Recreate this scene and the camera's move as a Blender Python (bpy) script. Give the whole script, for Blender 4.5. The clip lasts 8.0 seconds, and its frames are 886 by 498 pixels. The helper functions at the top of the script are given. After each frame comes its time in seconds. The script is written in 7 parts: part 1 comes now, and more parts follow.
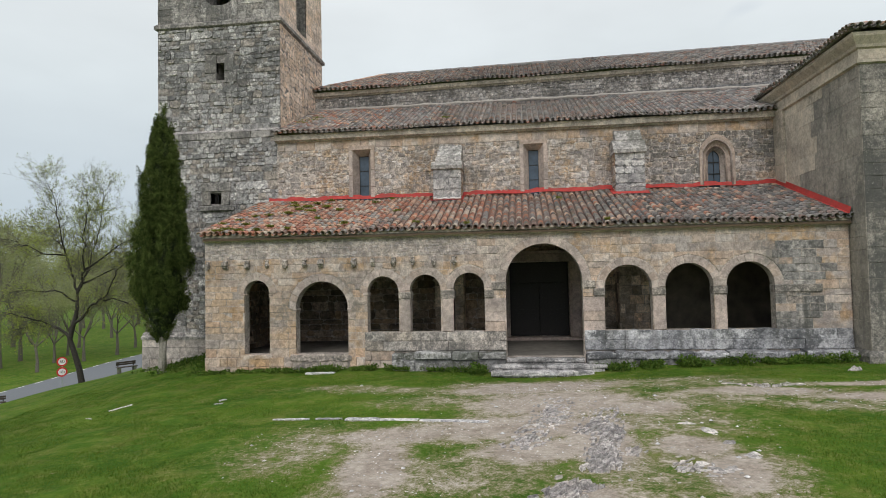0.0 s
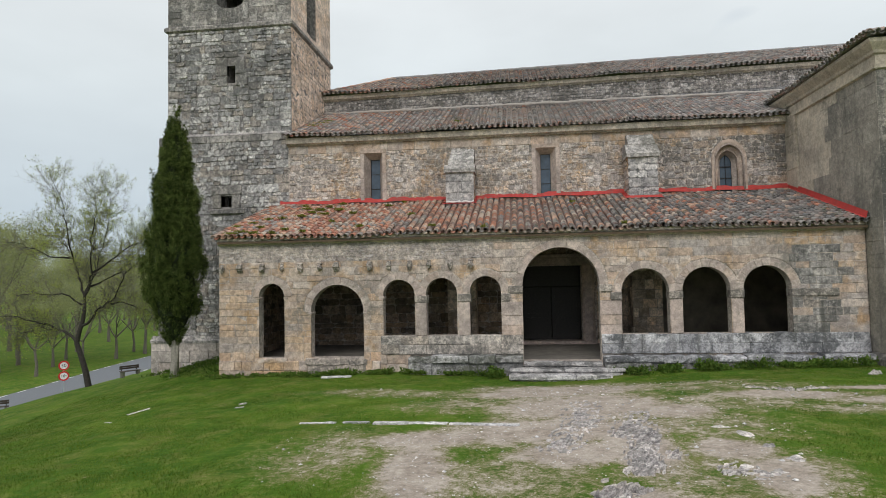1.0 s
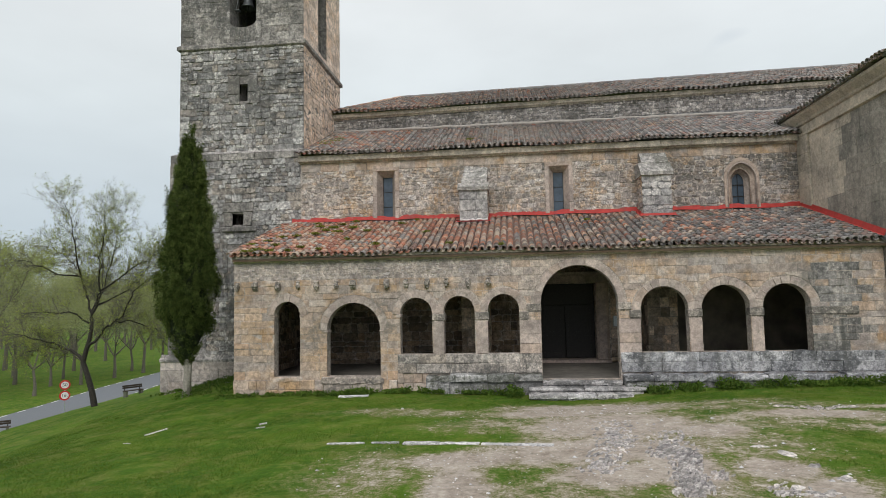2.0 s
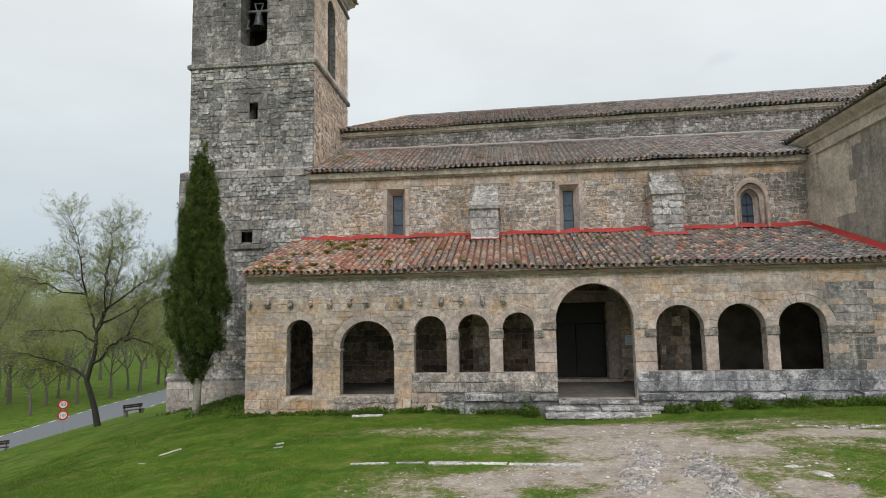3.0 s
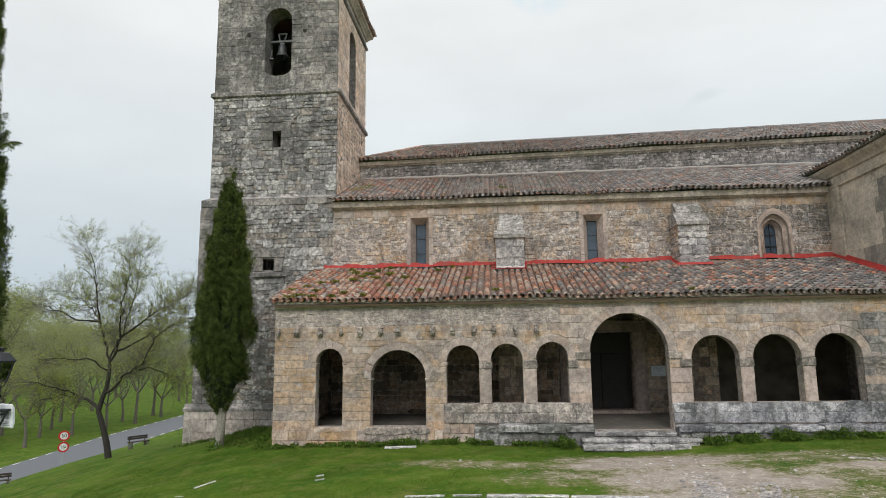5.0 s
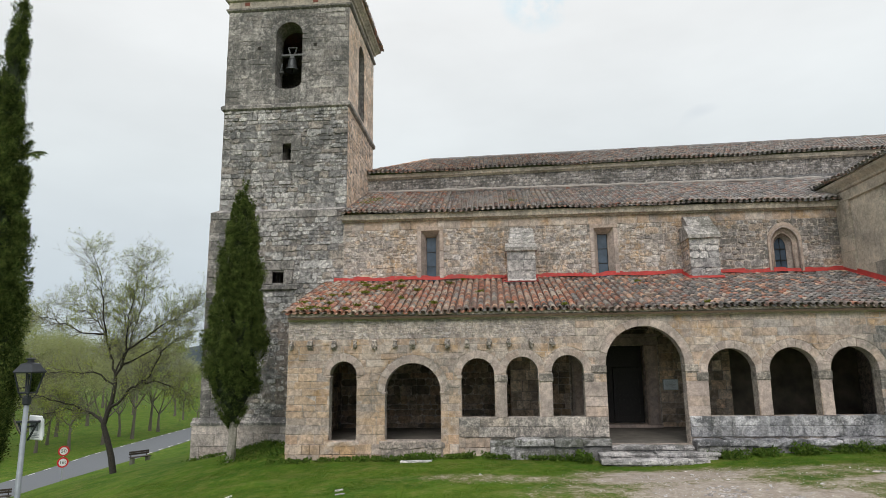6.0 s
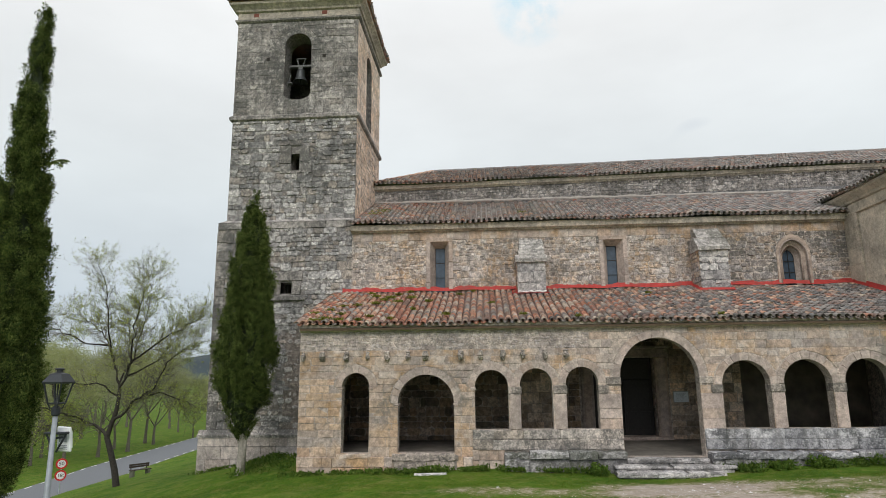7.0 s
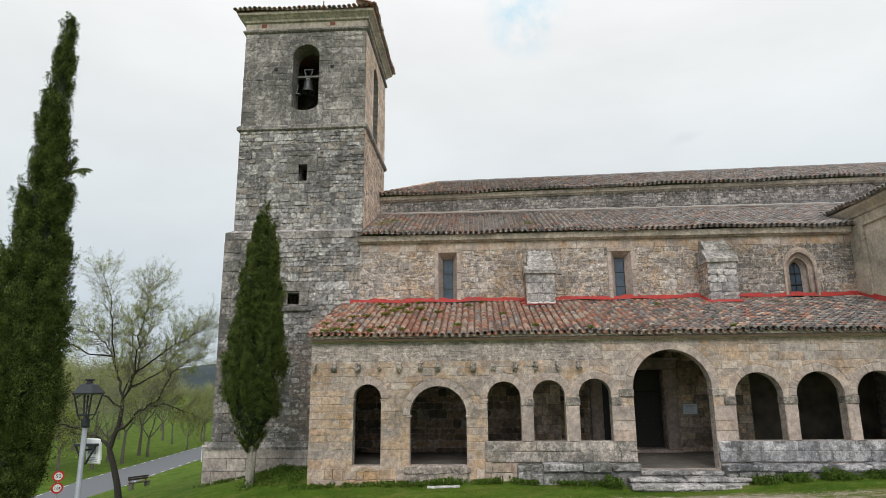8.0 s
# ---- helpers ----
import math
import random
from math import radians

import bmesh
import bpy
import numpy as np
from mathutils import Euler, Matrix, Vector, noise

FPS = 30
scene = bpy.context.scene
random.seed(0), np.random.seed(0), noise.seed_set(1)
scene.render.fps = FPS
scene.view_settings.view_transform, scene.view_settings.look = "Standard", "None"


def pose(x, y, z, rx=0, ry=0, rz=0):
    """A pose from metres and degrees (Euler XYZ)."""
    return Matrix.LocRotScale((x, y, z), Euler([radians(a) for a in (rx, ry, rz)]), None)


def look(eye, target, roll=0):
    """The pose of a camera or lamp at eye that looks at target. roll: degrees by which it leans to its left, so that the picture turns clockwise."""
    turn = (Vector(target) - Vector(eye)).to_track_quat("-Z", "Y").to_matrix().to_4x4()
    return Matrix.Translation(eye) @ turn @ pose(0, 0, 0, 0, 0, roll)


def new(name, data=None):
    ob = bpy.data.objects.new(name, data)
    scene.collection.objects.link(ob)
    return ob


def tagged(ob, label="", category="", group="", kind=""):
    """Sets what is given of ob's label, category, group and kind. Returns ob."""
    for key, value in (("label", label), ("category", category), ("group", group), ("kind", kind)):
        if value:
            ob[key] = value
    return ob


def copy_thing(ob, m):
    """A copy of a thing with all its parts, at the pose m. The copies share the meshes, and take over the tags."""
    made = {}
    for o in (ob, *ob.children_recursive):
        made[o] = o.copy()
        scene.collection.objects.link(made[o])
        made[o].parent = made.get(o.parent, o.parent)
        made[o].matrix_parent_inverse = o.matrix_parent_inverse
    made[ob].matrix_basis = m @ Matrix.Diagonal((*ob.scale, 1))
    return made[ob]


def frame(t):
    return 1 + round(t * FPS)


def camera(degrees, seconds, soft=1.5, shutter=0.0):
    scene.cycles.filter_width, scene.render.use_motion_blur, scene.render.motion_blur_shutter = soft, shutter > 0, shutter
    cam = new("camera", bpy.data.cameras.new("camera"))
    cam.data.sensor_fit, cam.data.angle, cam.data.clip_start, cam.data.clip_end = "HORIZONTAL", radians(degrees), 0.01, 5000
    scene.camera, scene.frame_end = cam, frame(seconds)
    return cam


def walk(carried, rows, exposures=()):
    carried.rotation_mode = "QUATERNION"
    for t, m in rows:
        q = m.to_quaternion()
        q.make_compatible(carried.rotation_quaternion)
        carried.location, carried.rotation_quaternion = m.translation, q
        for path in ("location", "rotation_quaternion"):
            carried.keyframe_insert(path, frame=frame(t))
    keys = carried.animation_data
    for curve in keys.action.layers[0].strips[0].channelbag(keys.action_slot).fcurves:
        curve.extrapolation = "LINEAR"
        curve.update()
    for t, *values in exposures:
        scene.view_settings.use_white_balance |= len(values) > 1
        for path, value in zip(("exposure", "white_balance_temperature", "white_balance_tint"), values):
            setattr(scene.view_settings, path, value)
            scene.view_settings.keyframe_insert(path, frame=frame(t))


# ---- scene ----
cam = camera(70.7, 8.0, soft=0.4)
PATH = [
    (0, (-0.447, 0.058, 3.518), (-0.7, 2.04, 3.597), -1.2),
    (0.5, (-0.8, 0.028, 3.514), (-1.044, 2.011, 3.597), -1.2),
    (1, (-1.143, 0.006, 3.499), (-1.379, 1.99, 3.592), -1.1),
    (1.5, (-1.515, 0.002, 3.508), (-1.743, 1.985, 3.627), -1.1),
    (3, (-2.507, -0.03, 3.489), (-2.707, 1.949, 3.7), -1.0),
    (3.5, (-2.83, -0.04, 3.471), (-3.02, 1.937, 3.707), -0.9),
    (4, (-3.136, -0.065, 3.464), (-3.318, 1.91, 3.723), -0.9),
    (4.5, (-3.506, -0.064, 3.462), (-3.681, 1.908, 3.745), -0.8),
    (6, (-4.484, -0.068, 3.391), (-4.636, 1.895, 3.745), -0.7),
    (6.5, (-4.815, -0.062, 3.384), (-4.956, 1.898, 3.756), -0.6),
    (7, (-5.109, -0.064, 3.376), (-5.241, 1.893, 3.767), -0.6),
    (7.5, (-5.41, -0.09, 3.385), (-5.531, 1.864, 3.793), -0.6),
    (8, (-5.733, -0.084, 3.378), (-5.842, 1.868, 3.804), -0.5),
]
walk(cam, [(t, look(eye, target, roll)) for t, eye, target, roll in PATH], [(0.0, -0.11, 6480, 10), (3.0, -0.10, 6520, 10), (8.0, -0.06, 6600, 11)])

# ---- sky and sun: bright overcast ----
SUN_AZ, SUN_EL = radians(-90), radians(38)   # direction towards the sun, azimuth from +x
world = bpy.data.worlds.new("sky")
scene.world = world
world.use_nodes = True
wt = world.node_tree
wt.nodes.clear()


def wnode(kind, **inputs):
    n = wt.nodes.new(kind)
    for k, v in inputs.items():
        n.inputs[k.replace("_", " ")].default_value = v
    return n


w_out, w_bg = wnode("ShaderNodeOutputWorld"), wnode("ShaderNodeBackground", Strength=1.0)
w_sky = wnode("ShaderNodeTexSky")
w_sky.sky_type, w_sky.sun_disc = "NISHITA", False
w_sky.sun_elevation, w_sky.sun_rotation = SUN_EL, radians(90) - SUN_AZ
w_dim = wnode("ShaderNodeVectorMath")
w_dim.operation = "SCALE"
w_dim.inputs["Scale"].default_value = 0.11
w_co = wnode("ShaderNodeTexCoord")
w_sep = wnode("ShaderNodeSeparateXYZ")
w_noise = wnode("ShaderNodeTexNoise", Scale=1.6, Detail=5.0, Roughness=0.55)
w_map = wnode("ShaderNodeMapping")
w_map.inputs["Scale"].default_value = (1.0, 1.0, 2.6)
w_cloud = wnode("ShaderNodeValToRGB")
w_cloud.color_ramp.elements[0].position, w_cloud.color_ramp.elements[0].color = 0.0, (0.60, 0.69, 0.75, 1)
w_cloud.color_ramp.elements[1].position, w_cloud.color_ramp.elements[1].color = 1.0, (1.74, 1.78, 1.80, 1)
for at, c in ((0.10, (0.62, 0.705, 0.765, 1)), (0.28, (0.79, 0.855, 0.875, 1)), (0.50, (0.95, 0.98, 0.985, 1))):
    w_cloud.color_ramp.elements.new(at).color = c
w_var = wnode("ShaderNodeMapRange", From_Min=0.30, From_Max=0.70, To_Min=0.90, To_Max=1.08)
w_mul = wnode("ShaderNodeVectorMath")
w_mul.operation = "SCALE"
w_gap = wnode("ShaderNodeMapRange", From_Min=0.62, From_Max=0.76, To_Min=0.93, To_Max=0.45)
w_noise2 = wnode("ShaderNodeTexNoise", Scale=2.3, Detail=3.0)
w_mix = wnode("ShaderNodeMix")
w_mix.data_type = "RGBA"
L = wt.links.new
L(w_co.outputs["Generated"], w_sep.inputs[0])
L(w_co.outputs["Generated"], w_map.inputs[0])
L(w_map.outputs[0], w_noise.inputs["Vector"])
L(w_map.outputs[0], w_noise2.inputs["Vector"])
L(w_sep.outputs["Z"], w_cloud.inputs[0])
L(w_noise.outputs["Fac"], w_var.inputs["Value"])
L(w_cloud.outputs[0], w_mul.inputs[0])
L(w_var.outputs[0], w_mul.inputs["Scale"])
L(w_sky.outputs[0], w_dim.inputs[0])
L(w_noise2.outputs["Fac"], w_gap.inputs["Value"])
L(w_gap.outputs[0], w_mix.inputs["Factor"])
L(w_dim.outputs[0], w_mix.inputs["A"])
L(w_mul.outputs[0], w_mix.inputs["B"])
# a small blue gap in the clouds to the north
w_dot = wnode("ShaderNodeVectorMath")
w_dot.operation = "DOT_PRODUCT"
w_dot.inputs[1].default_value = (0.079, 0.841, 0.535)
w_near = wnode("ShaderNodeMapRange", From_Min=0.9978, From_Max=0.9997, To_Min=0.0, To_Max=0.85)
w_rag = wnode("ShaderNodeTexNoise", Scale=16.0, Detail=5.0, Roughness=0.6)
w_tear = wnode("ShaderNodeMapRange", From_Min=0.40, From_Max=0.62, To_Min=0.0, To_Max=0.65)
w_hole = wnode("ShaderNodeMath")
w_hole.operation = "MULTIPLY"
w_blue = wnode("ShaderNodeVectorMath")
w_blue.operation = "SCALE"
w_blue.inputs["Scale"].default_value = 1.0
w_blue.inputs[0].default_value = (0.38, 0.76, 0.97)
w_open = wnode("ShaderNodeMix")
w_open.data_type = "RGBA"
L(w_co.outputs["Generated"], w_dot.inputs[0])
L(w_dot.outputs["Value"], w_near.inputs["Value"])
L(w_co.outputs["Generated"], w_rag.inputs["Vector"])
L(w_rag.outputs["Fac"], w_tear.inputs["Value"])
L(w_near.outputs[0], w_hole.inputs[0])
L(w_tear.outputs[0], w_hole.inputs[1])
L(w_hole.outputs[0], w_open.inputs["Factor"])
L(w_mix.outputs["Result"], w_open.inputs["A"])
L(w_blue.outputs[0], w_open.inputs["B"])
L(w_open.outputs["Result"], w_bg.inputs["Color"])
L(w_bg.outputs[0], w_out.inputs["Surface"])

sun = new("sun", bpy.data.lights.new("sun", "SUN"))
sun.data.energy, sun.data.angle, sun.data.color = 1.42, radians(24), (1.0, 0.965, 0.915)
sun.matrix_world = look((0, 0, 0), (-math.cos(SUN_EL) * math.cos(SUN_AZ), -math.cos(SUN_EL) * math.sin(SUN_AZ), -math.sin(SUN_EL)))


# ---- materials ----
class Mat:
    """A small builder for node materials."""

    def __init__(self, name, rough=0.85, metal=0.0, spec=0.3):
        self.m = bpy.data.materials.new(name)
        self.m.use_nodes = True
        self.t = self.m.node_tree
        self.b = self.t.nodes["Principled BSDF"]
        self.b.inputs["Roughness"].default_value = rough
        self.b.inputs["Metallic"].default_value = metal
        self.b.inputs["Specular IOR Level"].default_value = spec
        self.geo = self.t.nodes.new("ShaderNodeNewGeometry")
        self.pos = self.geo.outputs["Position"]

    def n(self, kind):
        return self.t.nodes.new(kind)

    def put(self, a, b):
        self.t.links.new(a, b)

    def scaled(self, s):
        m = self.n("ShaderNodeMapping")
        m.inputs["Scale"].default_value = s
        self.put(self.pos, m.inputs[0])
        return m.outputs[0]

    def noise(self, scale, detail=4.0, rough=0.55, vec=None, off=0.0):
        n = self.n("ShaderNodeTexNoise")
        n.noise_dimensions = "4D"
        n.inputs["W"].default_value = off
        n.inputs["Scale"].default_value, n.inputs["Detail"].default_value, n.inputs["Roughness"].default_value = scale, detail, rough
        self.put(vec or self.pos, n.inputs["Vector"])
        return n.outputs["Fac"]

    def voronoi(self, scale, feature="F1"):
        n = self.n("ShaderNodeTexVoronoi")
        n.feature = feature
        n.inputs["Scale"].default_value = scale
        self.put(self.pos, n.inputs["Vector"])
        return n

    def rng(self, fac, a, b, lo=0.0, hi=1.0):
        n = self.n("ShaderNodeMapRange")
        for k, v in (("From Min", a), ("From Max", b), ("To Min", lo), ("To Max", hi)):
            n.inputs[k].default_value = v
        self.put(fac, n.inputs["Value"])
        return n.outputs[0]

    def math(self, op, a, b):
        n = self.n("ShaderNodeMath")
        n.operation = op
        for i, v in enumerate((a, b)):
            if isinstance(v, (int, float)):
                n.inputs[i].default_value = v
            else:
                self.put(v, n.inputs[i])
        return n.outputs[0]

    def ramp(self, fac, stops, constant=False):
        n = self.n("ShaderNodeValToRGB")
        e = n.color_ramp.elements
        if constant:
            n.color_ramp.interpolation = "CONSTANT"
        while len(e) > 1:
            e.remove(e[-1])
        e[0].position, e[0].color = stops[0][0], (*stops[0][1], 1)
        for at, c in stops[1:]:
            e.new(at).color = (*c, 1)
        self.put(fac, n.inputs[0])
        return n.outputs[0]

    def mix(self, fac, a, b, blend="MIX"):
        n = self.n("ShaderNodeMix")
        n.data_type, n.blend_type = "RGBA", blend
        for sock, v in ((n.inputs["Factor"], fac), (n.inputs["A"], a), (n.inputs["B"], b)):
            if isinstance(v, (int, float)):
                sock.default_value = v
            elif isinstance(v, tuple):
                sock.default_value = (*v, 1)
            else:
                self.put(v, sock)
        return n.outputs["Result"]

    def grey(self, v):
        n = self.n("ShaderNodeCombineColor")
        for i in range(3):
            self.put(v, n.inputs[i])
        return n.outputs[0]

    def piece(self):
        """A value of its own for every piece, loose or joined."""
        o = self.n("ShaderNodeObjectInfo")
        s = self.math("ADD", o.outputs["Random"], self.geo.outputs["Random Per Island"])
        return self.math("FRACT", s, 0.0)

    def bump(self, fac, strength=0.4, dist=0.01):
        n = self.n("ShaderNodeBump")
        n.inputs["Strength"].default_value, n.inputs["Distance"].default_value = strength, dist
        self.put(fac, n.inputs["Height"])
        self.put(n.outputs[0], self.b.inputs["Normal"])

    def color(self, c):
        if isinstance(c, tuple):
            self.b.inputs["Base Color"].default_value = (*c, 1)
        else:
            self.put(c, self.b.inputs["Base Color"])
        return self


def axis(m, name):
    s = m.n("ShaderNodeSeparateXYZ")
    m.put(m.pos, s.inputs[0])
    return s.outputs[name]


def stone_mat(name, colours, lichen=(0.13, 0.125, 0.11), amount=(0.50, 0.60), pale=(0.58, 0.56, 0.51), pale_at=(0.60, 0.68), streak=0.0, orange=0.0, grain=0.5, patch=0.7, fine_mix=0.6, relief=0.8):
    """Weathered limestone: a tone for each block, grain, dark crust in patches, pale lichen, run-off streaks."""
    m = Mat(name, 0.92, spec=0.2)
    k = len(colours)
    c = m.ramp(m.piece(), [(i / k, (col[0], col[1], col[2] * 1.075)) for i, col in enumerate(colours)], constant=True)
    if orange:
        o = m.math("MULTIPLY", m.rng(m.noise(0.55, 3.0, off=7.0), 0.45, 0.57), m.rng(m.noise(2.6, 3.0, off=9.0), 0.40, 0.60))
        c = m.mix(m.math("MULTIPLY", o, orange), c, (0.455, 0.308, 0.18))
    g = m.noise(6.5, 7.0, 0.72)
    c = m.mix(min(1.0, grain * 1.4), c, m.mix(m.rng(g, 0.42, 0.58), (0.46, 0.46, 0.47), (1.44, 1.42, 1.40)), "MULTIPLY")
    fine = m.noise(26.0, 5.0, 0.85)
    c = m.mix(fine_mix * 0.85, c, m.mix(m.rng(fine, 0.38, 0.62), (0.48, 0.48, 0.49), (1.45, 1.45, 1.43)), "MULTIPLY")
    c = m.mix(0.75, c, m.mix(m.rng(m.noise(1.5, 4.0, 0.6, off=13.0), 0.36, 0.64), (0.74, 0.74, 0.75), (1.24, 1.22, 1.19)), "MULTIPLY")
    big = m.noise(patch, 4.0, 0.6, off=2.0)
    small = m.noise(8.5, 7.0, 0.8, off=3.0)
    crust = m.rng(m.math("ADD", m.math("MULTIPLY", big, 0.5), m.math("MULTIPLY", small, 0.5)), amount[0], amount[1])
    c = m.mix(m.math("MULTIPLY", crust, 0.82), c, lichen)
    if streak:
        sv = m.noise(1.0, 4.0, 0.6, vec=m.scaled((3.2, 3.2, 0.22)), off=5.0)
        c = m.mix(m.math("MULTIPLY", m.rng(sv, 0.52, 0.64), streak), c, (0.10, 0.10, 0.09))
    spots = m.math("MULTIPLY", m.rng(m.noise(15.0, 6.0, 0.78, off=11.0), pale_at[0], pale_at[1]), 0.8)
    c = m.mix(spots, c, pale)
    m.color(c)
    m.bump(m.math("ADD", g, m.math("MULTIPLY", fine, 0.6)), relief, 0.03)
    return m.m


ASHLAR = stone_mat("warm_ashlar", [(0.460, 0.390, 0.318), (0.412, 0.350, 0.290), (0.522, 0.446, 0.366), (0.470, 0.372, 0.286), (0.376, 0.326, 0.280), (0.498, 0.424, 0.348), (0.480, 0.372, 0.280), (0.430, 0.384, 0.335), (0.446, 0.366, 0.294), (0.552, 0.480, 0.400)], lichen=(0.193, 0.182, 0.164), amount=(0.54, 0.62), orange=0.8, grain=0.30, fine_mix=0.32, relief=0.5, pale_at=(0.62, 0.70))
ORANGE_ASHLAR = stone_mat("orange_tinged_ashlar", [(0.491, 0.384, 0.290), (0.441, 0.354, 0.272), (0.527, 0.423, 0.326), (0.498, 0.361, 0.249), (0.433, 0.361, 0.289), (0.470, 0.361, 0.256), (0.406, 0.350, 0.295), (0.520, 0.395, 0.279)], lichen=(0.200, 0.185, 0.160), amount=(0.54, 0.61), orange=0.95, grain=0.30, fine_mix=0.32, relief=0.5, pale_at=(0.62, 0.70))
STAINED_ASHLAR = stone_mat("black_stained_ashlar", [(0.460, 0.428, 0.373), (0.396, 0.368, 0.322), (0.515, 0.483, 0.428), (0.368, 0.350, 0.313), (0.478, 0.414, 0.340)], lichen=(0.06, 0.062, 0.062), amount=(0.455, 0.56), streak=0.85, patch=0.8, grain=0.35, fine_mix=0.4)
VAULT = stone_mat("pale_voussoir", [(0.450, 0.380, 0.319), (0.395, 0.335, 0.282), (0.494, 0.420, 0.352), (0.434, 0.350, 0.279), (0.465, 0.384, 0.323)], lichen=(0.210, 0.195, 0.171), amount=(0.55, 0.63), grain=0.26, fine_mix=0.25, relief=0.45, pale_at=(0.63, 0.72))
BAND = stone_mat("greyish_band_rubble", [(0.467, 0.413, 0.360), (0.393, 0.352, 0.310), (0.530, 0.474, 0.415), (0.424, 0.367, 0.315), (0.488, 0.444, 0.400)], lichen=(0.22, 0.21, 0.19), amount=(0.535, 0.62), grain=0.36, fine_mix=0.4)
TAN_PARAPET = stone_mat("tan_grey_parapet_stone", [(0.430, 0.388, 0.330), (0.372, 0.340, 0.295), (0.482, 0.440, 0.380), (0.400, 0.350, 0.288)], lichen=(0.095, 0.095, 0.092), amount=(0.485, 0.56), streak=0.45, patch=0.9, pale_at=(0.60, 0.67), pale=(0.56, 0.55, 0.52))
CARVED = stone_mat("carved_corbel_stone", [(0.42, 0.375, 0.315), (0.37, 0.335, 0.285), (0.46, 0.415, 0.35)], lichen=(0.15, 0.14, 0.125), amount=(0.50, 0.58), grain=0.55, fine_mix=0.6)
WEATHERED = stone_mat("weathered_carved_stone", [(0.390, 0.348, 0.290), (0.345, 0.312, 0.264), (0.435, 0.390, 0.326)], lichen=(0.105, 0.100, 0.090), amount=(0.475, 0.56), grain=0.55, fine_mix=0.6, pale_at=(0.58, 0.66))
PARAPET = stone_mat("grey_parapet_stone", [(0.389, 0.389, 0.384), (0.320, 0.322, 0.320), (0.466, 0.466, 0.457), (0.282, 0.284, 0.282)], lichen=(0.07, 0.073, 0.078), amount=(0.488, 0.55), streak=0.4, patch=1.1, pale_at=(0.57, 0.635), pale=(0.62, 0.62, 0.605))
BUTTRESS = stone_mat("pale_buttress_stone", [(0.500, 0.478, 0.438), (0.420, 0.404, 0.372), (0.560, 0.540, 0.500), (0.350, 0.340, 0.320)], lichen=(0.12, 0.12, 0.117), amount=(0.515, 0.585), pale_at=(0.57, 0.64), pale=(0.62, 0.615, 0.60))
CAPSTONE = stone_mat("lichened_cap_stone", [(0.44, 0.42, 0.375), (0.39, 0.37, 0.33), (0.48, 0.46, 0.415)], lichen=(0.12, 0.118, 0.10), amount=(0.485, 0.57), pale_at=(0.585, 0.65), pale=(0.60, 0.59, 0.56), grain=0.55, fine_mix=0.7)
BROWNMORTAR = stone_mat("brown_bedding_mortar", [(0.245, 0.212, 0.182)], lichen=(0.13, 0.117, 0.103), amount=(0.51, 0.61), grain=0.45, fine_mix=0.6)
BROWNRUB = stone_mat("brown_patched_rubble", [(0.34, 0.31, 0.275), (0.27, 0.24, 0.21), (0.40, 0.37, 0.335), (0.47, 0.45, 0.42), (0.31, 0.275, 0.24), (0.43, 0.41, 0.38), (0.36, 0.31, 0.26)], lichen=(0.10, 0.088, 0.077), amount=(0.50, 0.58), grain=0.45, fine_mix=0.6)
NAVESTONE = stone_mat("dark_brown_rubble", [(0.34, 0.315, 0.28), (0.255, 0.235, 0.21), (0.43, 0.405, 0.37), (0.29, 0.27, 0.245)], lichen=(0.085, 0.08, 0.073), amount=(0.49, 0.56), grain=0.5, fine_mix=0.7)
FOOTING = stone_mat("dark_mossy_footing_stone", [(0.352, 0.347, 0.326), (0.269, 0.267, 0.248), (0.424, 0.419, 0.399), (0.217, 0.220, 0.202)], lichen=(0.075, 0.08, 0.06), amount=(0.46, 0.54), streak=0.3, patch=1.6, pale_at=(0.57, 0.635), pale=(0.56, 0.56, 0.54))
RUBBLE = stone_mat("tan_rubble", [(0.492, 0.434, 0.368), (0.365, 0.326, 0.284), (0.590, 0.545, 0.485), (0.310, 0.282, 0.250), (0.470, 0.390, 0.305), (0.540, 0.500, 0.450), (0.400, 0.355, 0.306), (0.530, 0.420, 0.312)], lichen=(0.150, 0.142, 0.128), amount=(0.505, 0.58), pale_at=(0.57, 0.635), orange=0.75, grain=0.48, fine_mix=0.7)
DARKRUBBLE = stone_mat("dark_grey_rubble", [(0.403, 0.360, 0.313), (0.299, 0.271, 0.241), (0.484, 0.452, 0.412), (0.254, 0.234, 0.212), (0.385, 0.324, 0.259), (0.443, 0.415, 0.383), (0.328, 0.295, 0.260), (0.435, 0.349, 0.265)], lichen=(0.125, 0.120, 0.110), amount=(0.465, 0.55), pale_at=(0.57, 0.635), orange=0.2, grain=0.48, fine_mix=0.7)
GREYRUB = stone_mat("grey_rubble", [(0.352, 0.343, 0.318), (0.260, 0.255, 0.237), (0.418, 0.408, 0.376), (0.209, 0.205, 0.190), (0.352, 0.316, 0.264), (0.530, 0.516, 0.475), (0.306, 0.295, 0.273), (0.379, 0.370, 0.346), (0.267, 0.243, 0.209), (0.459, 0.440, 0.399)], lichen=(0.085, 0.085, 0.085), amount=(0.50, 0.565), pale_at=(0.575, 0.64), pale=(0.600, 0.600, 0.588), grain=0.55, fine_mix=0.85)
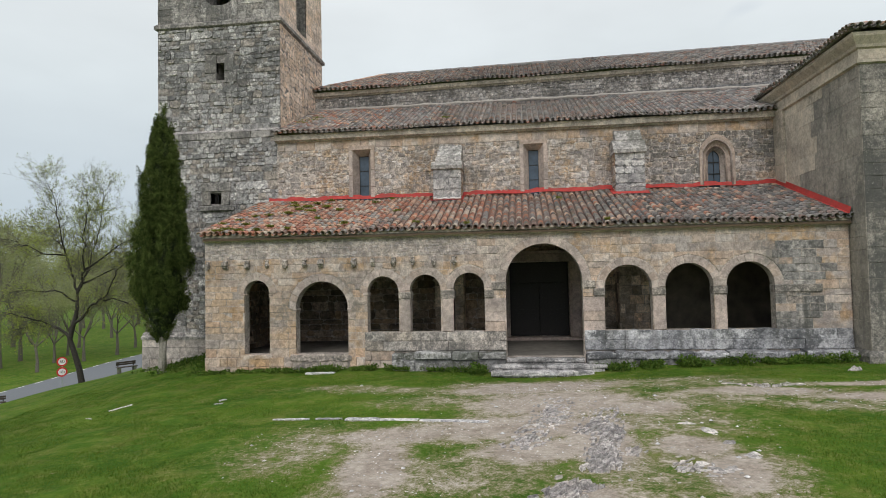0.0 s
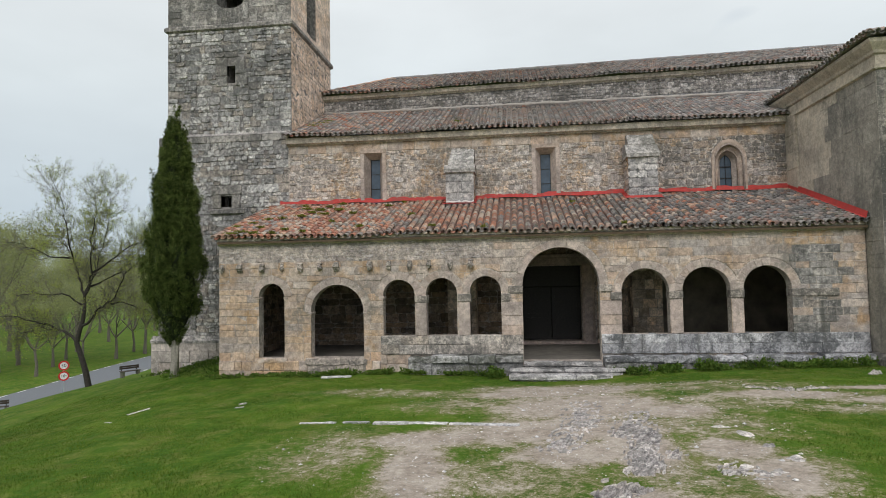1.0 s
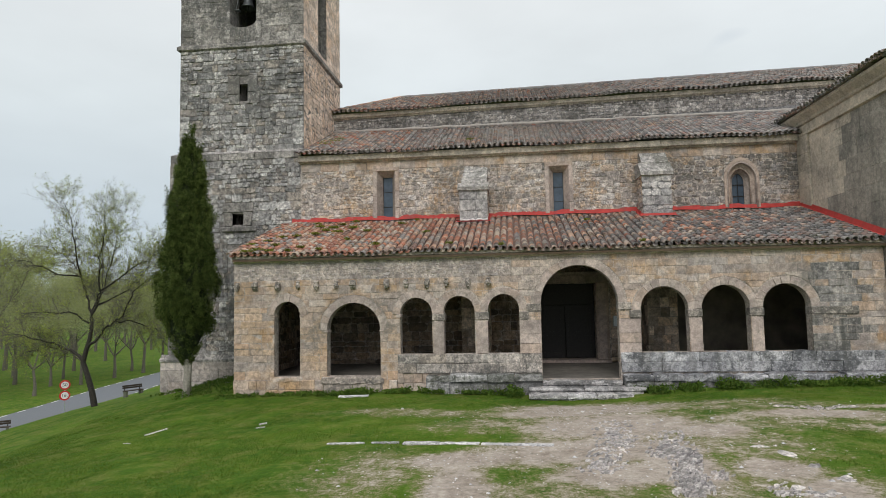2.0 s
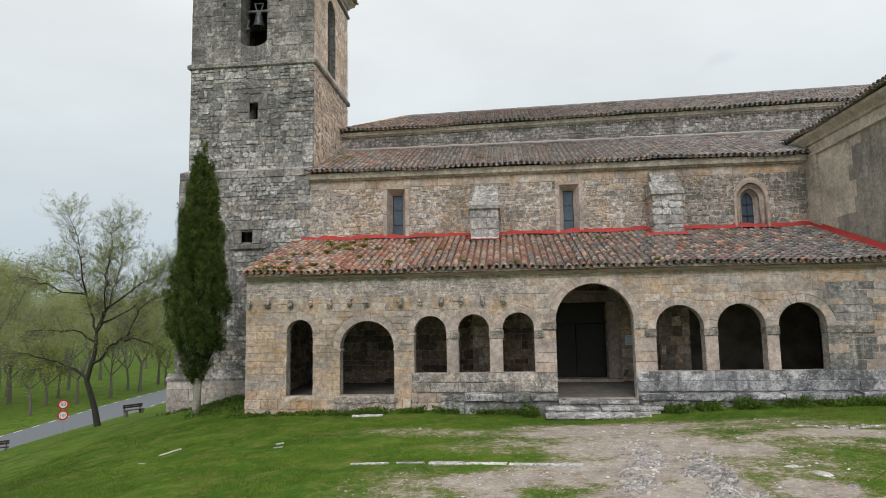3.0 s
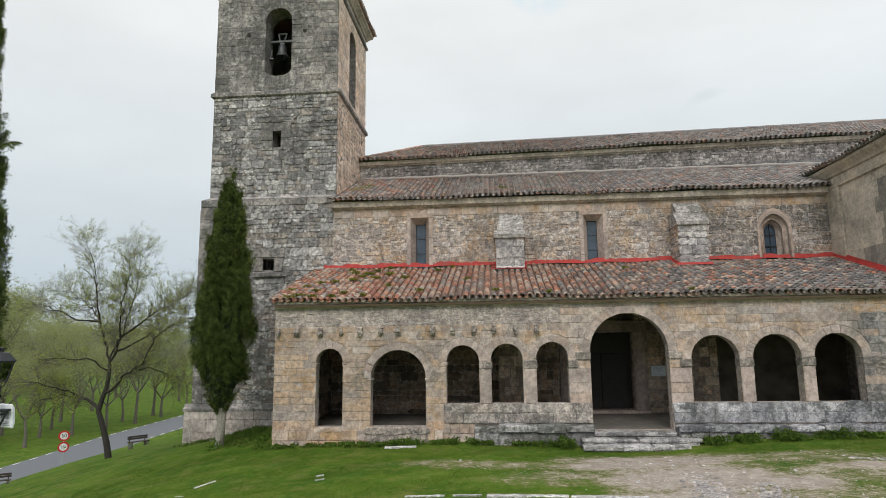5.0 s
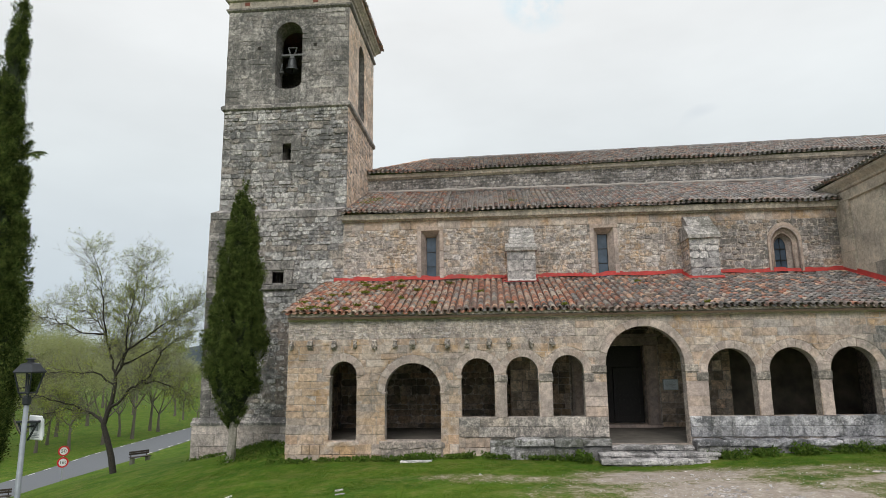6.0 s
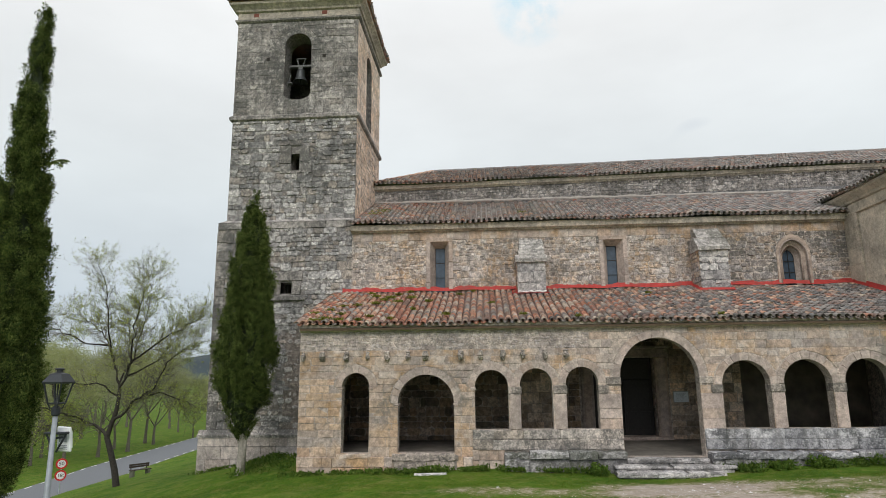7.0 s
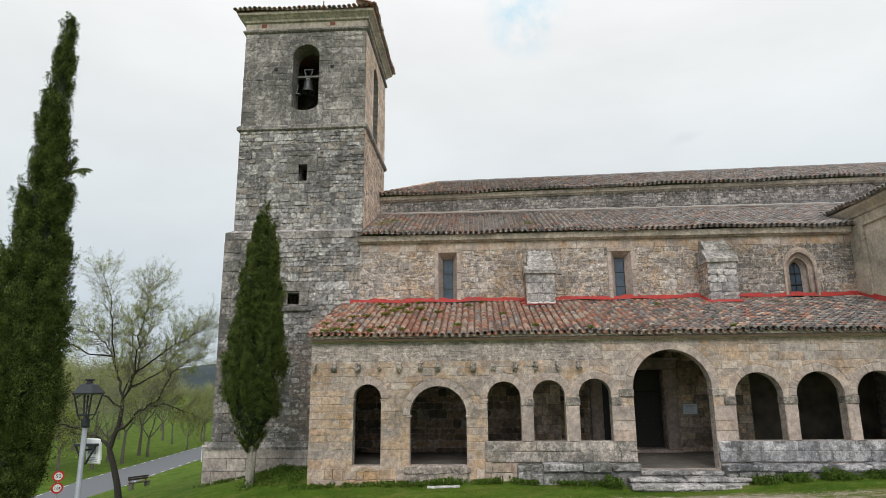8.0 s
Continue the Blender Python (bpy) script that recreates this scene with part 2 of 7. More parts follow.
BELFRY = stone_mat("dark_crusted_ashlar", [(0.300, 0.280, 0.248), (0.238, 0.224, 0.200), (0.376, 0.353, 0.314), (0.269, 0.247, 0.213), (0.421, 0.396, 0.353)], lichen=(0.085, 0.084, 0.082), amount=(0.475, 0.54), pale_at=(0.56, 0.63), pale=(0.50, 0.495, 0.48), streak=0.4, grain=0.55, fine_mix=0.85)
TRANSEPT_FRONT = stone_mat("streaked_transept_stone", [(0.300, 0.276, 0.230), (0.250, 0.233, 0.198), (0.344, 0.318, 0.265)], lichen=(0.080, 0.080, 0.077), amount=(0.455, 0.535), streak=0.9, grain=0.4, pale_at=(0.585, 0.65))
TRANSEPT_SIDE = stone_mat("streaked_beige_transept_stone", [(0.308, 0.280, 0.226), (0.292, 0.267, 0.217), (0.322, 0.295, 0.240)], lichen=(0.13, 0.128, 0.115), amount=(0.50, 0.62), streak=0.35, grain=0.22, fine_mix=0.35, relief=0.4, pale_at=(0.60, 0.67))
TRANSEPT = stone_mat("beige_transept_stone", [(0.507, 0.447, 0.342), (0.486, 0.426, 0.327), (0.528, 0.468, 0.362), (0.473, 0.419, 0.325)], lichen=(0.20, 0.19, 0.165), amount=(0.545, 0.635), streak=0.22, grain=0.18, fine_mix=0.3, relief=0.4)
# Warm render; its colours are raised to carry light on the east side.
EASTFACE = stone_mat("lit_warm_tower_render", [(0.700, 0.563, 0.436), (0.618, 0.492, 0.375), (0.766, 0.626, 0.491), (0.672, 0.512, 0.368)], lichen=(0.26, 0.225, 0.185), amount=(0.55, 0.65), grain=0.4, fine_mix=0.4)
CORNICE = stone_mat("moulded_cornice_stone", [(0.50, 0.445, 0.355), (0.46, 0.41, 0.33), (0.53, 0.475, 0.385)], lichen=(0.17, 0.16, 0.14), amount=(0.54, 0.64), streak=0.2, grain=0.35, fine_mix=0.4)
STEP = stone_mat("worn_step_stone", [(0.486, 0.472, 0.443), (0.421, 0.409, 0.383), (0.540, 0.526, 0.497)], lichen=(0.10, 0.10, 0.097), amount=(0.485, 0.555), pale=(0.62, 0.615, 0.595), pale_at=(0.565, 0.64), patch=1.5)
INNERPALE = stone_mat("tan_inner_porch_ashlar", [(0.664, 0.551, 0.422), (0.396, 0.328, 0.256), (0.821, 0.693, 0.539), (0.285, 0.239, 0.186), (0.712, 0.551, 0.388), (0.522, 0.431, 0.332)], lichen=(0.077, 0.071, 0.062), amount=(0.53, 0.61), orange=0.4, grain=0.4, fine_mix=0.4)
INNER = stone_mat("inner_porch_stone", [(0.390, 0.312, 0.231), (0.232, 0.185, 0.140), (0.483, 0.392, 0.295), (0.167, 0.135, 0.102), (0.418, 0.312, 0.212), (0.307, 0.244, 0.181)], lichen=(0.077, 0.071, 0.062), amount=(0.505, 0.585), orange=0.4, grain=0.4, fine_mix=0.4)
MORTAR = stone_mat("lime_mortar", [(0.480, 0.428, 0.362)], lichen=(0.23, 0.21, 0.18), amount=(0.51, 0.62), grain=0.5, fine_mix=0.7)
PALEMORTAR = stone_mat("pale_bedding_mortar", [(0.45, 0.395, 0.33)], lichen=(0.24, 0.22, 0.19), amount=(0.525, 0.64), grain=0.4)
TOWERMORTAR = stone_mat("brownish_tower_mortar", [(0.275, 0.257, 0.232)], lichen=(0.10, 0.095, 0.09), amount=(0.50, 0.58))
GREYMORTAR = stone_mat("grey_mortar", [(0.215, 0.213, 0.205)], lichen=(0.10, 0.099, 0.097), amount=(0.50, 0.58))
ROCK = stone_mat("grey_bedrock", [(0.455, 0.420, 0.380), (0.374, 0.349, 0.317), (0.532, 0.500, 0.452), (0.318, 0.300, 0.274)], lichen=(0.24, 0.232, 0.216), amount=(0.51, 0.60), pale=(0.691, 0.678, 0.646), pale_at=(0.58, 0.65), patch=2.5)
SLAB = stone_mat("white_kerb_stone", [(0.56, 0.55, 0.52), (0.50, 0.49, 0.46)], lichen=(0.24, 0.23, 0.20), amount=(0.55, 0.65), pale=(0.68, 0.675, 0.655))


def tile_mat(name, warm_shift, fade=0.36, eave=0.0, soot=0.65, gain=1.0):
    m = Mat(name, 0.88, spec=0.25)
    r = m.piece()
    warm = m.ramp(r, [(q, tuple(v * 1.16 for v in col)) for q, col in [(0.0, (0.34, 0.15, 0.10)), (0.12, (0.42, 0.235, 0.165)), (0.24, (0.26, 0.12, 0.088)), (0.34, (0.46, 0.30, 0.22)), (0.45, (0.20, 0.13, 0.108)), (0.54, (0.39, 0.175, 0.115)), (0.64, (0.34, 0.245, 0.20)), (0.76, (0.25, 0.225, 0.21)), (0.88, (0.42, 0.345, 0.285))]], constant=True)
    cold = m.ramp(r, [(q, tuple(v * gain for v in col)) for q, col in [(0.0, (0.175, 0.155, 0.150)), (0.16, (0.245, 0.222, 0.212)), (0.32, (0.120, 0.112, 0.110)), (0.46, (0.235, 0.158, 0.136)), (0.58, (0.31, 0.288, 0.272)), (0.72, (0.185, 0.182, 0.184)), (0.86, (0.26, 0.205, 0.185))]], constant=True)
    x = axis(m, "X")
    zone = m.math("ADD", m.rng(x, -11.0, 8.0, warm_shift, warm_shift - fade), m.math("MULTIPLY", m.noise(0.45, 3.0), 0.9))
    zone = m.math("ADD", zone, m.math("MULTIPLY", m.math("SUBTRACT", m.math("FRACT", m.math("MULTIPLY", r, 7.31), 0.0), 0.5), 0.7))
    if eave:
        zone = m.math("SUBTRACT", zone, m.rng(axis(m, "Y"), 19.7, 21.3, eave, 0.0))
    c = m.mix(m.rng(zone, 0.42, 0.62), cold, warm)
    lich = m.noise(14.0, 5.0, 0.7, off=1.0)
    c = m.mix(m.math("MULTIPLY", m.rng(lich, 0.53, 0.62), 0.65), c, (0.37, 0.345, 0.31))
    dark = m.noise(4.0, 4.0, 0.6, off=4.0)
    c = m.mix(m.math("MULTIPLY", m.rng(dark, 0.50, 0.70), soot), c, (0.075, 0.068, 0.06))
    moss = m.math("MULTIPLY", m.rng(m.noise(0.9, 3.0, off=6.0), 0.56, 0.66), m.rng(m.noise(7.0, 4.0, off=8.0), 0.5, 0.62))
    c = m.mix(m.math("MULTIPLY", moss, 0.6), c, (0.10, 0.11, 0.035))
    m.color(c)
    m.bump(lich, 0.5, 0.012)
    return m.m


TILE_PORCH, TILE_AISLE, TILE_NAVE = tile_mat("porch_clay_tile", 0.70, 0.86, 0.22, soot=0.5, gain=0.84), tile_mat("aisle_clay_tile", 0.0, soot=0.3, gain=1.28), tile_mat("nave_clay_tile", 0.06, soot=0.3, gain=1.22)


def plain(name, c, rough=0.6, metal=0.0, vary=0.3, scale=8.0, spec=0.4, dirt=None, bump=0.2):
    m = Mat(name, rough, metal, spec)
    f = m.noise(scale, 5.0, 0.6)
    col = m.mix(m.rng(f, 0.3, 0.7), tuple(v * (1 - vary) for v in c), tuple(min(1, v * (1 + vary)) for v in c))
    if dirt:
        col = m.mix(m.math("MULTIPLY", m.rng(m.noise(scale * 0.4, 4.0, off=3.0), 0.5, 0.7), 0.6), col, dirt)
    m.color(col)
    m.bump(f, bump, 0.004)
    return m.m


FLASH = plain("red_sealing_paint", (0.40, 0.040, 0.034), 0.7, vary=0.25, dirt=(0.20, 0.06, 0.05))
WHITE_MORTAR = plain("fresh_white_mortar", (0.66, 0.64, 0.62), 0.9, vary=0.15, scale=9.0)
RIDGE_MORTAR = plain("pinkish_mortar", (0.38, 0.345, 0.32), 0.9, vary=0.2, scale=5.0)
DOORWOOD = plain("dark_door_wood", (0.022, 0.018, 0.017), 0.55, vary=0.4, scale=14.0)
IRON = plain("dark_iron", (0.03, 0.03, 0.032), 0.5, 0.7, vary=0.3)
BLACKPAINT = plain("black_lamp_paint", (0.028, 0.032, 0.038), 0.45, 0.2, vary=0.25)
GALV = plain("galvanised_steel", (0.42, 0.45, 0.47), 0.5, 0.55, vary=0.15)
BRONZE = plain("weathered_bell_bronze", (0.09, 0.097, 0.10), 0.5, 0.6, vary=0.3)
YOKE = plain("dull_yoke_steel", (0.13, 0.135, 0.135), 0.6, 0.4)
POST = plain("dull_galvanised_post", (0.26, 0.285, 0.31), 0.55, 0.3, vary=0.15)
# Plaque white, brightened and blued in its colour in place of a sky reflection.
PLAQUEWHITE = plain("sky_blued_white_enamel", (0.80, 0.86, 0.93), 0.25, vary=0.05)
WHITE = plain("white_panel_paint", (0.74, 0.76, 0.78), 0.4, vary=0.06)
GREYINK = plain("grey_print", (0.25, 0.27, 0.30), 0.6, vary=0.1)
SIGNRED = plain("sign_red", (0.50, 0.02, 0.025), 0.4, vary=0.1)
SIGNBLACK = plain("sign_black", (0.015, 0.015, 0.016), 0.5, vary=0.1)
BENCHWOOD = plain("bench_planks", (0.045, 0.033, 0.025), 0.75, vary=0.35)
CONCRETE = plain("bench_concrete", (0.13, 0.13, 0.10), 0.9, vary=0.3, dirt=(0.06, 0.075, 0.03))
SOFFIT = plain("porch_ceiling_boards", (0.10, 0.07, 0.045), 0.85, vary=0.3)
FLOOR = plain("porch_flagstone", (0.18, 0.165, 0.147), 0.85, vary=0.3, scale=3.0, dirt=(0.13, 0.12, 0.10))
# Plaster base darkened to stand for the porch's dimness; the dirt patches are stains.
PLASTER = plain("shade_dark_stained_plaster", (0.19, 0.162, 0.128), 0.9, vary=0.4, scale=1.8, dirt=(0.05, 0.046, 0.04))
BARK = plain("grey_brown_bark", (0.036, 0.032, 0.027), 0.95, vary=0.45, scale=16.0, bump=0.9)
TWIG = plain("grey_brown_twig", (0.125, 0.114, 0.088), 0.95, vary=0.3, scale=12.0, bump=0.3)
# Bark of the trees over the road, its colour paled for haze.
FARBARK = plain("haze_paled_grey_bark", (0.135, 0.122, 0.10), 0.95, vary=0.3, scale=12.0, bump=0.6)
PALEBARK = plain("pale_cypress_trunk", (0.30, 0.275, 0.24), 0.95, vary=0.3, scale=18.0, bump=0.9)
# Near-black that paints the shade inside windows, slits, holes and the belfry.
VOID = plain("opening_shade_black", (0.03, 0.026, 0.022), 0.9)


def glass_mat(name, tint):
    m = Mat(name, 0.12, spec=0.6)
    f = m.noise(3.0, 3.0)
    m.color(m.mix(m.rng(f, 0.3, 0.7), tuple(v * 0.7 for v in tint), tuple(v * 1.3 for v in tint)))
    m.bump(m.noise(6.0, 2.0), 0.15, 0.01)
    return m.m


LEADED = glass_mat("grey_blue_window_glass", (0.055, 0.078, 0.11))
lamp_glass = Mat("lantern_glass", 0.05)
lamp_glass.color((0.9, 0.92, 0.92))
lamp_glass.b.inputs["Transmission Weight"].default_value = 1.0
lamp_glass.b.inputs["IOR"].default_value = 1.05
LAMPGLASS = lamp_glass.m


def leaf_mat(name, a, b, c, glow=0.0, lump=1.4, spec=0.25, deep=0.6, high=1.28):
    m = Mat(name, 0.8, spec=spec)
    col = m.ramp(m.piece(), [(0.0, a), (0.5, b), (1.0, c)])
    f = m.noise(lump, 3.0)
    m.color(m.mix(0.8, col, m.mix(m.rng(f, 0.3, 0.7), (deep, deep * 1.03, deep), (high, high * 0.97, high * 0.86)), "MULTIPLY"))
    if glow:
        tr, mx = m.n("ShaderNodeBsdfTranslucent"), m.n("ShaderNodeMixShader")
        m.put(m.b.inputs["Base Color"].links[0].from_socket, tr.inputs["Color"])
        mx.inputs[0].default_value = glow
        m.put(m.b.outputs[0], mx.inputs[1])
        m.put(tr.outputs[0], mx.inputs[2])
        m.put(mx.outputs[0], m.t.nodes["Material Output"].inputs["Surface"])
    return m.m


# Lump noise puts shaded gaps and bright tips between clumps into the colour.
CYPRESS = leaf_mat("cypress_foliage", (0.029, 0.052, 0.018), (0.073, 0.104, 0.031), (0.156, 0.188, 0.058), 0.22, 5.0, 0.05, 0.16, 2.05)
# Near-black core colour, painted in place of the shade inside the crown.
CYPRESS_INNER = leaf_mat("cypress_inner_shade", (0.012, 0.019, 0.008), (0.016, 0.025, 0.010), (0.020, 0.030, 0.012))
SPRING = leaf_mat("spring_leaves", (0.25, 0.31, 0.06), (0.35, 0.41, 0.09), (0.45, 0.48, 0.14), 0.5)
# Far leaf colours carry painted haze: paler and greyer than near leaves.
FARLEAF = leaf_mat("haze_paled_spring_leaves", (0.26, 0.29, 0.125), (0.34, 0.37, 0.175), (0.41, 0.44, 0.245), 0.5)
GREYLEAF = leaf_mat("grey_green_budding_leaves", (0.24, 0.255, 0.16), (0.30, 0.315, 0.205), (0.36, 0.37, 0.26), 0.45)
WEED = leaf_mat("weed_leaves", (0.042, 0.092, 0.012), (0.080, 0.148, 0.020), (0.14, 0.195, 0.038), 0.25)
BLADE = leaf_mat("grass_blades", (0.060, 0.128, 0.012), (0.098, 0.172, 0.019), (0.160, 0.204, 0.036), 0.4)
MOSS = leaf_mat("roof_moss", (0.10, 0.125, 0.018), (0.155, 0.17, 0.028), (0.22, 0.215, 0.045), 0.2)


def ground_mat():
    m = Mat("meadow_and_trodden_earth", 0.95, spec=0.1)
    at = m.n("ShaderNodeAttribute")
    at.attribute_name = "bare"
    n1, n2, n3 = m.noise(0.45, 5.0, 0.6), m.noise(2.6, 6.0, 0.7, off=1.0), m.noise(11.0, 6.0, 0.75, off=2.0)
    n4 = m.noise(45.0, 4.0, 0.75, off=3.0)
    grass = m.mix(m.rng(n1, 0.40, 0.60), (0.045, 0.104, 0.010), (0.076, 0.141, 0.014))
    grass = m.mix(m.math("MULTIPLY", m.rng(n2, 0.46, 0.62), 0.6), grass, (0.142, 0.178, 0.026))
    grass = m.mix(m.math("MULTIPLY", m.rng(m.noise(1.3, 5.0, 0.7, off=6.0), 0.52, 0.64), 0.5), grass, (0.178, 0.165, 0.052))
    grass = m.mix(0.6, grass, m.mix(m.rng(n3, 0.38, 0.62), (0.66, 0.68, 0.62), (1.28, 1.26, 1.2)), "MULTIPLY")
    grass = m.mix(0.5, grass, m.mix(m.rng(n4, 0.36, 0.64), (0.66, 0.68, 0.6), (1.28, 1.26, 1.2)), "MULTIPLY")
    earth = m.mix(m.rng(n2, 0.38, 0.62), (0.285, 0.238, 0.197), (0.43, 0.375, 0.322))
    earth = m.mix(0.5, earth, m.mix(m.rng(n3, 0.38, 0.62), (0.6, 0.6, 0.6), (1.35, 1.35, 1.35)), "MULTIPLY")
    vo = m.voronoi(16.0)
    peb = m.rng(vo.outputs["Distance"], 0.12, 0.3, 1.0, 0.0)
    earth = m.mix(m.math("MULTIPLY", peb, m.rng(n3, 0.45, 0.6)), earth, (0.50, 0.46, 0.40))
    earth = m.mix(0.6, earth, m.mix(m.rng(n4, 0.3, 0.7), (0.6, 0.6, 0.6), (1.3, 1.3, 1.3)), "MULTIPLY")
    edge = m.math("ADD", m.math("SUBTRACT", m.math("MULTIPLY", at.outputs["Fac"], 2.0), 0.6), m.math("ADD", m.math("MULTIPLY", m.math("SUBTRACT", n2, 0.5), 3.0), m.math("ADD", m.math("MULTIPLY", m.math("SUBTRACT", n3, 0.5), 2.6), m.math("MULTIPLY", m.math("SUBTRACT", n4, 0.5), 2.0))))
    thin = m.mix(m.rng(n4, 0.40, 0.60), (0.110, 0.128, 0.030), (0.225, 0.195, 0.110))
    c = m.mix(m.rng(edge, -0.25, 0.35), grass, thin)
    c = m.mix(m.rng(edge, 0.15, 0.85), c, earth)
    m.color(c)
    m.bump(m.math("ADD", n3, m.math("MULTIPLY", n4, 0.6)), 0.7, 0.04)
    return m.m


GROUND = ground_mat()
ASPHALT = plain("worn_asphalt", (0.132, 0.142, 0.156), 0.9, vary=0.15, scale=20.0)
ROADPAINT = plain("road_marking", (0.62, 0.62, 0.60), 0.8, vary=0.12)
HILL = plain("distant_wooded_hill", (0.030, 0.046, 0.052), 1.0, vary=0.3, scale=0.02)


# ---- geometry helpers ----
class Geo:
    """Vertices and faces gathered for one mesh."""

    def __init__(self):
        self.v, self.f = [], []

    def add(self, verts, faces):
        k = len(self.v)
        self.v.extend(verts)
        self.f.extend([tuple(i + k for i in f) for f in faces])
        return self

    def mesh(self, name, mat, smooth=False):
        me = bpy.data.meshes.new(name)
        me.from_pydata([tuple(p) for p in self.v], [], self.f)
        me.materials.append(mat)
        if smooth:
            me.polygons.foreach_set("use_smooth", [True] * len(me.polygons))
        me.update()
        return me


def thing(name, at, label, category, group="", kind=""):
    e = new(name)
    e.location = at
    e.empty_display_size = 0.3
    return tagged(e, label, category, group, kind)


def part(name, geo, mat, parent, label="", smooth=False, kind=""):
    """One mesh object, given in world places, under a thing or a part."""
    ob = new(name, geo.mesh(name, mat, smooth))
    if parent:
        ob.parent = parent
        ob.matrix_parent_inverse = Matrix.Translation(parent.location).inverted()
    return tagged(ob, label, kind=kind)


def solo(name, geo, mat, label, category, smooth=False, kind="", group=""):
    return tagged(part(name, geo, mat, None, "", smooth), label, category, group, kind)


def box(x0, x1, y0, y1, z0, z1, b=0.0):
    """A box, with chamfered edges if b."""
    if b <= 0:
        v = [(x, y, z) for z in (z0, z1) for y in (y0, y1) for x in (x0, x1)]
        return v, [(0, 2, 3, 1), (4, 5, 7, 6), (0, 1, 5, 4), (2, 6, 7, 3), (0, 4, 6, 2), (1, 3, 7, 5)]
    b = min(b, (x1 - x0) * 0.4, (y1 - y0) * 0.4, (z1 - z0) * 0.4)
    v, ids = [], {}
    for i, x in enumerate((x0, x1)):
        for j, y in enumerate((y0, y1)):
            for k, z in enumerate((z0, z1)):
                sx, sy, sz = b * (1 - 2 * i), b * (1 - 2 * j), b * (1 - 2 * k)
                for a, p in enumerate(((x, y + sy, z + sz), (x + sx, y, z + sz), (x + sx, y + sy, z))):
                    ids[i, j, k, a] = len(v)
                    v.append(p)
    f = []
    for s in (0, 1):
        f.append([ids[s, j, k, 0] for j, k in ((0, 0), (1, 0), (1, 1), (0, 1))])
        f.append([ids[i, s, k, 1] for i, k in ((0, 0), (1, 0), (1, 1), (0, 1))])
        f.append([ids[i, j, s, 2] for i, j in ((0, 0), (1, 0), (1, 1), (0, 1))])
    for s in (0, 1):
        for t in (0, 1):
            f.append((ids[s, t, 0, 0], ids[s, t, 1, 0], ids[s, t, 1, 1], ids[s, t, 0, 1]))
            f.append((ids[s, 0, t, 0], ids[s, 1, t, 0], ids[s, 1, t, 2], ids[s, 0, t, 2]))
            f.append((ids[0, s, t, 1], ids[1, s, t, 1], ids[1, s, t, 2], ids[0, s, t, 2]))
    for i in (0, 1):
        for j in (0, 1):
            for k in (0, 1):
                f.append((ids[i, j, k, 0], ids[i, j, k, 1], ids[i, j, k, 2]))
    return v, f


def worn_box(rng, x0, x1, y0, y1, z0, z1, b=0.04, wear=0.022, cuts=4):
    """A stone block with wavering, broken edges: a rounded section swept along x."""
    v, f = [], []
    sec = [(y0 + b * 0.3, z0), (y0, z0 + b), (y0, z1 - b), (y0 + b * 0.35, z1 - b * 0.3), (y0 + b, z1), (y1, z1), (y1, z0)]
    k = len(sec)
    for i in range(cuts + 1):
        x = x0 + (x1 - x0) * i / cuts
        pull = b * 0.6 if i in (0, cuts) else 0.0
        chip = rng.uniform(0, wear * 1.6) if rng.random() < 0.3 else 0.0
        for j, (y, z) in enumerate(sec):
            front = 1.0 if j < 5 else 0.0
            v.append((x + rng.uniform(-wear, wear) * 0.4 * (0 < i < cuts), y + front * (rng.uniform(-wear, wear) * 0.7 + chip + pull * 0.6), z + (rng.uniform(-wear, wear) * 0.6 - chip - pull * 0.4) * (1 if 1 < j < 6 else 0)))
    for i in range(cuts):
        for j in range(k):
            n = (j + 1) % k
            f.append((i * k + j, i * k + k + j, i * k + k + n, i * k + n))
    f += [tuple(range(k)), tuple(range((cuts + 1) * k - 1, cuts * k - 1, -1))]
    return v, f


def tube(points, radii, sides=8, cap=True):
    """A tapered tube along points."""
    pts = [Vector(p) for p in points]
    v, f = [], []
    up = Vector((0.13, 0.21, 0.97))
    for i, p in enumerate(pts):
        d = (pts[min(i + 1, len(pts) - 1)] - pts[max(i - 1, 0)])
        d = d.normalized() if d.length > 1e-9 else Vector((0, 0, 1))
        a = d.cross(up if abs(d.dot(up)) < 0.95 else Vector((1, 0, 0))).normalized()
        b = d.cross(a)
        r = radii[i] if isinstance(radii, (list, tuple)) else radii
        for k in range(sides):
            w = 2 * math.pi * k / sides
            v.append(tuple(p + a * (r * math.cos(w)) + b * (r * math.sin(w))))
    for i in range(len(pts) - 1):
        for k in range(sides):
            n = (k + 1) % sides
            f.append((i * sides + k, i * sides + n, (i + 1) * sides + n, (i + 1) * sides + k))
    if cap:
        f.append(tuple(range(sides - 1, -1, -1)))
        f.append(tuple(range((len(pts) - 1) * sides, len(pts) * sides)))
    return v, f


def lathe(profile, cx, cy, sides=20):
    """A turned body about the upright axis at cx, cy, from (radius, z) rows."""
    v, f = [], []
    for r, z in profile:
        for k in range(sides):
            w = 2 * math.pi * k / sides
            v.append((cx + r * math.cos(w), cy + r * math.sin(w), z))
    for i in range(len(profile) - 1):
        for k in range(sides):
            n = (k + 1) % sides
            f.append((i * sides + k, i * sides + n, (i + 1) * sides + n, (i + 1) * sides + k))
    return v, f


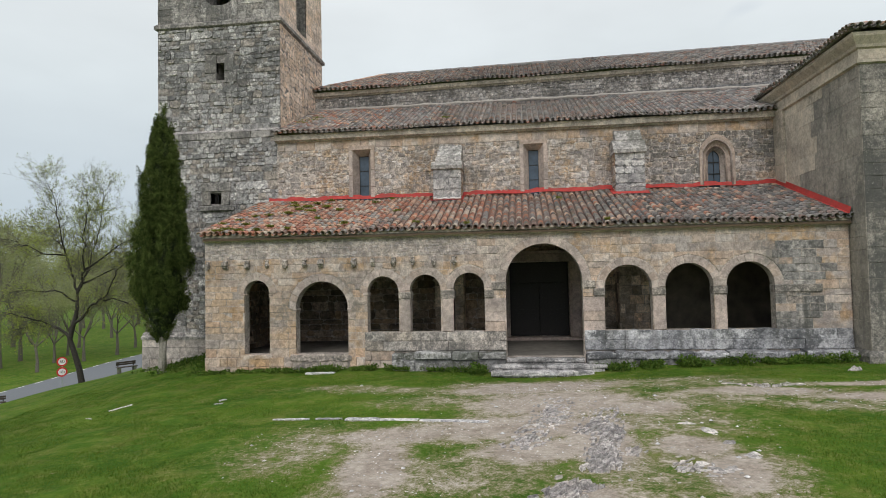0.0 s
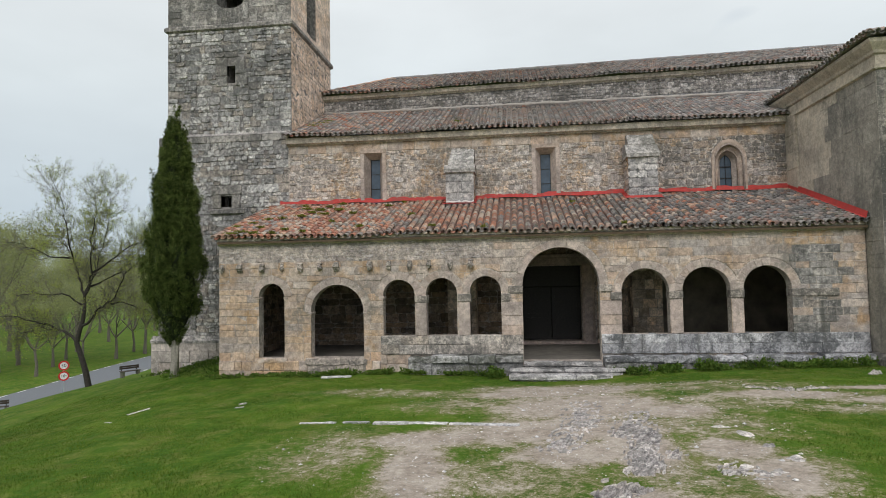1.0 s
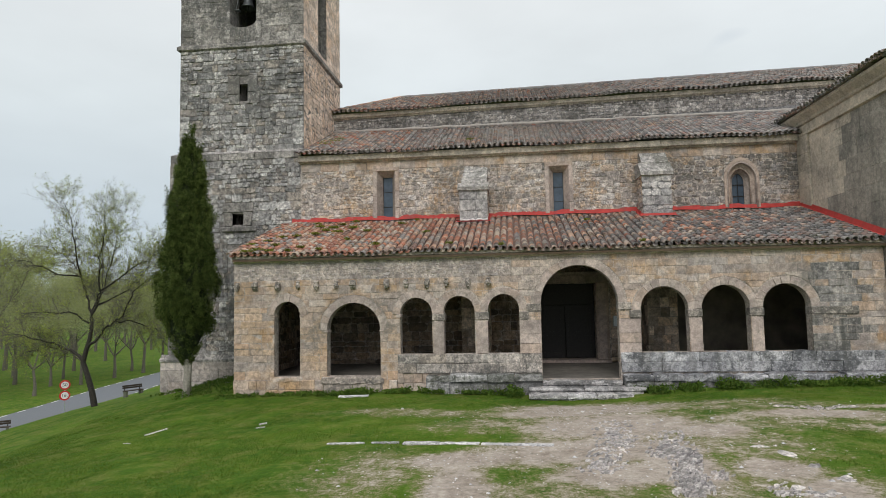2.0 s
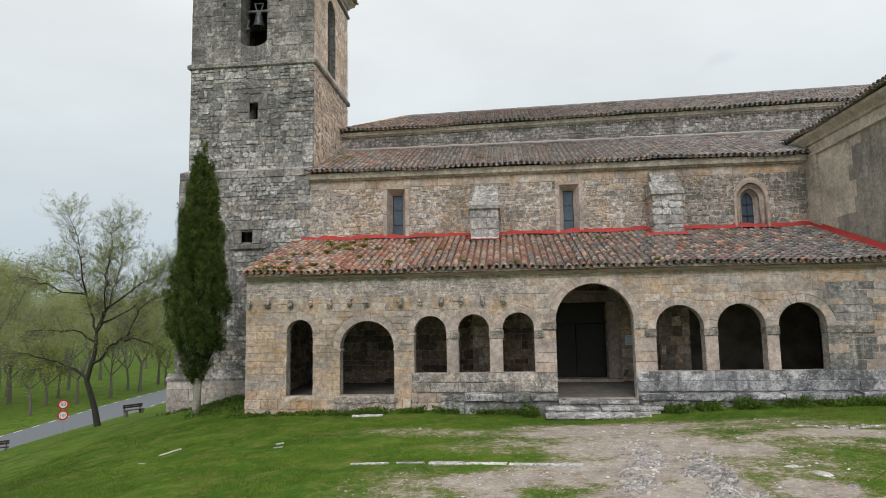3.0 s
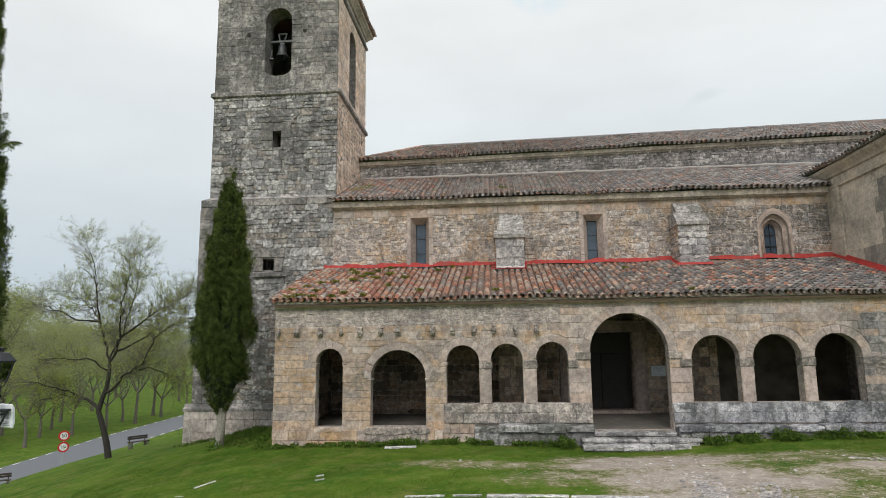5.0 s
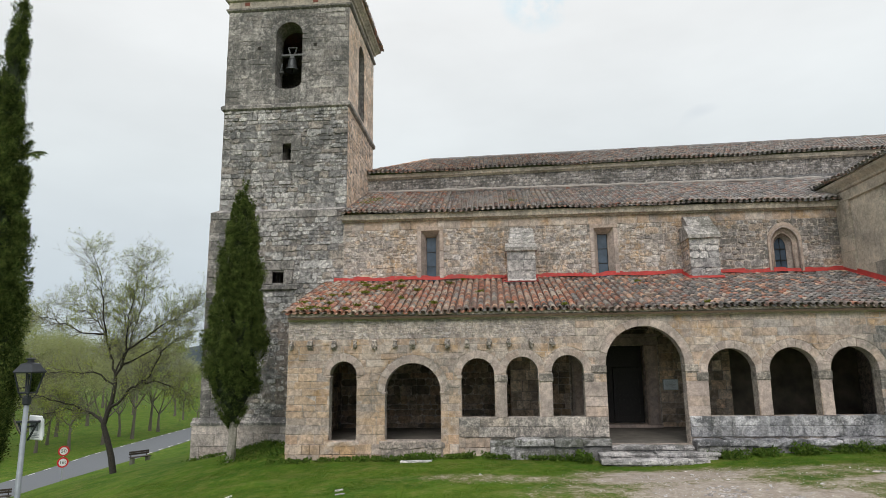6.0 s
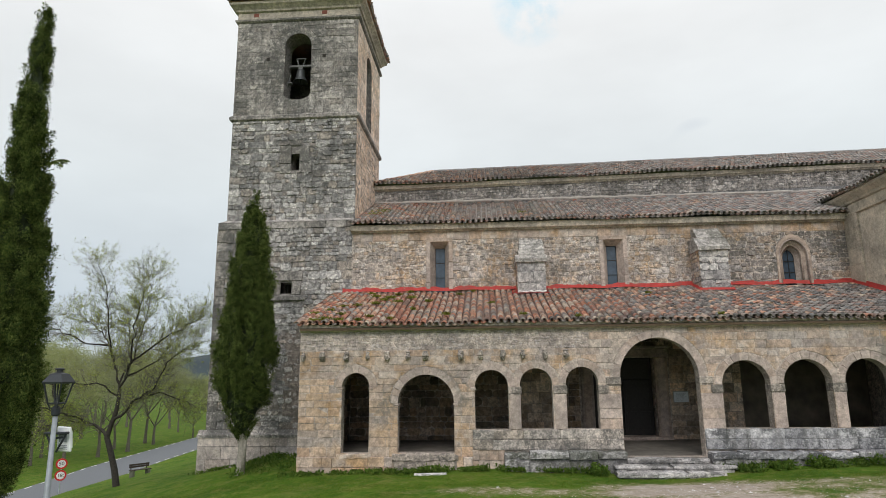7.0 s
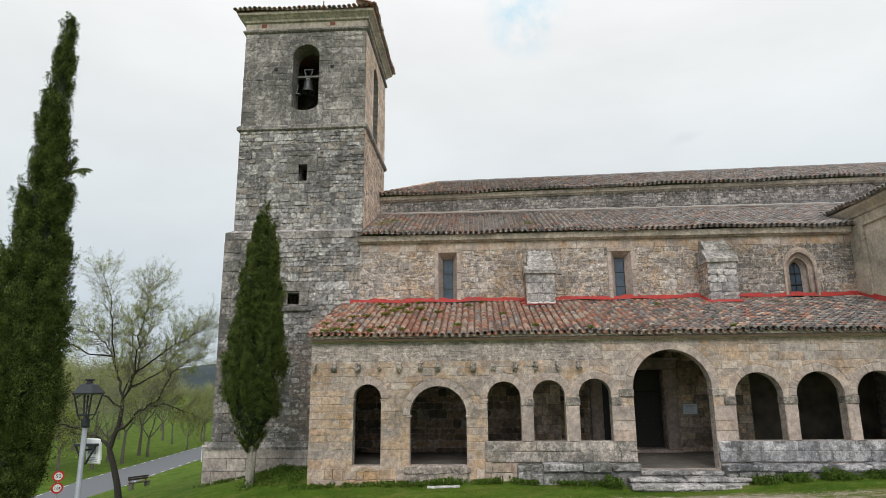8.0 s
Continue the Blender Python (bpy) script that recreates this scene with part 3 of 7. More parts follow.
def ring_sweep(x0, x1, y0, y1, profile):
    """A moulding round a rectangle; profile rows are (out, z)."""
    v, f = [], []
    for d, z in profile:
        v += [(x0 - d, y0 - d, z), (x1 + d, y0 - d, z), (x1 + d, y1 + d, z), (x0 - d, y1 + d, z)]
    for i in range(len(profile) - 1):
        for k in range(4):
            n = (k + 1) % 4
            f.append((i * 4 + k, i * 4 + n, i * 4 + 4 + n, i * 4 + 4 + k))
    return v, f


def run_sweep(M, u0, u1, profile):
    """A moulding along a wall; profile rows are (out, z)."""
    v = [M(u0, d, z) for d, z in profile] + [M(u1, d, z) for d, z in profile]
    k = len(profile)
    f = [(i, i + 1, k + i + 1, k + i) for i in range(k - 1)] + [tuple(range(k)), tuple(range(2 * k - 1, k - 1, -1))]
    return v, f


def jointed(name, M, u0, u1, profile, mat, parent, label, seed, size=(0.7, 1.4), slip=0.008):
    """A moulding made of separate lengths of stone that have shifted a little."""
    rng, pcs, u = random.Random(seed), [], u0
    while u < u1 - 0.02:
        e = u + rng.uniform(*size)
        if u1 - e < size[0] * 0.6:
            e = u1
        d0, dz = rng.uniform(0, slip), rng.uniform(-slip, slip) * 0.6
        pcs.append(run_sweep(M, u + 0.004, e - 0.004, [(d + (d0 if d > 0 else 0), z + (dz if d > 0 else 0)) for d, z in profile]))
        u = e
    core = part(name, Geo().add(*run_sweep(M, u0, u1, [(max(0.0, d - 0.015), z) for d, z in profile])), mat, parent, label)
    lay(core, pcs, mat, "moulding_stone")


# ---- masonry: walls with real openings, and blocks laid on them ----
def opening(u0, u1, zb, zs, round_top=True, frame=0.0):
    """zb: sill; zs: springing of a round head, or the head of a square one."""
    return dict(c=(u0 + u1) / 2, r=(u1 - u0) / 2, zb=zb, zs=zs, round=round_top, frame=frame)


def head(o, u):
    if not o["round"]:
        return o["zs"]
    return o["zs"] + math.sqrt(max(0.0, o["r"] ** 2 - (u - o["c"]) ** 2))


def wall_core(M, u0, u1, z0, z1, thick, ops, top=None):
    """The body of a wall from u0 to u1, with openings cut right through. top(u): its upper edge."""
    g = Geo()
    top = top or (lambda u: z1)
    cuts = {u0, u1}
    for o in ops:
        n = 16 if o["round"] else 1
        for i in range(n + 1):
            cuts.add(o["c"] - o["r"] * math.cos(math.pi * i / n))
    cuts = sorted(cuts)
    for a, b in zip(cuts, cuts[1:]):
        if b - a < 1e-6:
            continue
        mid = (a + b) / 2
        spans, lo = [], (z0, z0)
        for o in sorted((o for o in ops if o["c"] - o["r"] < mid < o["c"] + o["r"]), key=lambda o: o["zb"]):
            if o["zb"] > lo[0] + 1e-6:
                spans.append((lo, (o["zb"], o["zb"])))
                g.add([M(a, 0, o["zb"]), M(b, 0, o["zb"]), M(b, -thick, o["zb"]), M(a, -thick, o["zb"])], [(0, 1, 2, 3)])
            lo = (head(o, a), head(o, b))
            g.add([M(a, 0, lo[0]), M(b, 0, lo[1]), M(b, -thick, lo[1]), M(a, -thick, lo[0])], [(3, 2, 1, 0)])
        spans.append((lo, (top(a), top(b))))
        for (p, q), (r, s) in spans:
            for d in (0, -thick):
                g.add([M(a, d, p), M(b, d, q), M(b, d, s), M(a, d, r)], [(0, 1, 2, 3) if d == 0 else (3, 2, 1, 0)])
        g.add([M(a, 0, top(a)), M(b, 0, top(b)), M(b, -thick, top(b)), M(a, -thick, top(a))], [(0, 1, 2, 3)])
    for o in ops:
        for s in (-1, 1):
            u = o["c"] + s * o["r"]
            g.add([M(u, 0, o["zb"]), M(u, 0, o["zs"]), M(u, -thick, o["zs"]), M(u, -thick, o["zb"])], [(0, 1, 2, 3)])
    for u in (u0, u1):
        g.add([M(u, 0, z0), M(u, 0, top(u)), M(u, -thick, top(u)), M(u, -thick, z0)], [(0, 1, 2, 3)])
    return g


def block(M, poly, proud, bev, rng, back=-0.03, tilt=0.004):
    """One dressed or rough stone from its outline on the wall (u, z)."""
    n = len(poly)
    cu, cz = sum(p[0] for p in poly) / n, sum(p[1] for p in poly) / n
    v = [M(u, back, z) for u, z in poly]
    v += [M(u, proud - bev * 0.8, z) for u, z in poly]
    tu, tz = rng.uniform(-tilt, tilt), rng.uniform(-tilt, tilt)
    for u, z in poly:
        l = math.hypot(u - cu, z - cz) or 1.0
        k = 1 - min(0.4, 1.35 * bev / l)
        v.append(M(cu + (u - cu) * k, proud + rng.uniform(-tilt, tilt) * 0.6 + (tu if u > cu else -tu) + (tz if z > cz else -tz), cz + (z - cz) * k))
    f = []
    for a in (0, n):
        for i in range(n):
            j = (i + 1) % n
            f.append((a + i, a + j, a + n + j, a + n + i))
    f.append(tuple(range(2 * n, 3 * n)))
    return v, f


def courses(M, u0, u1, z0, z1, ops, rng, rh, bw, gap=0.012, proud=(0.008, 0.03), bev=0.012, ring=0.26, rough=0.0, top=None, wob=0.0):
    """Courses of stones over a wall, leaving the openings and their rings free. rough: how far corners wander."""
    out, z = [], z0
    ops = sorted(ops, key=lambda o: o["c"])
    while z < z1 - 0.04:
        h = rng.uniform(*rh)
        if z + h > z1 - rh[0] * 0.6:
            h = z1 - z
        za, zb = z + gap / 2, z + h - gap / 2

        def half(o, zz):
            if zz < o["zb"] - 0.005:
                return -1.0
            if not o["round"]:
                return o["r"] + o["frame"] if zz < o["zs"] + o["frame"] else -1.0
            if zz <= o["zs"]:
                return o["r"] + o["frame"]
            R, dz = o["r"] + ring, zz - o["zs"]
            return math.sqrt(R * R - dz * dz) if dz < R else -1.0

        zs = [za + (zb - za) * i / 5 for i in range(6)]
        act = [o for o in ops if any(half(o, zz) > 0 for zz in zs)]
        bounds = [None] + act + [None]
        for lo, ro in zip(bounds, bounds[1:]):
            a = lo["c"] if lo else u0
            b = ro["c"] if ro else u1
            u = a + (lo["r"] * 0.98 if lo and all(half(lo, zz) >= lo["r"] * 0.98 for zz in zs) else 0)
            while u < b - 0.02:
                w = rng.uniform(*bw) * (1.0 if rng.random() > 0.18 else 0.55)
                e = u + w
                if e > b - bw[0] * 0.55:
                    e = b
                curved = (lo and lo["c"] + lo["r"] + ring > u) or (ro and ro["c"] - ro["r"] - ring < e)
                smp = zs if curved else [za, zb]
                left, right = [], []
                for zz in smp:
                    l, r = u + gap / 2, e - gap / 2
                    if lo and half(lo, zz) > 0:
                        l = max(l, lo["c"] + half(lo, zz) + (gap / 2 if half(lo, zz) > lo["r"] else 0))
                    if ro and half(ro, zz) > 0:
                        r = min(r, ro["c"] - half(ro, zz) - (gap / 2 if half(ro, zz) > ro["r"] else 0))
                    if top and zz > top((l + r) / 2):
                        continue
                    if r - l > 0.015:
                        left.append((l, zz))
                        right.append((r, zz))
                if len(left) > 1 and max(r[0] - l[0] for l, r in zip(left, right)) > 0.05:
                    poly = left[::-1] + right
                    if rough and len(poly) == 4:
                        (l, zt), (_, zl) = poly[0], poly[1]
                        r = poly[2][0]
                        m = rough
                        k = [rng.uniform(0.08, 0.34) for _ in range(4)]
                        j = lambda s=1.0: rng.uniform(-m, m) * s
                        H, W = zt - zl, r - l
                        poly = [(l + j(0.3), zt - H * k[0]), (l + j(0.3), zl + H * k[1]), (l + W * k[1] * 0.6, zl + j(0.4)), (r - W * k[2] * 0.6, zl + j(0.4)),
                                (r + j(0.3), zl + H * k[2]), (r + j(0.3), zt - H * k[3]), (r - W * k[3] * 0.6, zt + j(0.4)), (l + W * k[0] * 0.6, zt + j(0.4))]
                    if wob and len(poly) == 4:
                        q = []
                        for i in range(4):
                            (ax, az), (bx_, bz_) = poly[i], poly[(i + 1) % 4]
                            q += [(ax + rng.uniform(-wob, wob), az + rng.uniform(-wob, wob)), ((ax + bx_) / 2 + rng.uniform(-wob, wob), (az + bz_) / 2 + rng.uniform(-wob, wob))]
                        poly = q
                    out.append(block(M, poly, rng.uniform(*proud), bev, rng))
                u = e
        z += h
    return out


def rubble(M, u0, u1, z0, z1, ops, rng, rh=(0.11, 0.30), bw=(0.14, 0.46), gap=0.016, proud=(0.006, 0.04), bev=0.012, rough=0.03):
    """Squared rubble: stones of mixed size fitted into one another without running courses."""
    cells = []

    def split(a, b, c, d):
        w, h = b - a, d - c
        if h > rh[1] or (h > 1.9 * rh[0] and rng.random() < 0.30):
            m = c + h * rng.uniform(0.33, 0.67)
            split(a, b, c, m)
            split(a, b, m, d)
        elif w > bw[1] or w > 2.4 * h or (w > 2.1 * bw[0] and rng.random() < 0.30):
            m = a + w * rng.uniform(0.3, 0.7)
            split(a, m, c, d)
            split(m, b, c, d)
        else:
            cells.append((a, b, c, d))

    z = z0
    while z < z1 - 0.02:
        H = rng.uniform(1.0, 2.1) * rh[1]
        if z + H > z1 - rh[0]:
            H = z1 - z
        u = u0
        while u < u1 - 0.02:
            W = rng.uniform(0.7, 2.4) * bw[1]
            e = u1 if u + W > u1 - bw[0] else u + W
            split(u, e, z, z + H)
            u = e
        z += H

    def clip(poly, a, b, c):
        """Keep a*u + b*z <= c."""
        out = []
        for i, p in enumerate(poly):
            q = poly[(i + 1) % len(poly)]
            dp, dq = a * p[0] + b * p[1] - c, a * q[0] + b * q[1] - c
            if dp <= 0:
                out.append(p)
            if (dp < 0 < dq) or (dq < 0 < dp):
                t = dp / (dp - dq)
                out.append((p[0] + (q[0] - p[0]) * t, p[1] + (q[1] - p[1]) * t))
        return out

    res = []
    for a, b, c, d in cells:
        W, H = b - a, d - c
        k = [rng.uniform(0.06, 0.30) * min(W, H) for _ in range(4)]
        g = gap / 2

        def j(s=1.0):
            return rng.uniform(-rough, rough) * s

        tl, tr = rng.uniform(-0.012, 0.012), rng.uniform(-0.012, 0.012)
        poly = [(a + g + j(0.5), c + g + k[0]), (a + g + k[0] * 1.3, c + g + tl + j(0.5)), (b - g - k[1] * 1.3, c + g + tr + j(0.5)), (b - g + j(0.5), c + g + k[1]),
                (b - g + j(0.5), d - g - k[2]), (b - g - k[2] * 1.3, d - g + tr + j(0.5)), (a + g + k[3] * 1.3, d - g + tl + j(0.5)), (a + g + j(0.5), d - g - k[3])]
        poly = [(min(u1, max(u0, p)), min(z1, max(z0, q))) for p, q in poly]
        cu, cz = (a + b) / 2, (c + d) / 2
        for o in ops:
            r, zt = o["r"] + o["frame"], o["zs"] + (o["r"] * 0.75 if o["round"] else o["frame"])
            s, cut = max([(cu - o["c"] - r, (-1, 0, -(o["c"] + r))), (o["c"] - r - cu, (1, 0, o["c"] - r)), (cz - zt, (0, -1, -zt)), (o["zb"] - cz, (0, 1, o["zb"]))])
            if s <= 0:
                poly = []
            elif s < 0.7 and poly:
                poly = clip(poly, *cut)
        if len(poly) > 2:
            res.append(block(M, poly[::-1], rng.uniform(*proud), bev, rng, tilt=0.009))
    return res


def ring_stones(M, o, rng, ring=0.26, size=0.24, proud=(0.004, 0.018), bev=0.007):
    """The wedge stones round a round head."""
    out, n = [], max(7, int(round(math.pi * (o["r"] + ring / 2) / size)) | 1)
    cuts = [math.pi * (i + (rng.uniform(-0.12, 0.12) if 0 < i < n else 0)) / n for i in range(n + 1)]
    for a, b in zip(cuts, cuts[1:]):
        e = 0.0035 / (o["r"] + ring)
        inner = [(a + e) + (b - a - 2 * e) * k / 3 for k in range(4)]
        ro = o["r"] + ring * rng.uniform(0.9, 1.03)
        poly = [(o["c"] + o["r"] * math.cos(w), o["zs"] + o["r"] * math.sin(w)) for w in inner]
        poly += [(o["c"] + ro * math.cos(w), o["zs"] + ro * math.sin(w)) for w in inner[::-1]]
        out.append(block(M, poly, rng.uniform(*proud), bev, rng))
    return out


def lay(parent, pieces, mat, name="stone", near=None, most=300, label=""):
    """The nearest pieces as objects of their own, the rest joined."""
    if near is not None:
        pieces = sorted(pieces, key=lambda p: (Vector(p[0][0]) - Vector(near)).length)
    for v, f in pieces[:most]:
        c = Vector(v[0])
        me = bpy.data.meshes.new(name)
        me.from_pydata([tuple(Vector(p) - c) for p in v], [], f)
        me.materials.append(mat)
        ob = new(name, me)
        ob.location = c
        ob.parent = parent
        if label:
            ob["label"] = label
    if pieces[most:]:
        g = Geo()
        for v, f in pieces[most:]:
            g.add(v, f)
        ob = new(name + "_rest", g.mesh(name, mat))
        ob.parent = parent
        tagged(ob, kind="stuff")


def facing_south(y):
    return lambda u, d, z: (u, y - d, z)


def facing_east(x):
    return lambda u, d, z: (x + d, u, z)


def facing_west(x):
    return lambda u, d, z: (x - d, u, z)


# ---- roofs of barrel tiles ----
def barrel(rng=None):
    """One cover tile, lying along +y, its lower end at the origin."""
    v, f, n, ln = [], [], 7, 0.38
    for y, r, lift in ((0.0, 0.093, 0.034), (ln, 0.072, 0.0)):
        for t in (0.0, 0.020):
            for k in range(n):
                w = math.pi * k / (n - 1)
                v.append(((r - t) * math.cos(w), y, lift + (r - t) * math.sin(w) * 0.95))
    o, i, O, I = 0, n, 2 * n, 3 * n
    for k in range(n - 1):
        f.append((o + k, o + k + 1, O + k + 1, O + k))
        f.append((i + k + 1, i + k, I + k, I + k + 1))
        f.append((o + k + 1, o + k, i + k, i + k + 1))
    return v, f


def tile_roof(parent, name, p0, along, upslope, width, length, mat, rng, near, most=300, pitch=0.226, rows=None, skip=None, sag=0.0):
    """A roof slope: corrugated bed with cover tiles in overlapping rows. p0: the eave's first corner."""
    p0, U, V = Vector(p0), Vector(along).normalized(), Vector(upslope).normalized()
    N = U.cross(V)
    if N.z < 0:
        N = -N
    cols, nrow = int(width / pitch), int(length / 0.27) if rows is None else rows
    pitch = width / cols
    wave = [0.03 * math.sin(0.9 * i * pitch + 1.0) + 0.02 * math.sin(2.3 * i * pitch) for i in range(cols + 1)]
    bed = Geo()
    rows_b = 8
    for j in range(rows_b + 1):
        for i in range(cols * 4 + 1):
            q = p0 + U * (i * pitch / 4) + V * (length * j / rows_b) + N * (0.035 * math.cos(2 * math.pi * i / 4) - 0.0 + wave[i // 4])
            bed.v.append(tuple(q - N * 0.02))
    w = cols * 4 + 1
    for j in range(rows_b):
        for i in range(w - 1):
            bed.f.append((j * w + i, j * w + i + 1, j * w + w + i + 1, j * w + w + i))
    body = part(name, bed, mat, parent, smooth=True)
    tv, tf = barrel()
    shared = bpy.data.meshes.new("cover_tile")
    shared.from_pydata(tv, [], tf)
    shared.materials.append(mat)
    shared.polygons.foreach_set("use_smooth", [True] * len(shared.polygons))
    basis = Matrix((U, V, N)).transposed()
    poses = []
    for i in range(cols + 1):
        shift = rng.uniform(-0.02, 0.02)
        for j in range(nrow):
            at = p0 + U * (i * pitch + rng.uniform(-0.012, 0.012)) + V * (j * 0.27 - 0.06 + shift + rng.uniform(-0.015, 0.015)) + N * (0.012 + wave[min(i, cols)] + rng.uniform(0, 0.008))
            if skip and skip(at):
                continue
            turn = Euler((rng.uniform(-0.012, 0.012) + 0.03, rng.uniform(-0.05, 0.05), rng.uniform(-0.05, 0.05))).to_matrix()
            m = (basis @ turn).to_4x4() @ Matrix.Diagonal((pitch / 0.226, 1.0, pitch / 0.226, 1.0))
            m.translation = at
            poses.append(m)
    poses.sort(key=lambda m: (m.translation - Vector(near)).length)
    for m in poses[:most]:
        ob = new("cover_tile", shared)
        ob.matrix_basis = m
        ob.parent = body
    rest = poses[most:]
    if rest:
        arr = np.array([(*p, 1.0) for p in tv])
        vs = np.concatenate([arr @ np.array(m).T[:, :3] for m in rest])
        me = bpy.data.meshes.new("cover_tiles")
        k = len(tv)
        me.from_pydata(vs.tolist(), [], [tuple(a + k * i for a in f) for i in range(len(rest)) for f in tf])
        me.materials.append(mat)
        me.polygons.foreach_set("use_smooth", [True] * len(me.polygons))
        ob = new("cover_tile_rest", me)
        ob.parent = body
        tagged(ob, kind="stuff")
    # curved pans at the eave
    pans = Geo()
    for i in range(cols):
        c = p0 + U * ((i + 0.5) * pitch) + N * (0.045 + wave[i]) - V * 0.05
        vv = []
        for e in (0.0, 0.30):
            for t in (0.0, 0.016):
                for k in range(6):
                    a = math.pi * (1 + k / 5)
                    vv.append(tuple(c + V * e + U * ((pitch * 0.37 - t) * math.cos(a)) + N * ((0.075 - t) * math.sin(a))))
        ff = []
        for k in range(5):
            ff += [(k, k + 1, 12 + k + 1, 12 + k), (6 + k, 18 + k, 18 + k + 1, 6 + k + 1), (k, 6 + k, 6 + k + 1, k + 1)]
        pans.add(vv, ff)
    ob = part("eave_tile_rest", pans, mat, body, smooth=True)
    tagged(ob, kind="stuff")
    return body


# ---- terrain ----
KNOTS = [(-400, -9), (-120, -7), (-60, -5.2), (-40, -4.5), (-32, -4.0), (-22, -1.75), (-16, -0.7), (-11, 0.12), (-6, 0.5), (-1, 0.66), (2, 0.78), (12, 0.85), (40, 1.0)]
KXS, KZS = np.array([k[0] for k in KNOTS], float), np.array([k[1] for k in KNOTS], float)


def ground_z(x, y):
    x, y = np.asarray(x, float), np.asarray(y, float)
    h = sum(np.interp(x + d, KXS, KZS) for d in (-2, -1, 0, 1, 2)) / 5
    h = h + 0.5 * np.exp(-((x + 13.5) ** 2 + (y - 22.5) ** 2) / 22)
    h = h + 0.28 * np.exp(-((x + 24) ** 2 + (y - 38) ** 2) / 40)
    h = h + 0.36 * np.exp(-((x + 21.1) ** 2 + (y - 27.1) ** 2) / 30)
    h = h - 0.3 * np.exp(-(x ** 2 / 12 + (y - 18.5) ** 2 / 8))
    return h - 0.1 * np.exp(-((x - 6) ** 2 / 20 + (y - 19) ** 2 / 5))


def gz(x, y):
    return float(ground_z(x, y))


# trodden patches: centre, half-lengths, turn in degrees
BARE = [(0.0, 16.7, 2.2, 1.3, 0), (-0.9, 15.9, 1.7, 0.7, 0), (0.2, 13.9, 1.9, 1.6, 10), (-0.5, 11.7, 2.3, 1.0, 4), (-2.7, 11.3, 1.3, 0.6, 4), (-2.75, 9.4, 0.6, 1.7, 6), (-0.4, 10.2, 1.0, 0.8, 0), (0.75, 10.6, 0.6, 1.7, 0), (2.1, 10.3, 0.6, 0.7, 0), (2.35, 9.0, 0.5, 0.9, -15),
        (1.9, 13.2, 0.9, 0.8, 0), (4.7, 14.8, 1.6, 0.5, -4), (6.9, 14.0, 1.5, 0.5, -8), (10.0, 14.0, 2.6, 0.7, -8), (-2.9, 7.3, 0.8, 1.0, 0), (0.3, 8.1, 0.5, 0.5, 0), (2.3, 7.4, 0.8, 0.7, 0), (7.6, 15.6, 1.6, 0.35, 0)]


THIN = [(-1.2, 9.1, 2.0, 1.2, 0), (1.6, 9.4, 1.3, 1.7, 0), (2.2, 11.9, 1.4, 1.2, 0), (3.2, 14.0, 1.8, 1.2, 0), (3.6, 16.0, 2.2, 0.7, 0), (-3.9, 16.1, 2.0, 0.6, -4), (-2.4, 14.4, 1.5, 1.0, 0), (-4.4, 10.6, 1.2, 1.6, 0), (5.8, 13.2, 1.8, 0.6, -5), (2.9, 9.2, 0.5, 1.1, -15), (-5.6, 16.6, 1.4, 0.4, -4), (3.4, 17.0, 1.6, 0.5, 0), (0.6, 7.6, 2.6, 0.8, 0)]


def bare(x, y):
    m = np.zeros_like(x)
    for cx, cy, rx, ry, a in BARE + THIN:
        ca, sa = math.cos(radians(a)), math.sin(radians(a))
        u, v = (x - cx) * ca + (y - cy) * sa, -(x - cx) * sa + (y - cy) * ca
        d = np.sqrt((u / rx) ** 2 + (v / ry) ** 2)
        m = np.maximum(m, np.clip(1.45 - 0.95 * d, 0, 1) * (0.45 if (cx, cy, rx, ry, a) in THIN else 1.0))
    return m


def spaced(fine0, fine1, step, far, growth=1.22):
    a, d, out = fine1, step, []
    while a < far:
        d *= growth
        a += d
        out.append(a)
    b, d, low = fine0, step, []
    while b > -far:
        d *= growth
        b -= d
        low.append(b)
    return np.array(low[::-1] + list(np.arange(fine0, fine1 + step / 2, step)) + out)


gx, gy = spaced(-17.0, 13.0, 0.16, 4200), spaced(3.0, 20.5, 0.16, 4200)
X, Y = np.meshgrid(gx, gy)
Z = ground_z(X, Y)
lump = np.array([[noise.noise((x * 0.9, y * 0.9, 0.0)) * 0.035 + noise.noise((x * 3.1, y * 3.1, 5.0)) * 0.014 for x in gx] for y in gy])
near_mask = ((X > -40) & (X < 40) & (Y > -20) & (Y < 45))
Z = Z + lump * near_mask
me = bpy.data.meshes.new("ground")
nx = len(gx)
quads = [(j * nx + i, j * nx + i + 1, j * nx + nx + i + 1, j * nx + nx + i) for j in range(len(gy) - 1) for i in range(nx - 1)]
me.from_pydata(np.stack([X.ravel(), Y.ravel(), Z.ravel()], 1).tolist(), [], quads)
at = me.attributes.new("bare", "FLOAT", "POINT")
at.data.foreach_set("value", bare(X, Y).ravel().astype(np.float32))
me.polygons.foreach_set("use_smooth", [True] * len(me.polygons))
me.materials.append(GROUND)
tagged(new("ground", me), "green spring meadow with trodden stony earth before the church", "ground", kind="structure")

# the road below the slope
RY = [(8, -26.5), (18, -28.0), (27, -30.0), (40, -33.4), (54, -36.7), (67, -38.3), (85, -40.5), (120, -45), (200, -58)]
ry_ = np.linspace(8, 200, 60)
rx_ = np.interp(ry_, [a for a, _ in RY], [b for _, b in RY])
road = Geo()
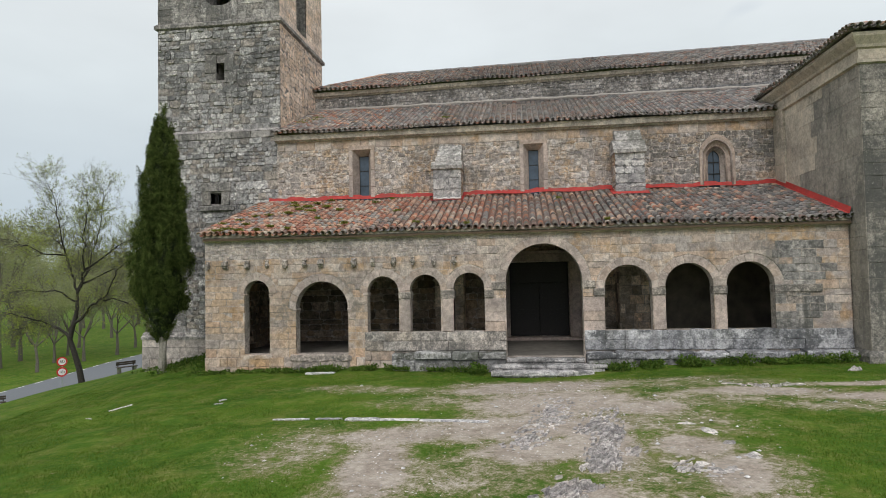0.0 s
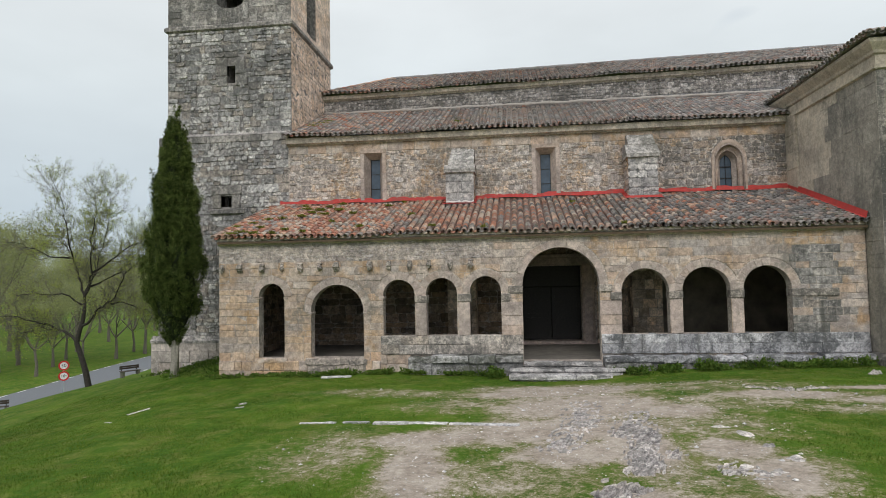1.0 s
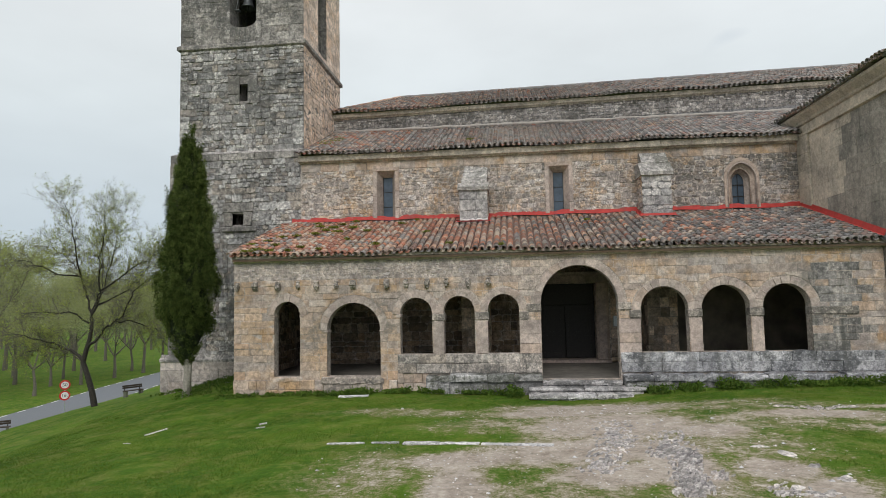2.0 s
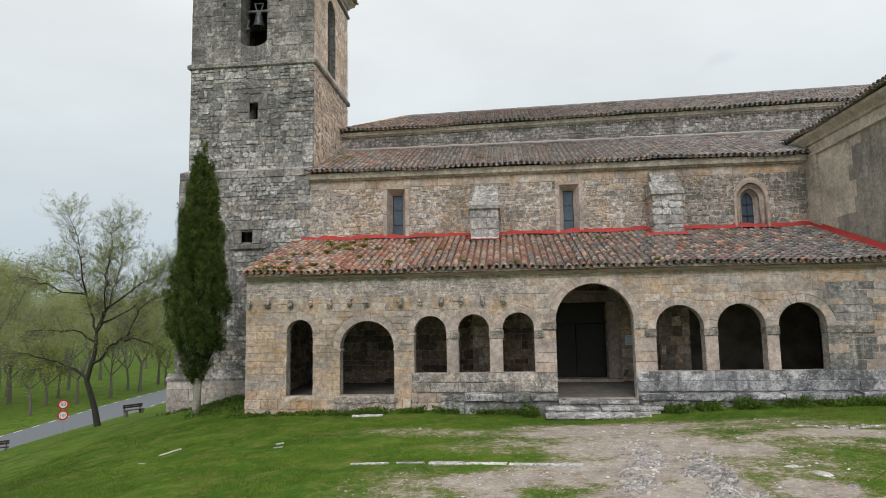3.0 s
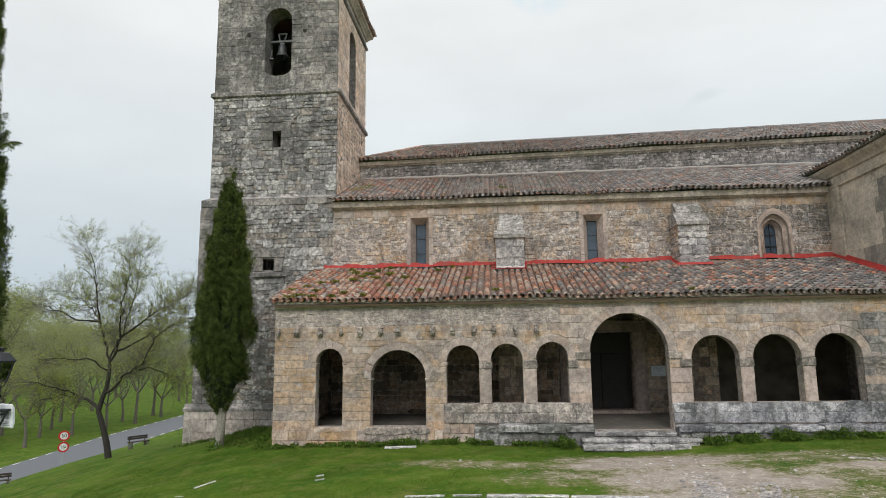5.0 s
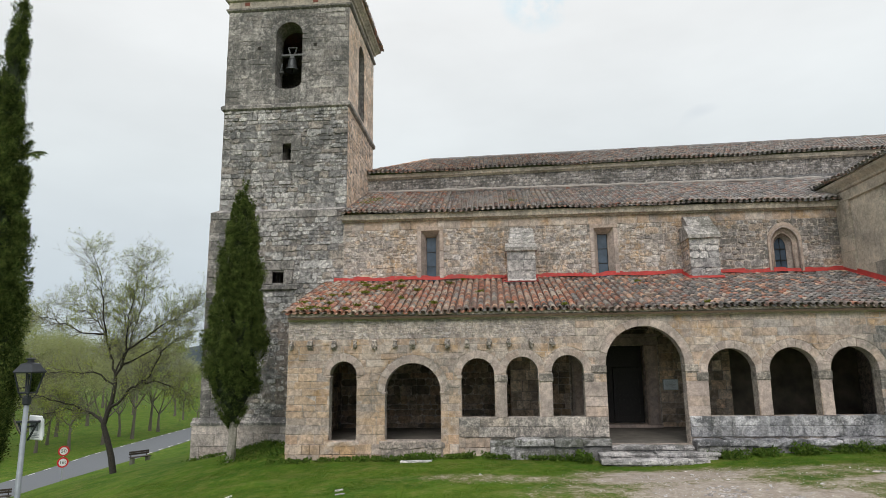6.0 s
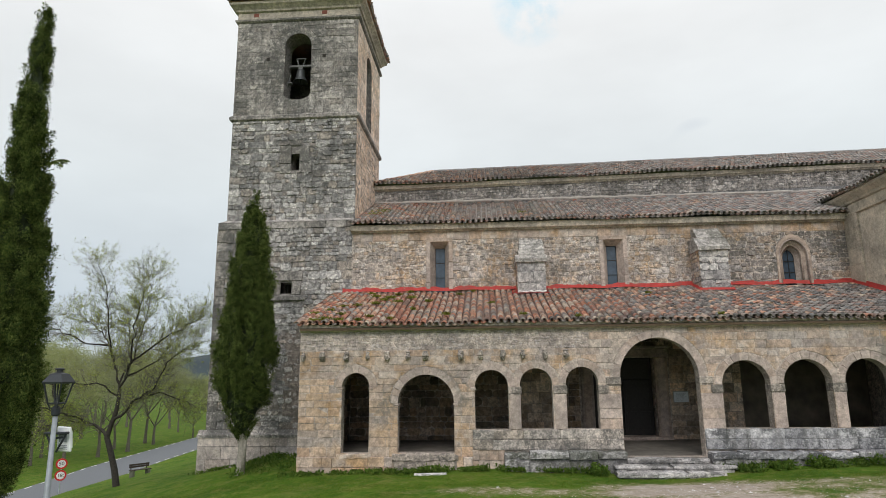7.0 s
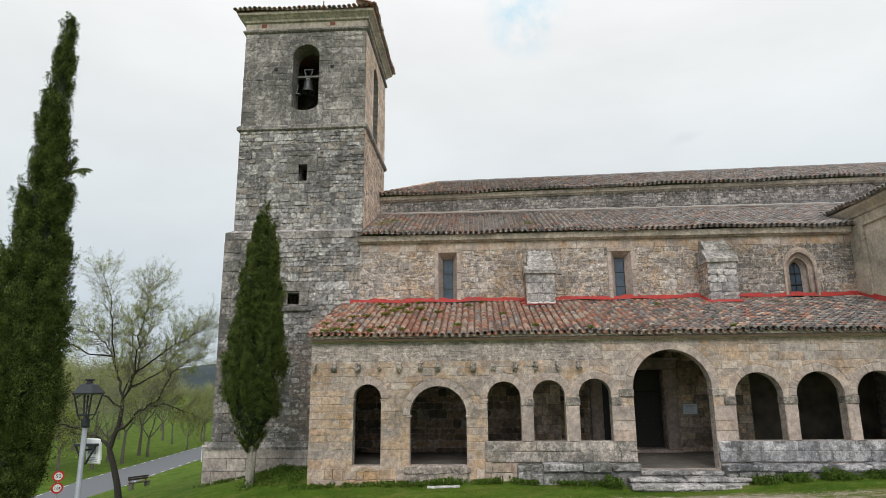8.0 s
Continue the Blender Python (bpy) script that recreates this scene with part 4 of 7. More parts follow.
for x, y in zip(rx_, ry_):
    for o in (-2.6, -0.9, 0.9, 2.5):
        road.v.append((x + o, y, gz(x, y) + 0.06 - 0.02 * abs(o) / 2.75 + 0.12))
for j in range(len(ry_) - 1):
    for i in range(3):
        road.f.append((j * 4 + i, j * 4 + i + 1, j * 4 + 5 + i, j * 4 + 4 + i))
solo("road", road, ASPHALT, "narrow grey asphalt country road with dashed white edges", "road", kind="structure")
marks = Geo()
for side in (-2.42, 2.3):
    y = 10.0
    while y < 150:
        seg = [y, y + 0.5, y + 1.0]
        for a, b in zip(seg, seg[1:]):
            q = []
            for yy, o in ((a, -0.06), (a, 0.06), (b, 0.06), (b, -0.06)):
                xx = float(np.interp(yy, ry_, rx_))
                q.append((xx + side + o, yy, gz(xx, yy) + 0.175))
            marks.add(q, [(0, 1, 2, 3)])
        y += 2.3
solo("road_marking", marks, ROADPAINT, "dashed white edge lines painted on the asphalt road", "road marking", kind="structure")

hill = Geo()
for k in range(61):
    a = radians(60 + k * 2.2)
    hgt = 16 + 16 * noise.noise((k * 0.13, 2.0, 0.0)) + 6 * noise.noise((k * 0.7, 5.0, 0.0)) + 38 * math.exp(-((k - 24.4) / 1.9) ** 2)
    for r, z in ((1150, -12), (1300, hgt * 0.7), (1450, hgt), (1700, -12)):
        hill.v.append((r * math.cos(a), r * math.sin(a), z))
for k in range(60):
    for i in range(3):
        hill.f.append((k * 4 + i, k * 4 + 4 + i, k * 4 + 5 + i, k * 4 + 1 + i))
solo("backdrop", hill, HILL, "distant dark wooded hills on the horizon", "hill", smooth=True, kind="structure")


# ---- the portico ----
FRONT = facing_south(20.0)
FLOOR_Z, SILL_Z, WALL_TOP = 0.84, 1.66, 4.80
portico = thing("portico", (-1, 22.5, 0.6), "long arcaded stone church porch under a clay tile lean-to roof", "portico")
ARCHES = [opening(-9.73, -8.85, 0.96, 2.98), opening(-7.94, -6.17, 0.97, 2.46), opening(-5.51, -4.47, SILL_Z, 2.95), opening(-4.10, -3.10, SILL_Z, 3.0), opening(-2.68, -1.69, SILL_Z, 3.04),
          opening(-1.01, 1.38, FLOOR_Z, 3.21), opening(2.04, 3.48, SILL_Z, 2.96), opening(3.87, 5.29, SILL_Z, 2.98), opening(5.66, 7.05, SILL_Z, 3.0)]
rg = random.Random(11)
core = wall_core(FRONT, -11.12, 9.19, -0.3, WALL_TOP, 0.38, ARCHES)
porch_wall = part("portico_wall", core, PALEMORTAR, portico, "warm tan ashlar arcade wall of nine round arches")
blocks = []
# base course, ashlar with arches, then a rough upper band over the left half
blocks += courses(FRONT, -11.12, -5.62, -0.25, 0.86, [], rg, (0.24, 0.30), (0.30, 0.62), proud=(0.05, 0.07), wob=0.012)
blocks += courses(FRONT, -5.62, -4.62, -0.25, 1.07, [], rg, (0.2, 0.28), (0.25, 0.5), proud=(0.02, 0.06), wob=0.012)
blocks += courses(FRONT, -11.12, -1.72, 0.86, SILL_Z, [ARCHES[0], ARCHES[1], opening(-5.6, -1.0, 0.5, SILL_Z, False)], rg, (0.22, 0.30), (0.26, 0.66), gap=0.014, proud=(0.004, 0.018), bev=0.009, wob=0.014)
UP = dict(rh=(0.17, 0.30), bw=(0.22, 0.72), gap=0.014, proud=(0.004, 0.018), bev=0.009, wob=0.014)
# the piers beside the main arch and the last arch are of single large stones
PIERS = [opening(-1.69, -1.01, SILL_Z, 2.70, False), opening(1.38, 2.04, SILL_Z, 2.70, False)]
blocks += courses(FRONT, -11.12, 0.185, SILL_Z, 4.12, ARCHES[:6] + PIERS[:1], rg, **UP)
blocks += courses(FRONT, 0.185, 9.19, SILL_Z, WALL_TOP - 0.02, ARCHES[5:] + PIERS[1:], rg, (0.19, 0.33), (0.26, 0.85), gap=0.014, proud=(0.004, 0.018), bev=0.009, wob=0.014)
pier_stones = []
for a, b in ((-1.685, -1.012), (1.382, 2.035)):
    z = SILL_Z + 0.004
    while z < 2.66:
        zt = min(2.70, z + rg.uniform(0.24, 0.38))
        if 2.70 - zt < 0.14:
            zt = 2.70
        pier_stones.append(block(FRONT, [(a, zt - 0.005), (a, z + 0.003), (b, z + 0.003), (b, zt - 0.005)], rg.uniform(0.018, 0.03), 0.008, rg))
        z = zt
blocks += courses(FRONT, -1.9, 0.185, 4.12, WALL_TOP - 0.02, ARCHES[5:6], rg, (0.2, 0.28), (0.3, 0.6))
blocks = [b for b in blocks if max(p[2] for p in b[0]) - min(p[2] for p in b[0]) > 0.03]
def mid_of(b):
    return sum(p[0] for p in b[0]) / len(b[0]), sum(p[2] for p in b[0]) / len(b[0])


stained = [b for b in blocks if 7.2 + 0.3 * math.sin(9 * mid_of(b)[1]) < mid_of(b)[0] < 8.5 + 0.3 * math.sin(6 * mid_of(b)[1]) and mid_of(b)[1] < 4.3]
warm_low = [b for b in blocks if mid_of(b)[0] < -5.3 + 0.5 * math.sin(7 * mid_of(b)[1]) and mid_of(b)[1] < 3.3]
lay(porch_wall, [b for b in blocks if b not in stained and b not in warm_low], ASHLAR, "stone", (0.2, 20, 3.0), 180)
lay(porch_wall, pier_stones, VAULT, "pier_stone")
lay(porch_wall, stained, STAINED_ASHLAR, "stone", (7, 20, 3.0), 60)
lay(porch_wall, warm_low, ORANGE_ASHLAR, "stone", (-6, 20, 2.0), 60)
rough_band = rubble(FRONT, -11.12, -1.9, 4.12, WALL_TOP - 0.02, [], rg, (0.08, 0.17), (0.12, 0.42), gap=0.016, proud=(0.004, 0.014), bev=0.012, rough=0.035)
band = part("rubble_band", wall_core(FRONT, -11.10, -1.9, 4.13, WALL_TOP - 0.03, 0.05, []), PALEMORTAR, portico, "rough grey rubble band above the corbels")
band.location = (0, -0.003, 0)
lay(band, rough_band, BAND, "rubble_stone", (-5, 20, 4.4), 200)
for o in ARCHES:
    wide = 0.23
    arch = part("arch_ring", wall_core(FRONT, o["c"] - 0.02, o["c"] + 0.02, o["zs"] + o["r"] + 0.02, o["zs"] + o["r"] + wide - 0.04, 0.06, []), VAULT, portico, "ring of pale wedge stones round an arch")
    lay(arch, ring_stones(FRONT, o, rg, wide, 0.40 if o["r"] > 1 else 0.25, (0.014, 0.032)), VAULT, "voussoir")


def impost(x0, x1, z0=2.70, z1=2.98, out=0.05, back=0.40, mat=None):
    g = Geo().add(*box(x0 - 0.035, x1 + 0.035, 20 - out, 20 + back, z0 + 0.03, z1, 0.02))
    g.add(*box(x0 - 0.015, x1 + 0.015, 20 - out * 0.5, 20 + back - 0.01, z0, z0 + 0.032, 0.006))
    part("impost", g, mat or WEATHERED, portico, "plain weathered impost block")


for a, b, m in ((-4.44, -4.09, 2.95), (-3.05, -2.68, 2.98), (3.50, 3.85, 2.96), (5.31, 5.65, 2.98)):
    pier = Geo().add(*box(a, b, 19.965, 20.385, SILL_Z + 0.004, 2.705, 0.015))
    part("pillar", pier, VAULT, portico, "square monolithic stone pillar of the arcade")
    impost(a, b, 2.70, m)
impost(-1.66, -1.42, 2.70, 2.98)
impost(-1.42, -1.03, 2.95, 3.21)
impost(1.40, 1.74, 2.95, 3.21)
impost(1.74, 2.02, 2.70, 2.96)
impost(7.07, 8.35, 2.72, 2.99)
impost(-5.62, -5.52, 2.82, 2.95, 0.04, mat=VAULT)
for x, z in ((-9.78, 2.93), (-8.80, 2.93), (-7.98, 2.42), (-6.12, 2.42)):
    impost(x - 0.045, x + 0.045, z - 0.06, z + 0.04, 0.03, mat=VAULT)
# parapet: coping and lower course
for x0, x1 in ((-5.6, -1.03), (1.40, 9.17)):
    for z0, z1, out in ((1.375, SILL_Z, 0.05), (1.07, 1.372, 0.075)):
        g = wall_core(FRONT, x0, x1, z0, z1 - 0.004, 0.40, [])
        course = part("parapet_course", g, MORTAR, portico, "grey weathered parapet course")
        pcs, u = [], x0
        while u < x1 - 0.05:
            e = min(x1, u + rg.uniform(0.6, 1.25))
            if x1 - e < 0.3:
                e = x1
            v, f = worn_box(rg, u + 0.005, e - 0.005, 20 - out - rg.uniform(0, 0.02), 20.39, z0 + 0.003, z1 + rg.uniform(-0.004, 0.006), 0.024, 0.009, 6)
            pcs.append((v, f))
            u = e
        lay(course, pcs, PARAPET if x0 > 0 else TAN_PARAPET, "parapet_stone")
    # rough bench-like footing
    pcs, u = [], (x0 + 0.95 if x0 < 0 else x0 + 0.02)
    bench = part("footing", Geo().add(*box(u, x1 - 0.02, 19.6, 20.0, -0.2, 0.95)), GREYMORTAR, portico, "rough projecting stone footing along the parapet")
    while u < x1 - 0.05:
        e = min(x1, u + rg.uniform(0.65, 1.35))
        if x1 - e < 0.35:
            e = x1
        pcs.append(worn_box(rg, u + 0.01, e - 0.01, 19.52 - rg.uniform(-0.04, 0.07), 20.0, 0.85 + rg.uniform(-0.03, 0.02), 1.07 + rg.uniform(-0.05, 0.015), 0.05, 0.03, 6))
        k = u
        while k < e - 0.1:
            k2 = min(e, k + rg.uniform(0.28, 0.55))
            pcs.append(worn_box(rg, k + 0.012, k2 - 0.012, 19.57 - rg.uniform(-0.05, 0.06), 20.0, -0.15, 0.855 + rg.uniform(-0.12, 0.0), 0.06, 0.03, 3))
            k = k2
        u = e
    lay(bench, [b for b in pcs if x0 > 0 and max(p[2] for p in b[0]) > 0.98], PARAPET, "footing_stone")
    lay(bench, [b for b in pcs if x0 < 0 or max(p[2] for p in b[0]) <= 0.98], FOOTING, "footing_stone")
sill = Geo().add(*worn_box(rg, -8.1, -6.05, 19.86, 20.3, 0.74, 0.965, 0.04, 0.03, 12)).add(*box(-8.05, -6.1, 19.9, 20.2, -0.2, 0.75, 0.02))
part("arch_sill", sill, TAN_PARAPET, portico, "worn sill slab of the wide arch")
part("arch_sill", Geo().add(*worn_box(rg, -9.85, -8.75, 19.93, 20.4, 0.80, 0.955, 0.03, 0.02, 7)), ASHLAR, portico, "worn sill slab of the narrow arch")
# corbels along the front: worn heads and rolls under a small slab
def corbel(x, s, kind, seed):
    g = Geo().add(*box(x - 0.075 * s, x + 0.075 * s, 20 - 0.12 * s, 20.02, 4.03, 4.09, 0.02))
    if kind == 2:
        g.add(*run_sweep(FRONT, x - 0.085 * s, x + 0.085 * s, [(0.0, 4.05), (0.17 * s, 4.05), (0.18 * s, 3.98), (0.12 * s, 3.93), (0.13 * s, 3.87), (0.05 * s, 3.80), (0.0, 3.78)]))
        g.add(*tube([(x - 0.10 * s, 20 - 0.13 * s, 3.95), (x + 0.10 * s, 20 - 0.13 * s, 3.95)], 0.055 * s, 8))
    else:
        n, m, v, f = 10, 12, [], []
        for i in range(n + 1):
            a = math.pi * i / n
            for k in range(m):
                w = 2 * math.pi * k / m
                p = Vector((math.sin(a) * math.cos(w), math.sin(a) * math.sin(w), math.cos(a)))
                d = 1 + 0.42 * noise.noise(p * 1.9 + Vector((seed * 3.1, 0, 0))) + 0.2 * noise.noise(p * 4.5 + Vector((0, seed * 2.3, 0)))
                v.append((x + p.x * 0.088 * s * d, 20 - 0.085 * s + p.y * 0.115 * s * d, 3.93 + p.z * (0.135 if kind == 0 else 0.11) * d))
        for i in range(n):
            for k in range(m):
                f.append((i * m + k, i * m + m + k, i * m + m + (k + 1) % m, i * m + (k + 1) % m))
        g.add(v, f)
    part("corbel", g, CARVED, portico, "small weathered carved corbel")


for i, x in enumerate((-10.99, -10.37, -9.59, -8.91, -8.28, -7.61, -7.05, -5.93, -5.30, -4.61, -3.98, -3.29, -2.64)):
    corbel(x, (0.85, 0.95, 1.05, 0.8, 1.05, 0.95, 1.0, 1.15, 0.8, 1.0, 0.9, 0.95, 1.1)[i], (0, 1, 2)[(i * 5) % 7 % 3], i)
jointed("string_course", FRONT, -11.14, 9.19, [(0.0, 4.72), (0.07, 4.735), (0.10, 4.76), (0.13, 4.855), (0.0, 4.86)], CORNICE, portico, "thin stone eave moulding under the tiles", 71)
part("eave_mortar", Geo().add(*box(-11.13, 9.18, 19.84, 20.4, 4.862, 4.95)), PALEMORTAR, portico, "mortar bedding under the eave tiles")
# floor, ends, ceiling
part("porch_floor", Geo().add(*box(-10.6, 9.18, 20.37, 25.08, 0.3, FLOOR_Z)).add(*box(-1.0, 1.37, 19.98, 20.37, 0.3, FLOOR_Z - 0.002)), FLOOR, portico, "worn stone flag floor of the porch")
end = part("end_wall", Geo().add(*box(-11.10, -10.60, 20.385, 25.08, -0.3, 4.7)), MORTAR, portico, "stone end wall of the porch")
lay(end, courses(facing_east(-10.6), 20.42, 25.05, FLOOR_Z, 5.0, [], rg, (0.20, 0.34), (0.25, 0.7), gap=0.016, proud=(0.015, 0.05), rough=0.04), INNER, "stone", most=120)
ceil = Geo()
ceil.v = [(-11.1, 19.8, 4.82), (9.18, 19.8, 4.82), (9.18, 25.1, 6.48), (-11.1, 25.1, 6.48), (-11.1, 19.8, 4.76), (9.18, 19.8, 4.76), (9.18, 25.1, 6.42), (-11.1, 25.1, 6.42)]
ceil.f = [(0, 1, 2, 3), (7, 6, 5, 4), (0, 4, 5, 1), (0, 3, 7, 4)]
ceiling = part("porch_ceiling", ceil, SOFFIT, portico, "dark timber rafters and boards under the porch roof")
x = -10.4
while x < 9:
    r = [(x + w, y, z + zz) for zz in (0, -0.16) for y, z in ((20.4, 4.95), (25.05, 6.40)) for w in (0, 0.12)]
    part("rafter", Geo().add(r, [(4, 6, 7, 5), (0, 2, 6, 4), (1, 5, 7, 3), (0, 1, 3, 2), (0, 4, 5, 1), (2, 3, 7, 6)]), SOFFIT, ceiling)
    x += 0.62
# roof
slope = Vector((0, 5.30, 1.67))
porch_roof = tile_roof(portico, "porch_roof", (-11.2, 19.78, 4.93), (1, 0, 0), slope, 20.4, slope.length, TILE_PORCH, random.Random(5), (-1, 19.7, 4.9), 300,
                       skip=lambda p: (-3.95 < p.x < -2.68 and p.y > 23.62) or (3.0 < p.x < 4.27 and p.y > 23.62))
porch_roof["label"] = "weathered orange and grey barrel tiles with moss"
def flash_strip(pts, up, out, h=0.17, w=0.16):
    """A painted sealing band between roof and wall, one run; h: its height, or a rule for it."""
    U, O, g, n = Vector(up), Vector(out), Geo(), len(pts)
    for p in pts:
        p = Vector(p)
        k = h(p.x) if callable(h) else h
        g.v += [tuple(p + U * k), tuple(p + U * 0.02 + O * 0.05), tuple(p + O * (w + 0.05) - U * 0.01)]
    for i in range(n - 1):
        g.f += [(3 * i, 3 * i + 3, 3 * i + 4, 3 * i + 1), (3 * i + 1, 3 * i + 4, 3 * i + 5, 3 * i + 2)]
    part("roof_flashing", g, FLASH, portico, "red painted sealing band along roof and wall")


def roof_z(y):
    return 4.90 + (y - 19.66) * 1.70 / 5.42 + 0.085


for a, b in ((-10.95, -3.86), (-2.75, 3.08), (4.18, 9.17)):
    n = int((b - a) / 0.16)
    run = [a + (b - a) * i / n for i in range(n + 1)]
    flash_strip([(q, 25.08, roof_z(25.02) + 0.02 * math.sin(3 * q)) for q in run], (0, 0, 1), (0, -1, 0), lambda q: 0.165 + 0.025 * math.sin(q * 5) + 0.015 * math.sin(q * 13), 0.11)
flash_strip([(9.17, y, roof_z(y) + 0.02) for y in (19.75, 21, 22.4, 23.8, 25.05)], (0, 0, 1), (-1, 0, 0), 0.2, 0.2)
for x0, x1, yf, rise in ((-3.86, -2.75, 24.02, 0.05), (3.08, 4.18, 24.02, 0.11)):
    flash_strip([(x0, 25.05, roof_z(25.0)), (x0, yf, roof_z(yf))], (0, 0, 1), (-1, 0, 0), 0.12, 0.14)
    flash_strip([(x1, yf, roof_z(yf)), (x1, 25.05, roof_z(25.0))], (0, 0, 1), (1, 0, 0), 0.12, 0.14)
    flash_strip([(x0 - 0.1, yf, roof_z(yf)), (x1 + 0.1, yf, roof_z(yf))], (0, 0, 1), (0, -1, 0), rise, 0.2)
blob = Geo()
lump = [(-3.80 + 0.095 * i, 0.10 + 0.035 * math.sin(i * 1.9) + 0.02 * math.sin(i * 4.3)) for i in range(12)]
blob.add(*tube([(x, 23.96, roof_z(23.96) + h) for x, h in lump], [0.035 + 0.02 * math.sin(i * 2.7 + 1) for i in range(12)], 8))
part("mortar_fillet", blob, WHITE_MORTAR, portico, "white mortar fillet at the buttress foot", smooth=True)
# steps before the main arch
steps = thing("entrance_steps", (0, 19.3, 0.4), "three worn pale stone steps before the main arch", "steps")
for x0, x1, y0, y1, z0, z1, n in ((-1.03, 1.36, 19.62, 19.99, 0.73, FLOOR_Z + 0.006, 2), (-1.0, 1.34, 19.70, 19.99, 0.4, 0.728, 3), (-1.47, 1.98, 19.18, 19.8, 0.60, 0.705, 2), (-1.42, 1.9, 19.24, 19.8, 0.1, 0.598, 4), (-1.48, 1.55, 18.84, 19.4, 0.43, 0.57, 3), (-1.44, 1.52, 18.90, 19.4, 0.0, 0.428, 3), (1.58, 2.7, 19.0, 19.5, 0.1, 0.50, 1)):
    u = x0
    for i in range(n):
        e = x0 + (x1 - x0) * (i + 1) / n + (rg.uniform(-0.15, 0.15) if i < n - 1 else 0)
        part("step_stone", Geo().add(*worn_box(rg, u + 0.006, e - 0.006, y0 + rg.uniform(-0.03, 0.02), y1, z0, z1 + rg.uniform(-0.012, 0.0), 0.035, 0.018, 7)), STEP, steps)
        u = e

# ---- aisle, nave ----
church = thing("church", (0, 29, 0.6), "old stone church with tan rubble walls and tiled roofs", "church")
AISLE = facing_south(25.1)
w_ops = [opening(-7.33, -6.58, 6.3, 8.70, False, 0.17), opening(-0.31, 0.46, 6.3, 8.62, False, 0.17), opening(6.45, 7.67, 6.3, 7.95, True, 0.0)]
door_op = opening(-1.00, 1.32, 0.95, 3.90, False, 0.0)
core = wall_core(AISLE, -10.6, 9.2, 0.3, 9.38, 0.9, w_ops + [door_op])
aisle_wall = part("aisle_wall", core, MORTAR, church, "tan rubble aisle wall with patches of ashlar")
up = rubble(AISLE, -10.55, 9.19, 6.35, 8.78, w_ops, rg, (0.11, 0.32), (0.13, 0.56), gap=0.014, proud=(0.004, 0.032), bev=0.014, rough=0.04)
east_end = [b for b in up if mid_of(b)[0] > 4.7 + 0.6 * math.sin(2.3 * mid_of(b)[1])]
lay(aisle_wall, [b for b in up if b not in east_end], RUBBLE, "rubble_stone", (0, 25, 8), 240)
lay(aisle_wall, east_end, DARKRUBBLE, "rubble_stone", (6, 25, 8), 60)
lay(aisle_wall, courses(AISLE, -10.55, 9.19, 8.78, 9.14, [], rg, (0.34, 0.37), (0.4, 1.0), proud=(0.01, 0.03)), ASHLAR, "stone", (0, 25, 9.3), 60)
door_free = [opening(-1.55, 1.9, 0.5, 4.3, False)]
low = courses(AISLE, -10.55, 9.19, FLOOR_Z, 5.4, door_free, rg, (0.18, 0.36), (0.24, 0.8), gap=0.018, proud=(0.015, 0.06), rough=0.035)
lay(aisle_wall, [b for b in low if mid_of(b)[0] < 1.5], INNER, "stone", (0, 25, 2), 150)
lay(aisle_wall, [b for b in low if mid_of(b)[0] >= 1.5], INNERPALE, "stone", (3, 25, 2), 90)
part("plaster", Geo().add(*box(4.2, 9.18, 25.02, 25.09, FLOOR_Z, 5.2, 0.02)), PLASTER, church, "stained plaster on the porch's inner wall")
jointed("cornice", AISLE, -10.62, 9.2, [(0.0, 9.13), (0.10, 9.135), (0.115, 9.17), (0.23, 9.20), (0.27, 9.42), (0.0, 9.43)], CORNICE, church, "moulded stone cornice under the aisle eave", 72)
aslope = Vector((0, 5.35, 2.25))
aisle_roof = tile_roof(church, "aisle_roof", (-10.62, 24.72, 9.46), (1, 0, 0), aslope, 23.2, aslope.length, TILE_AISLE, random.Random(6), (-1, 24.7, 9.9), 300, pitch=0.220,
                       skip=lambda p: p.x > 9.05 and p.z < 10.32 + 0.27 * (p.x - 8.87))
aisle_roof["label"] = "grey-brown weathered barrel tile aisle roof"
fil = Geo()
fil.add(*tube([(-10.6 + i * 0.36, 29.86, 11.75 + 0.013 * math.sin(i * 1.3)) for i in range(65)], [0.075 + 0.03 * math.sin(i * 2.3) * math.sin(i * 0.7) for i in range(65)], 7))
part("mortar_fillet", fil, RIDGE_MORTAR, church, "pale pinkish mortar fillet along the nave wall", smooth=True)
NAVE = lambda u, d, z: (u, 30.0 - d, z + 0.017 * (u + 8) - 0.18)   # the nave rises a little eastward
nave_wall = part("nave_wall", wall_core(NAVE, -10.6, 24, 9.0, 12.78, 0.8, []), GREYMORTAR, church, "dark rubble clerestory wall")
lay(nave_wall, rubble(NAVE, -10.55, 18.0, 11.85, 12.66, [], rg, (0.12, 0.22), (0.16, 0.5), gap=0.010, proud=(0.006, 0.03)), NAVESTONE, "rubble_stone", (0, 30, 12), 200)
jointed("cornice", NAVE, -10.62, 24, [(0.0, 12.60), (0.06, 12.61), (0.09, 12.65), (0.18, 12.68), (0.24, 12.84), (0.0, 12.86)], CORNICE, church, "weathered stone cornice under the nave eave", 73)
x = 0.5
while x < 17:
    part("modillion", Geo().add(*tube([NAVE(x, 0.0, 12.53), NAVE(x, 0.06, 12.54), NAVE(x, 0.11, 12.60)], [0.06, 0.055, 0.04], 8)), NAVESTONE, church)
    x += 0.52
nslope = Vector((0, 5.15, 2.22))
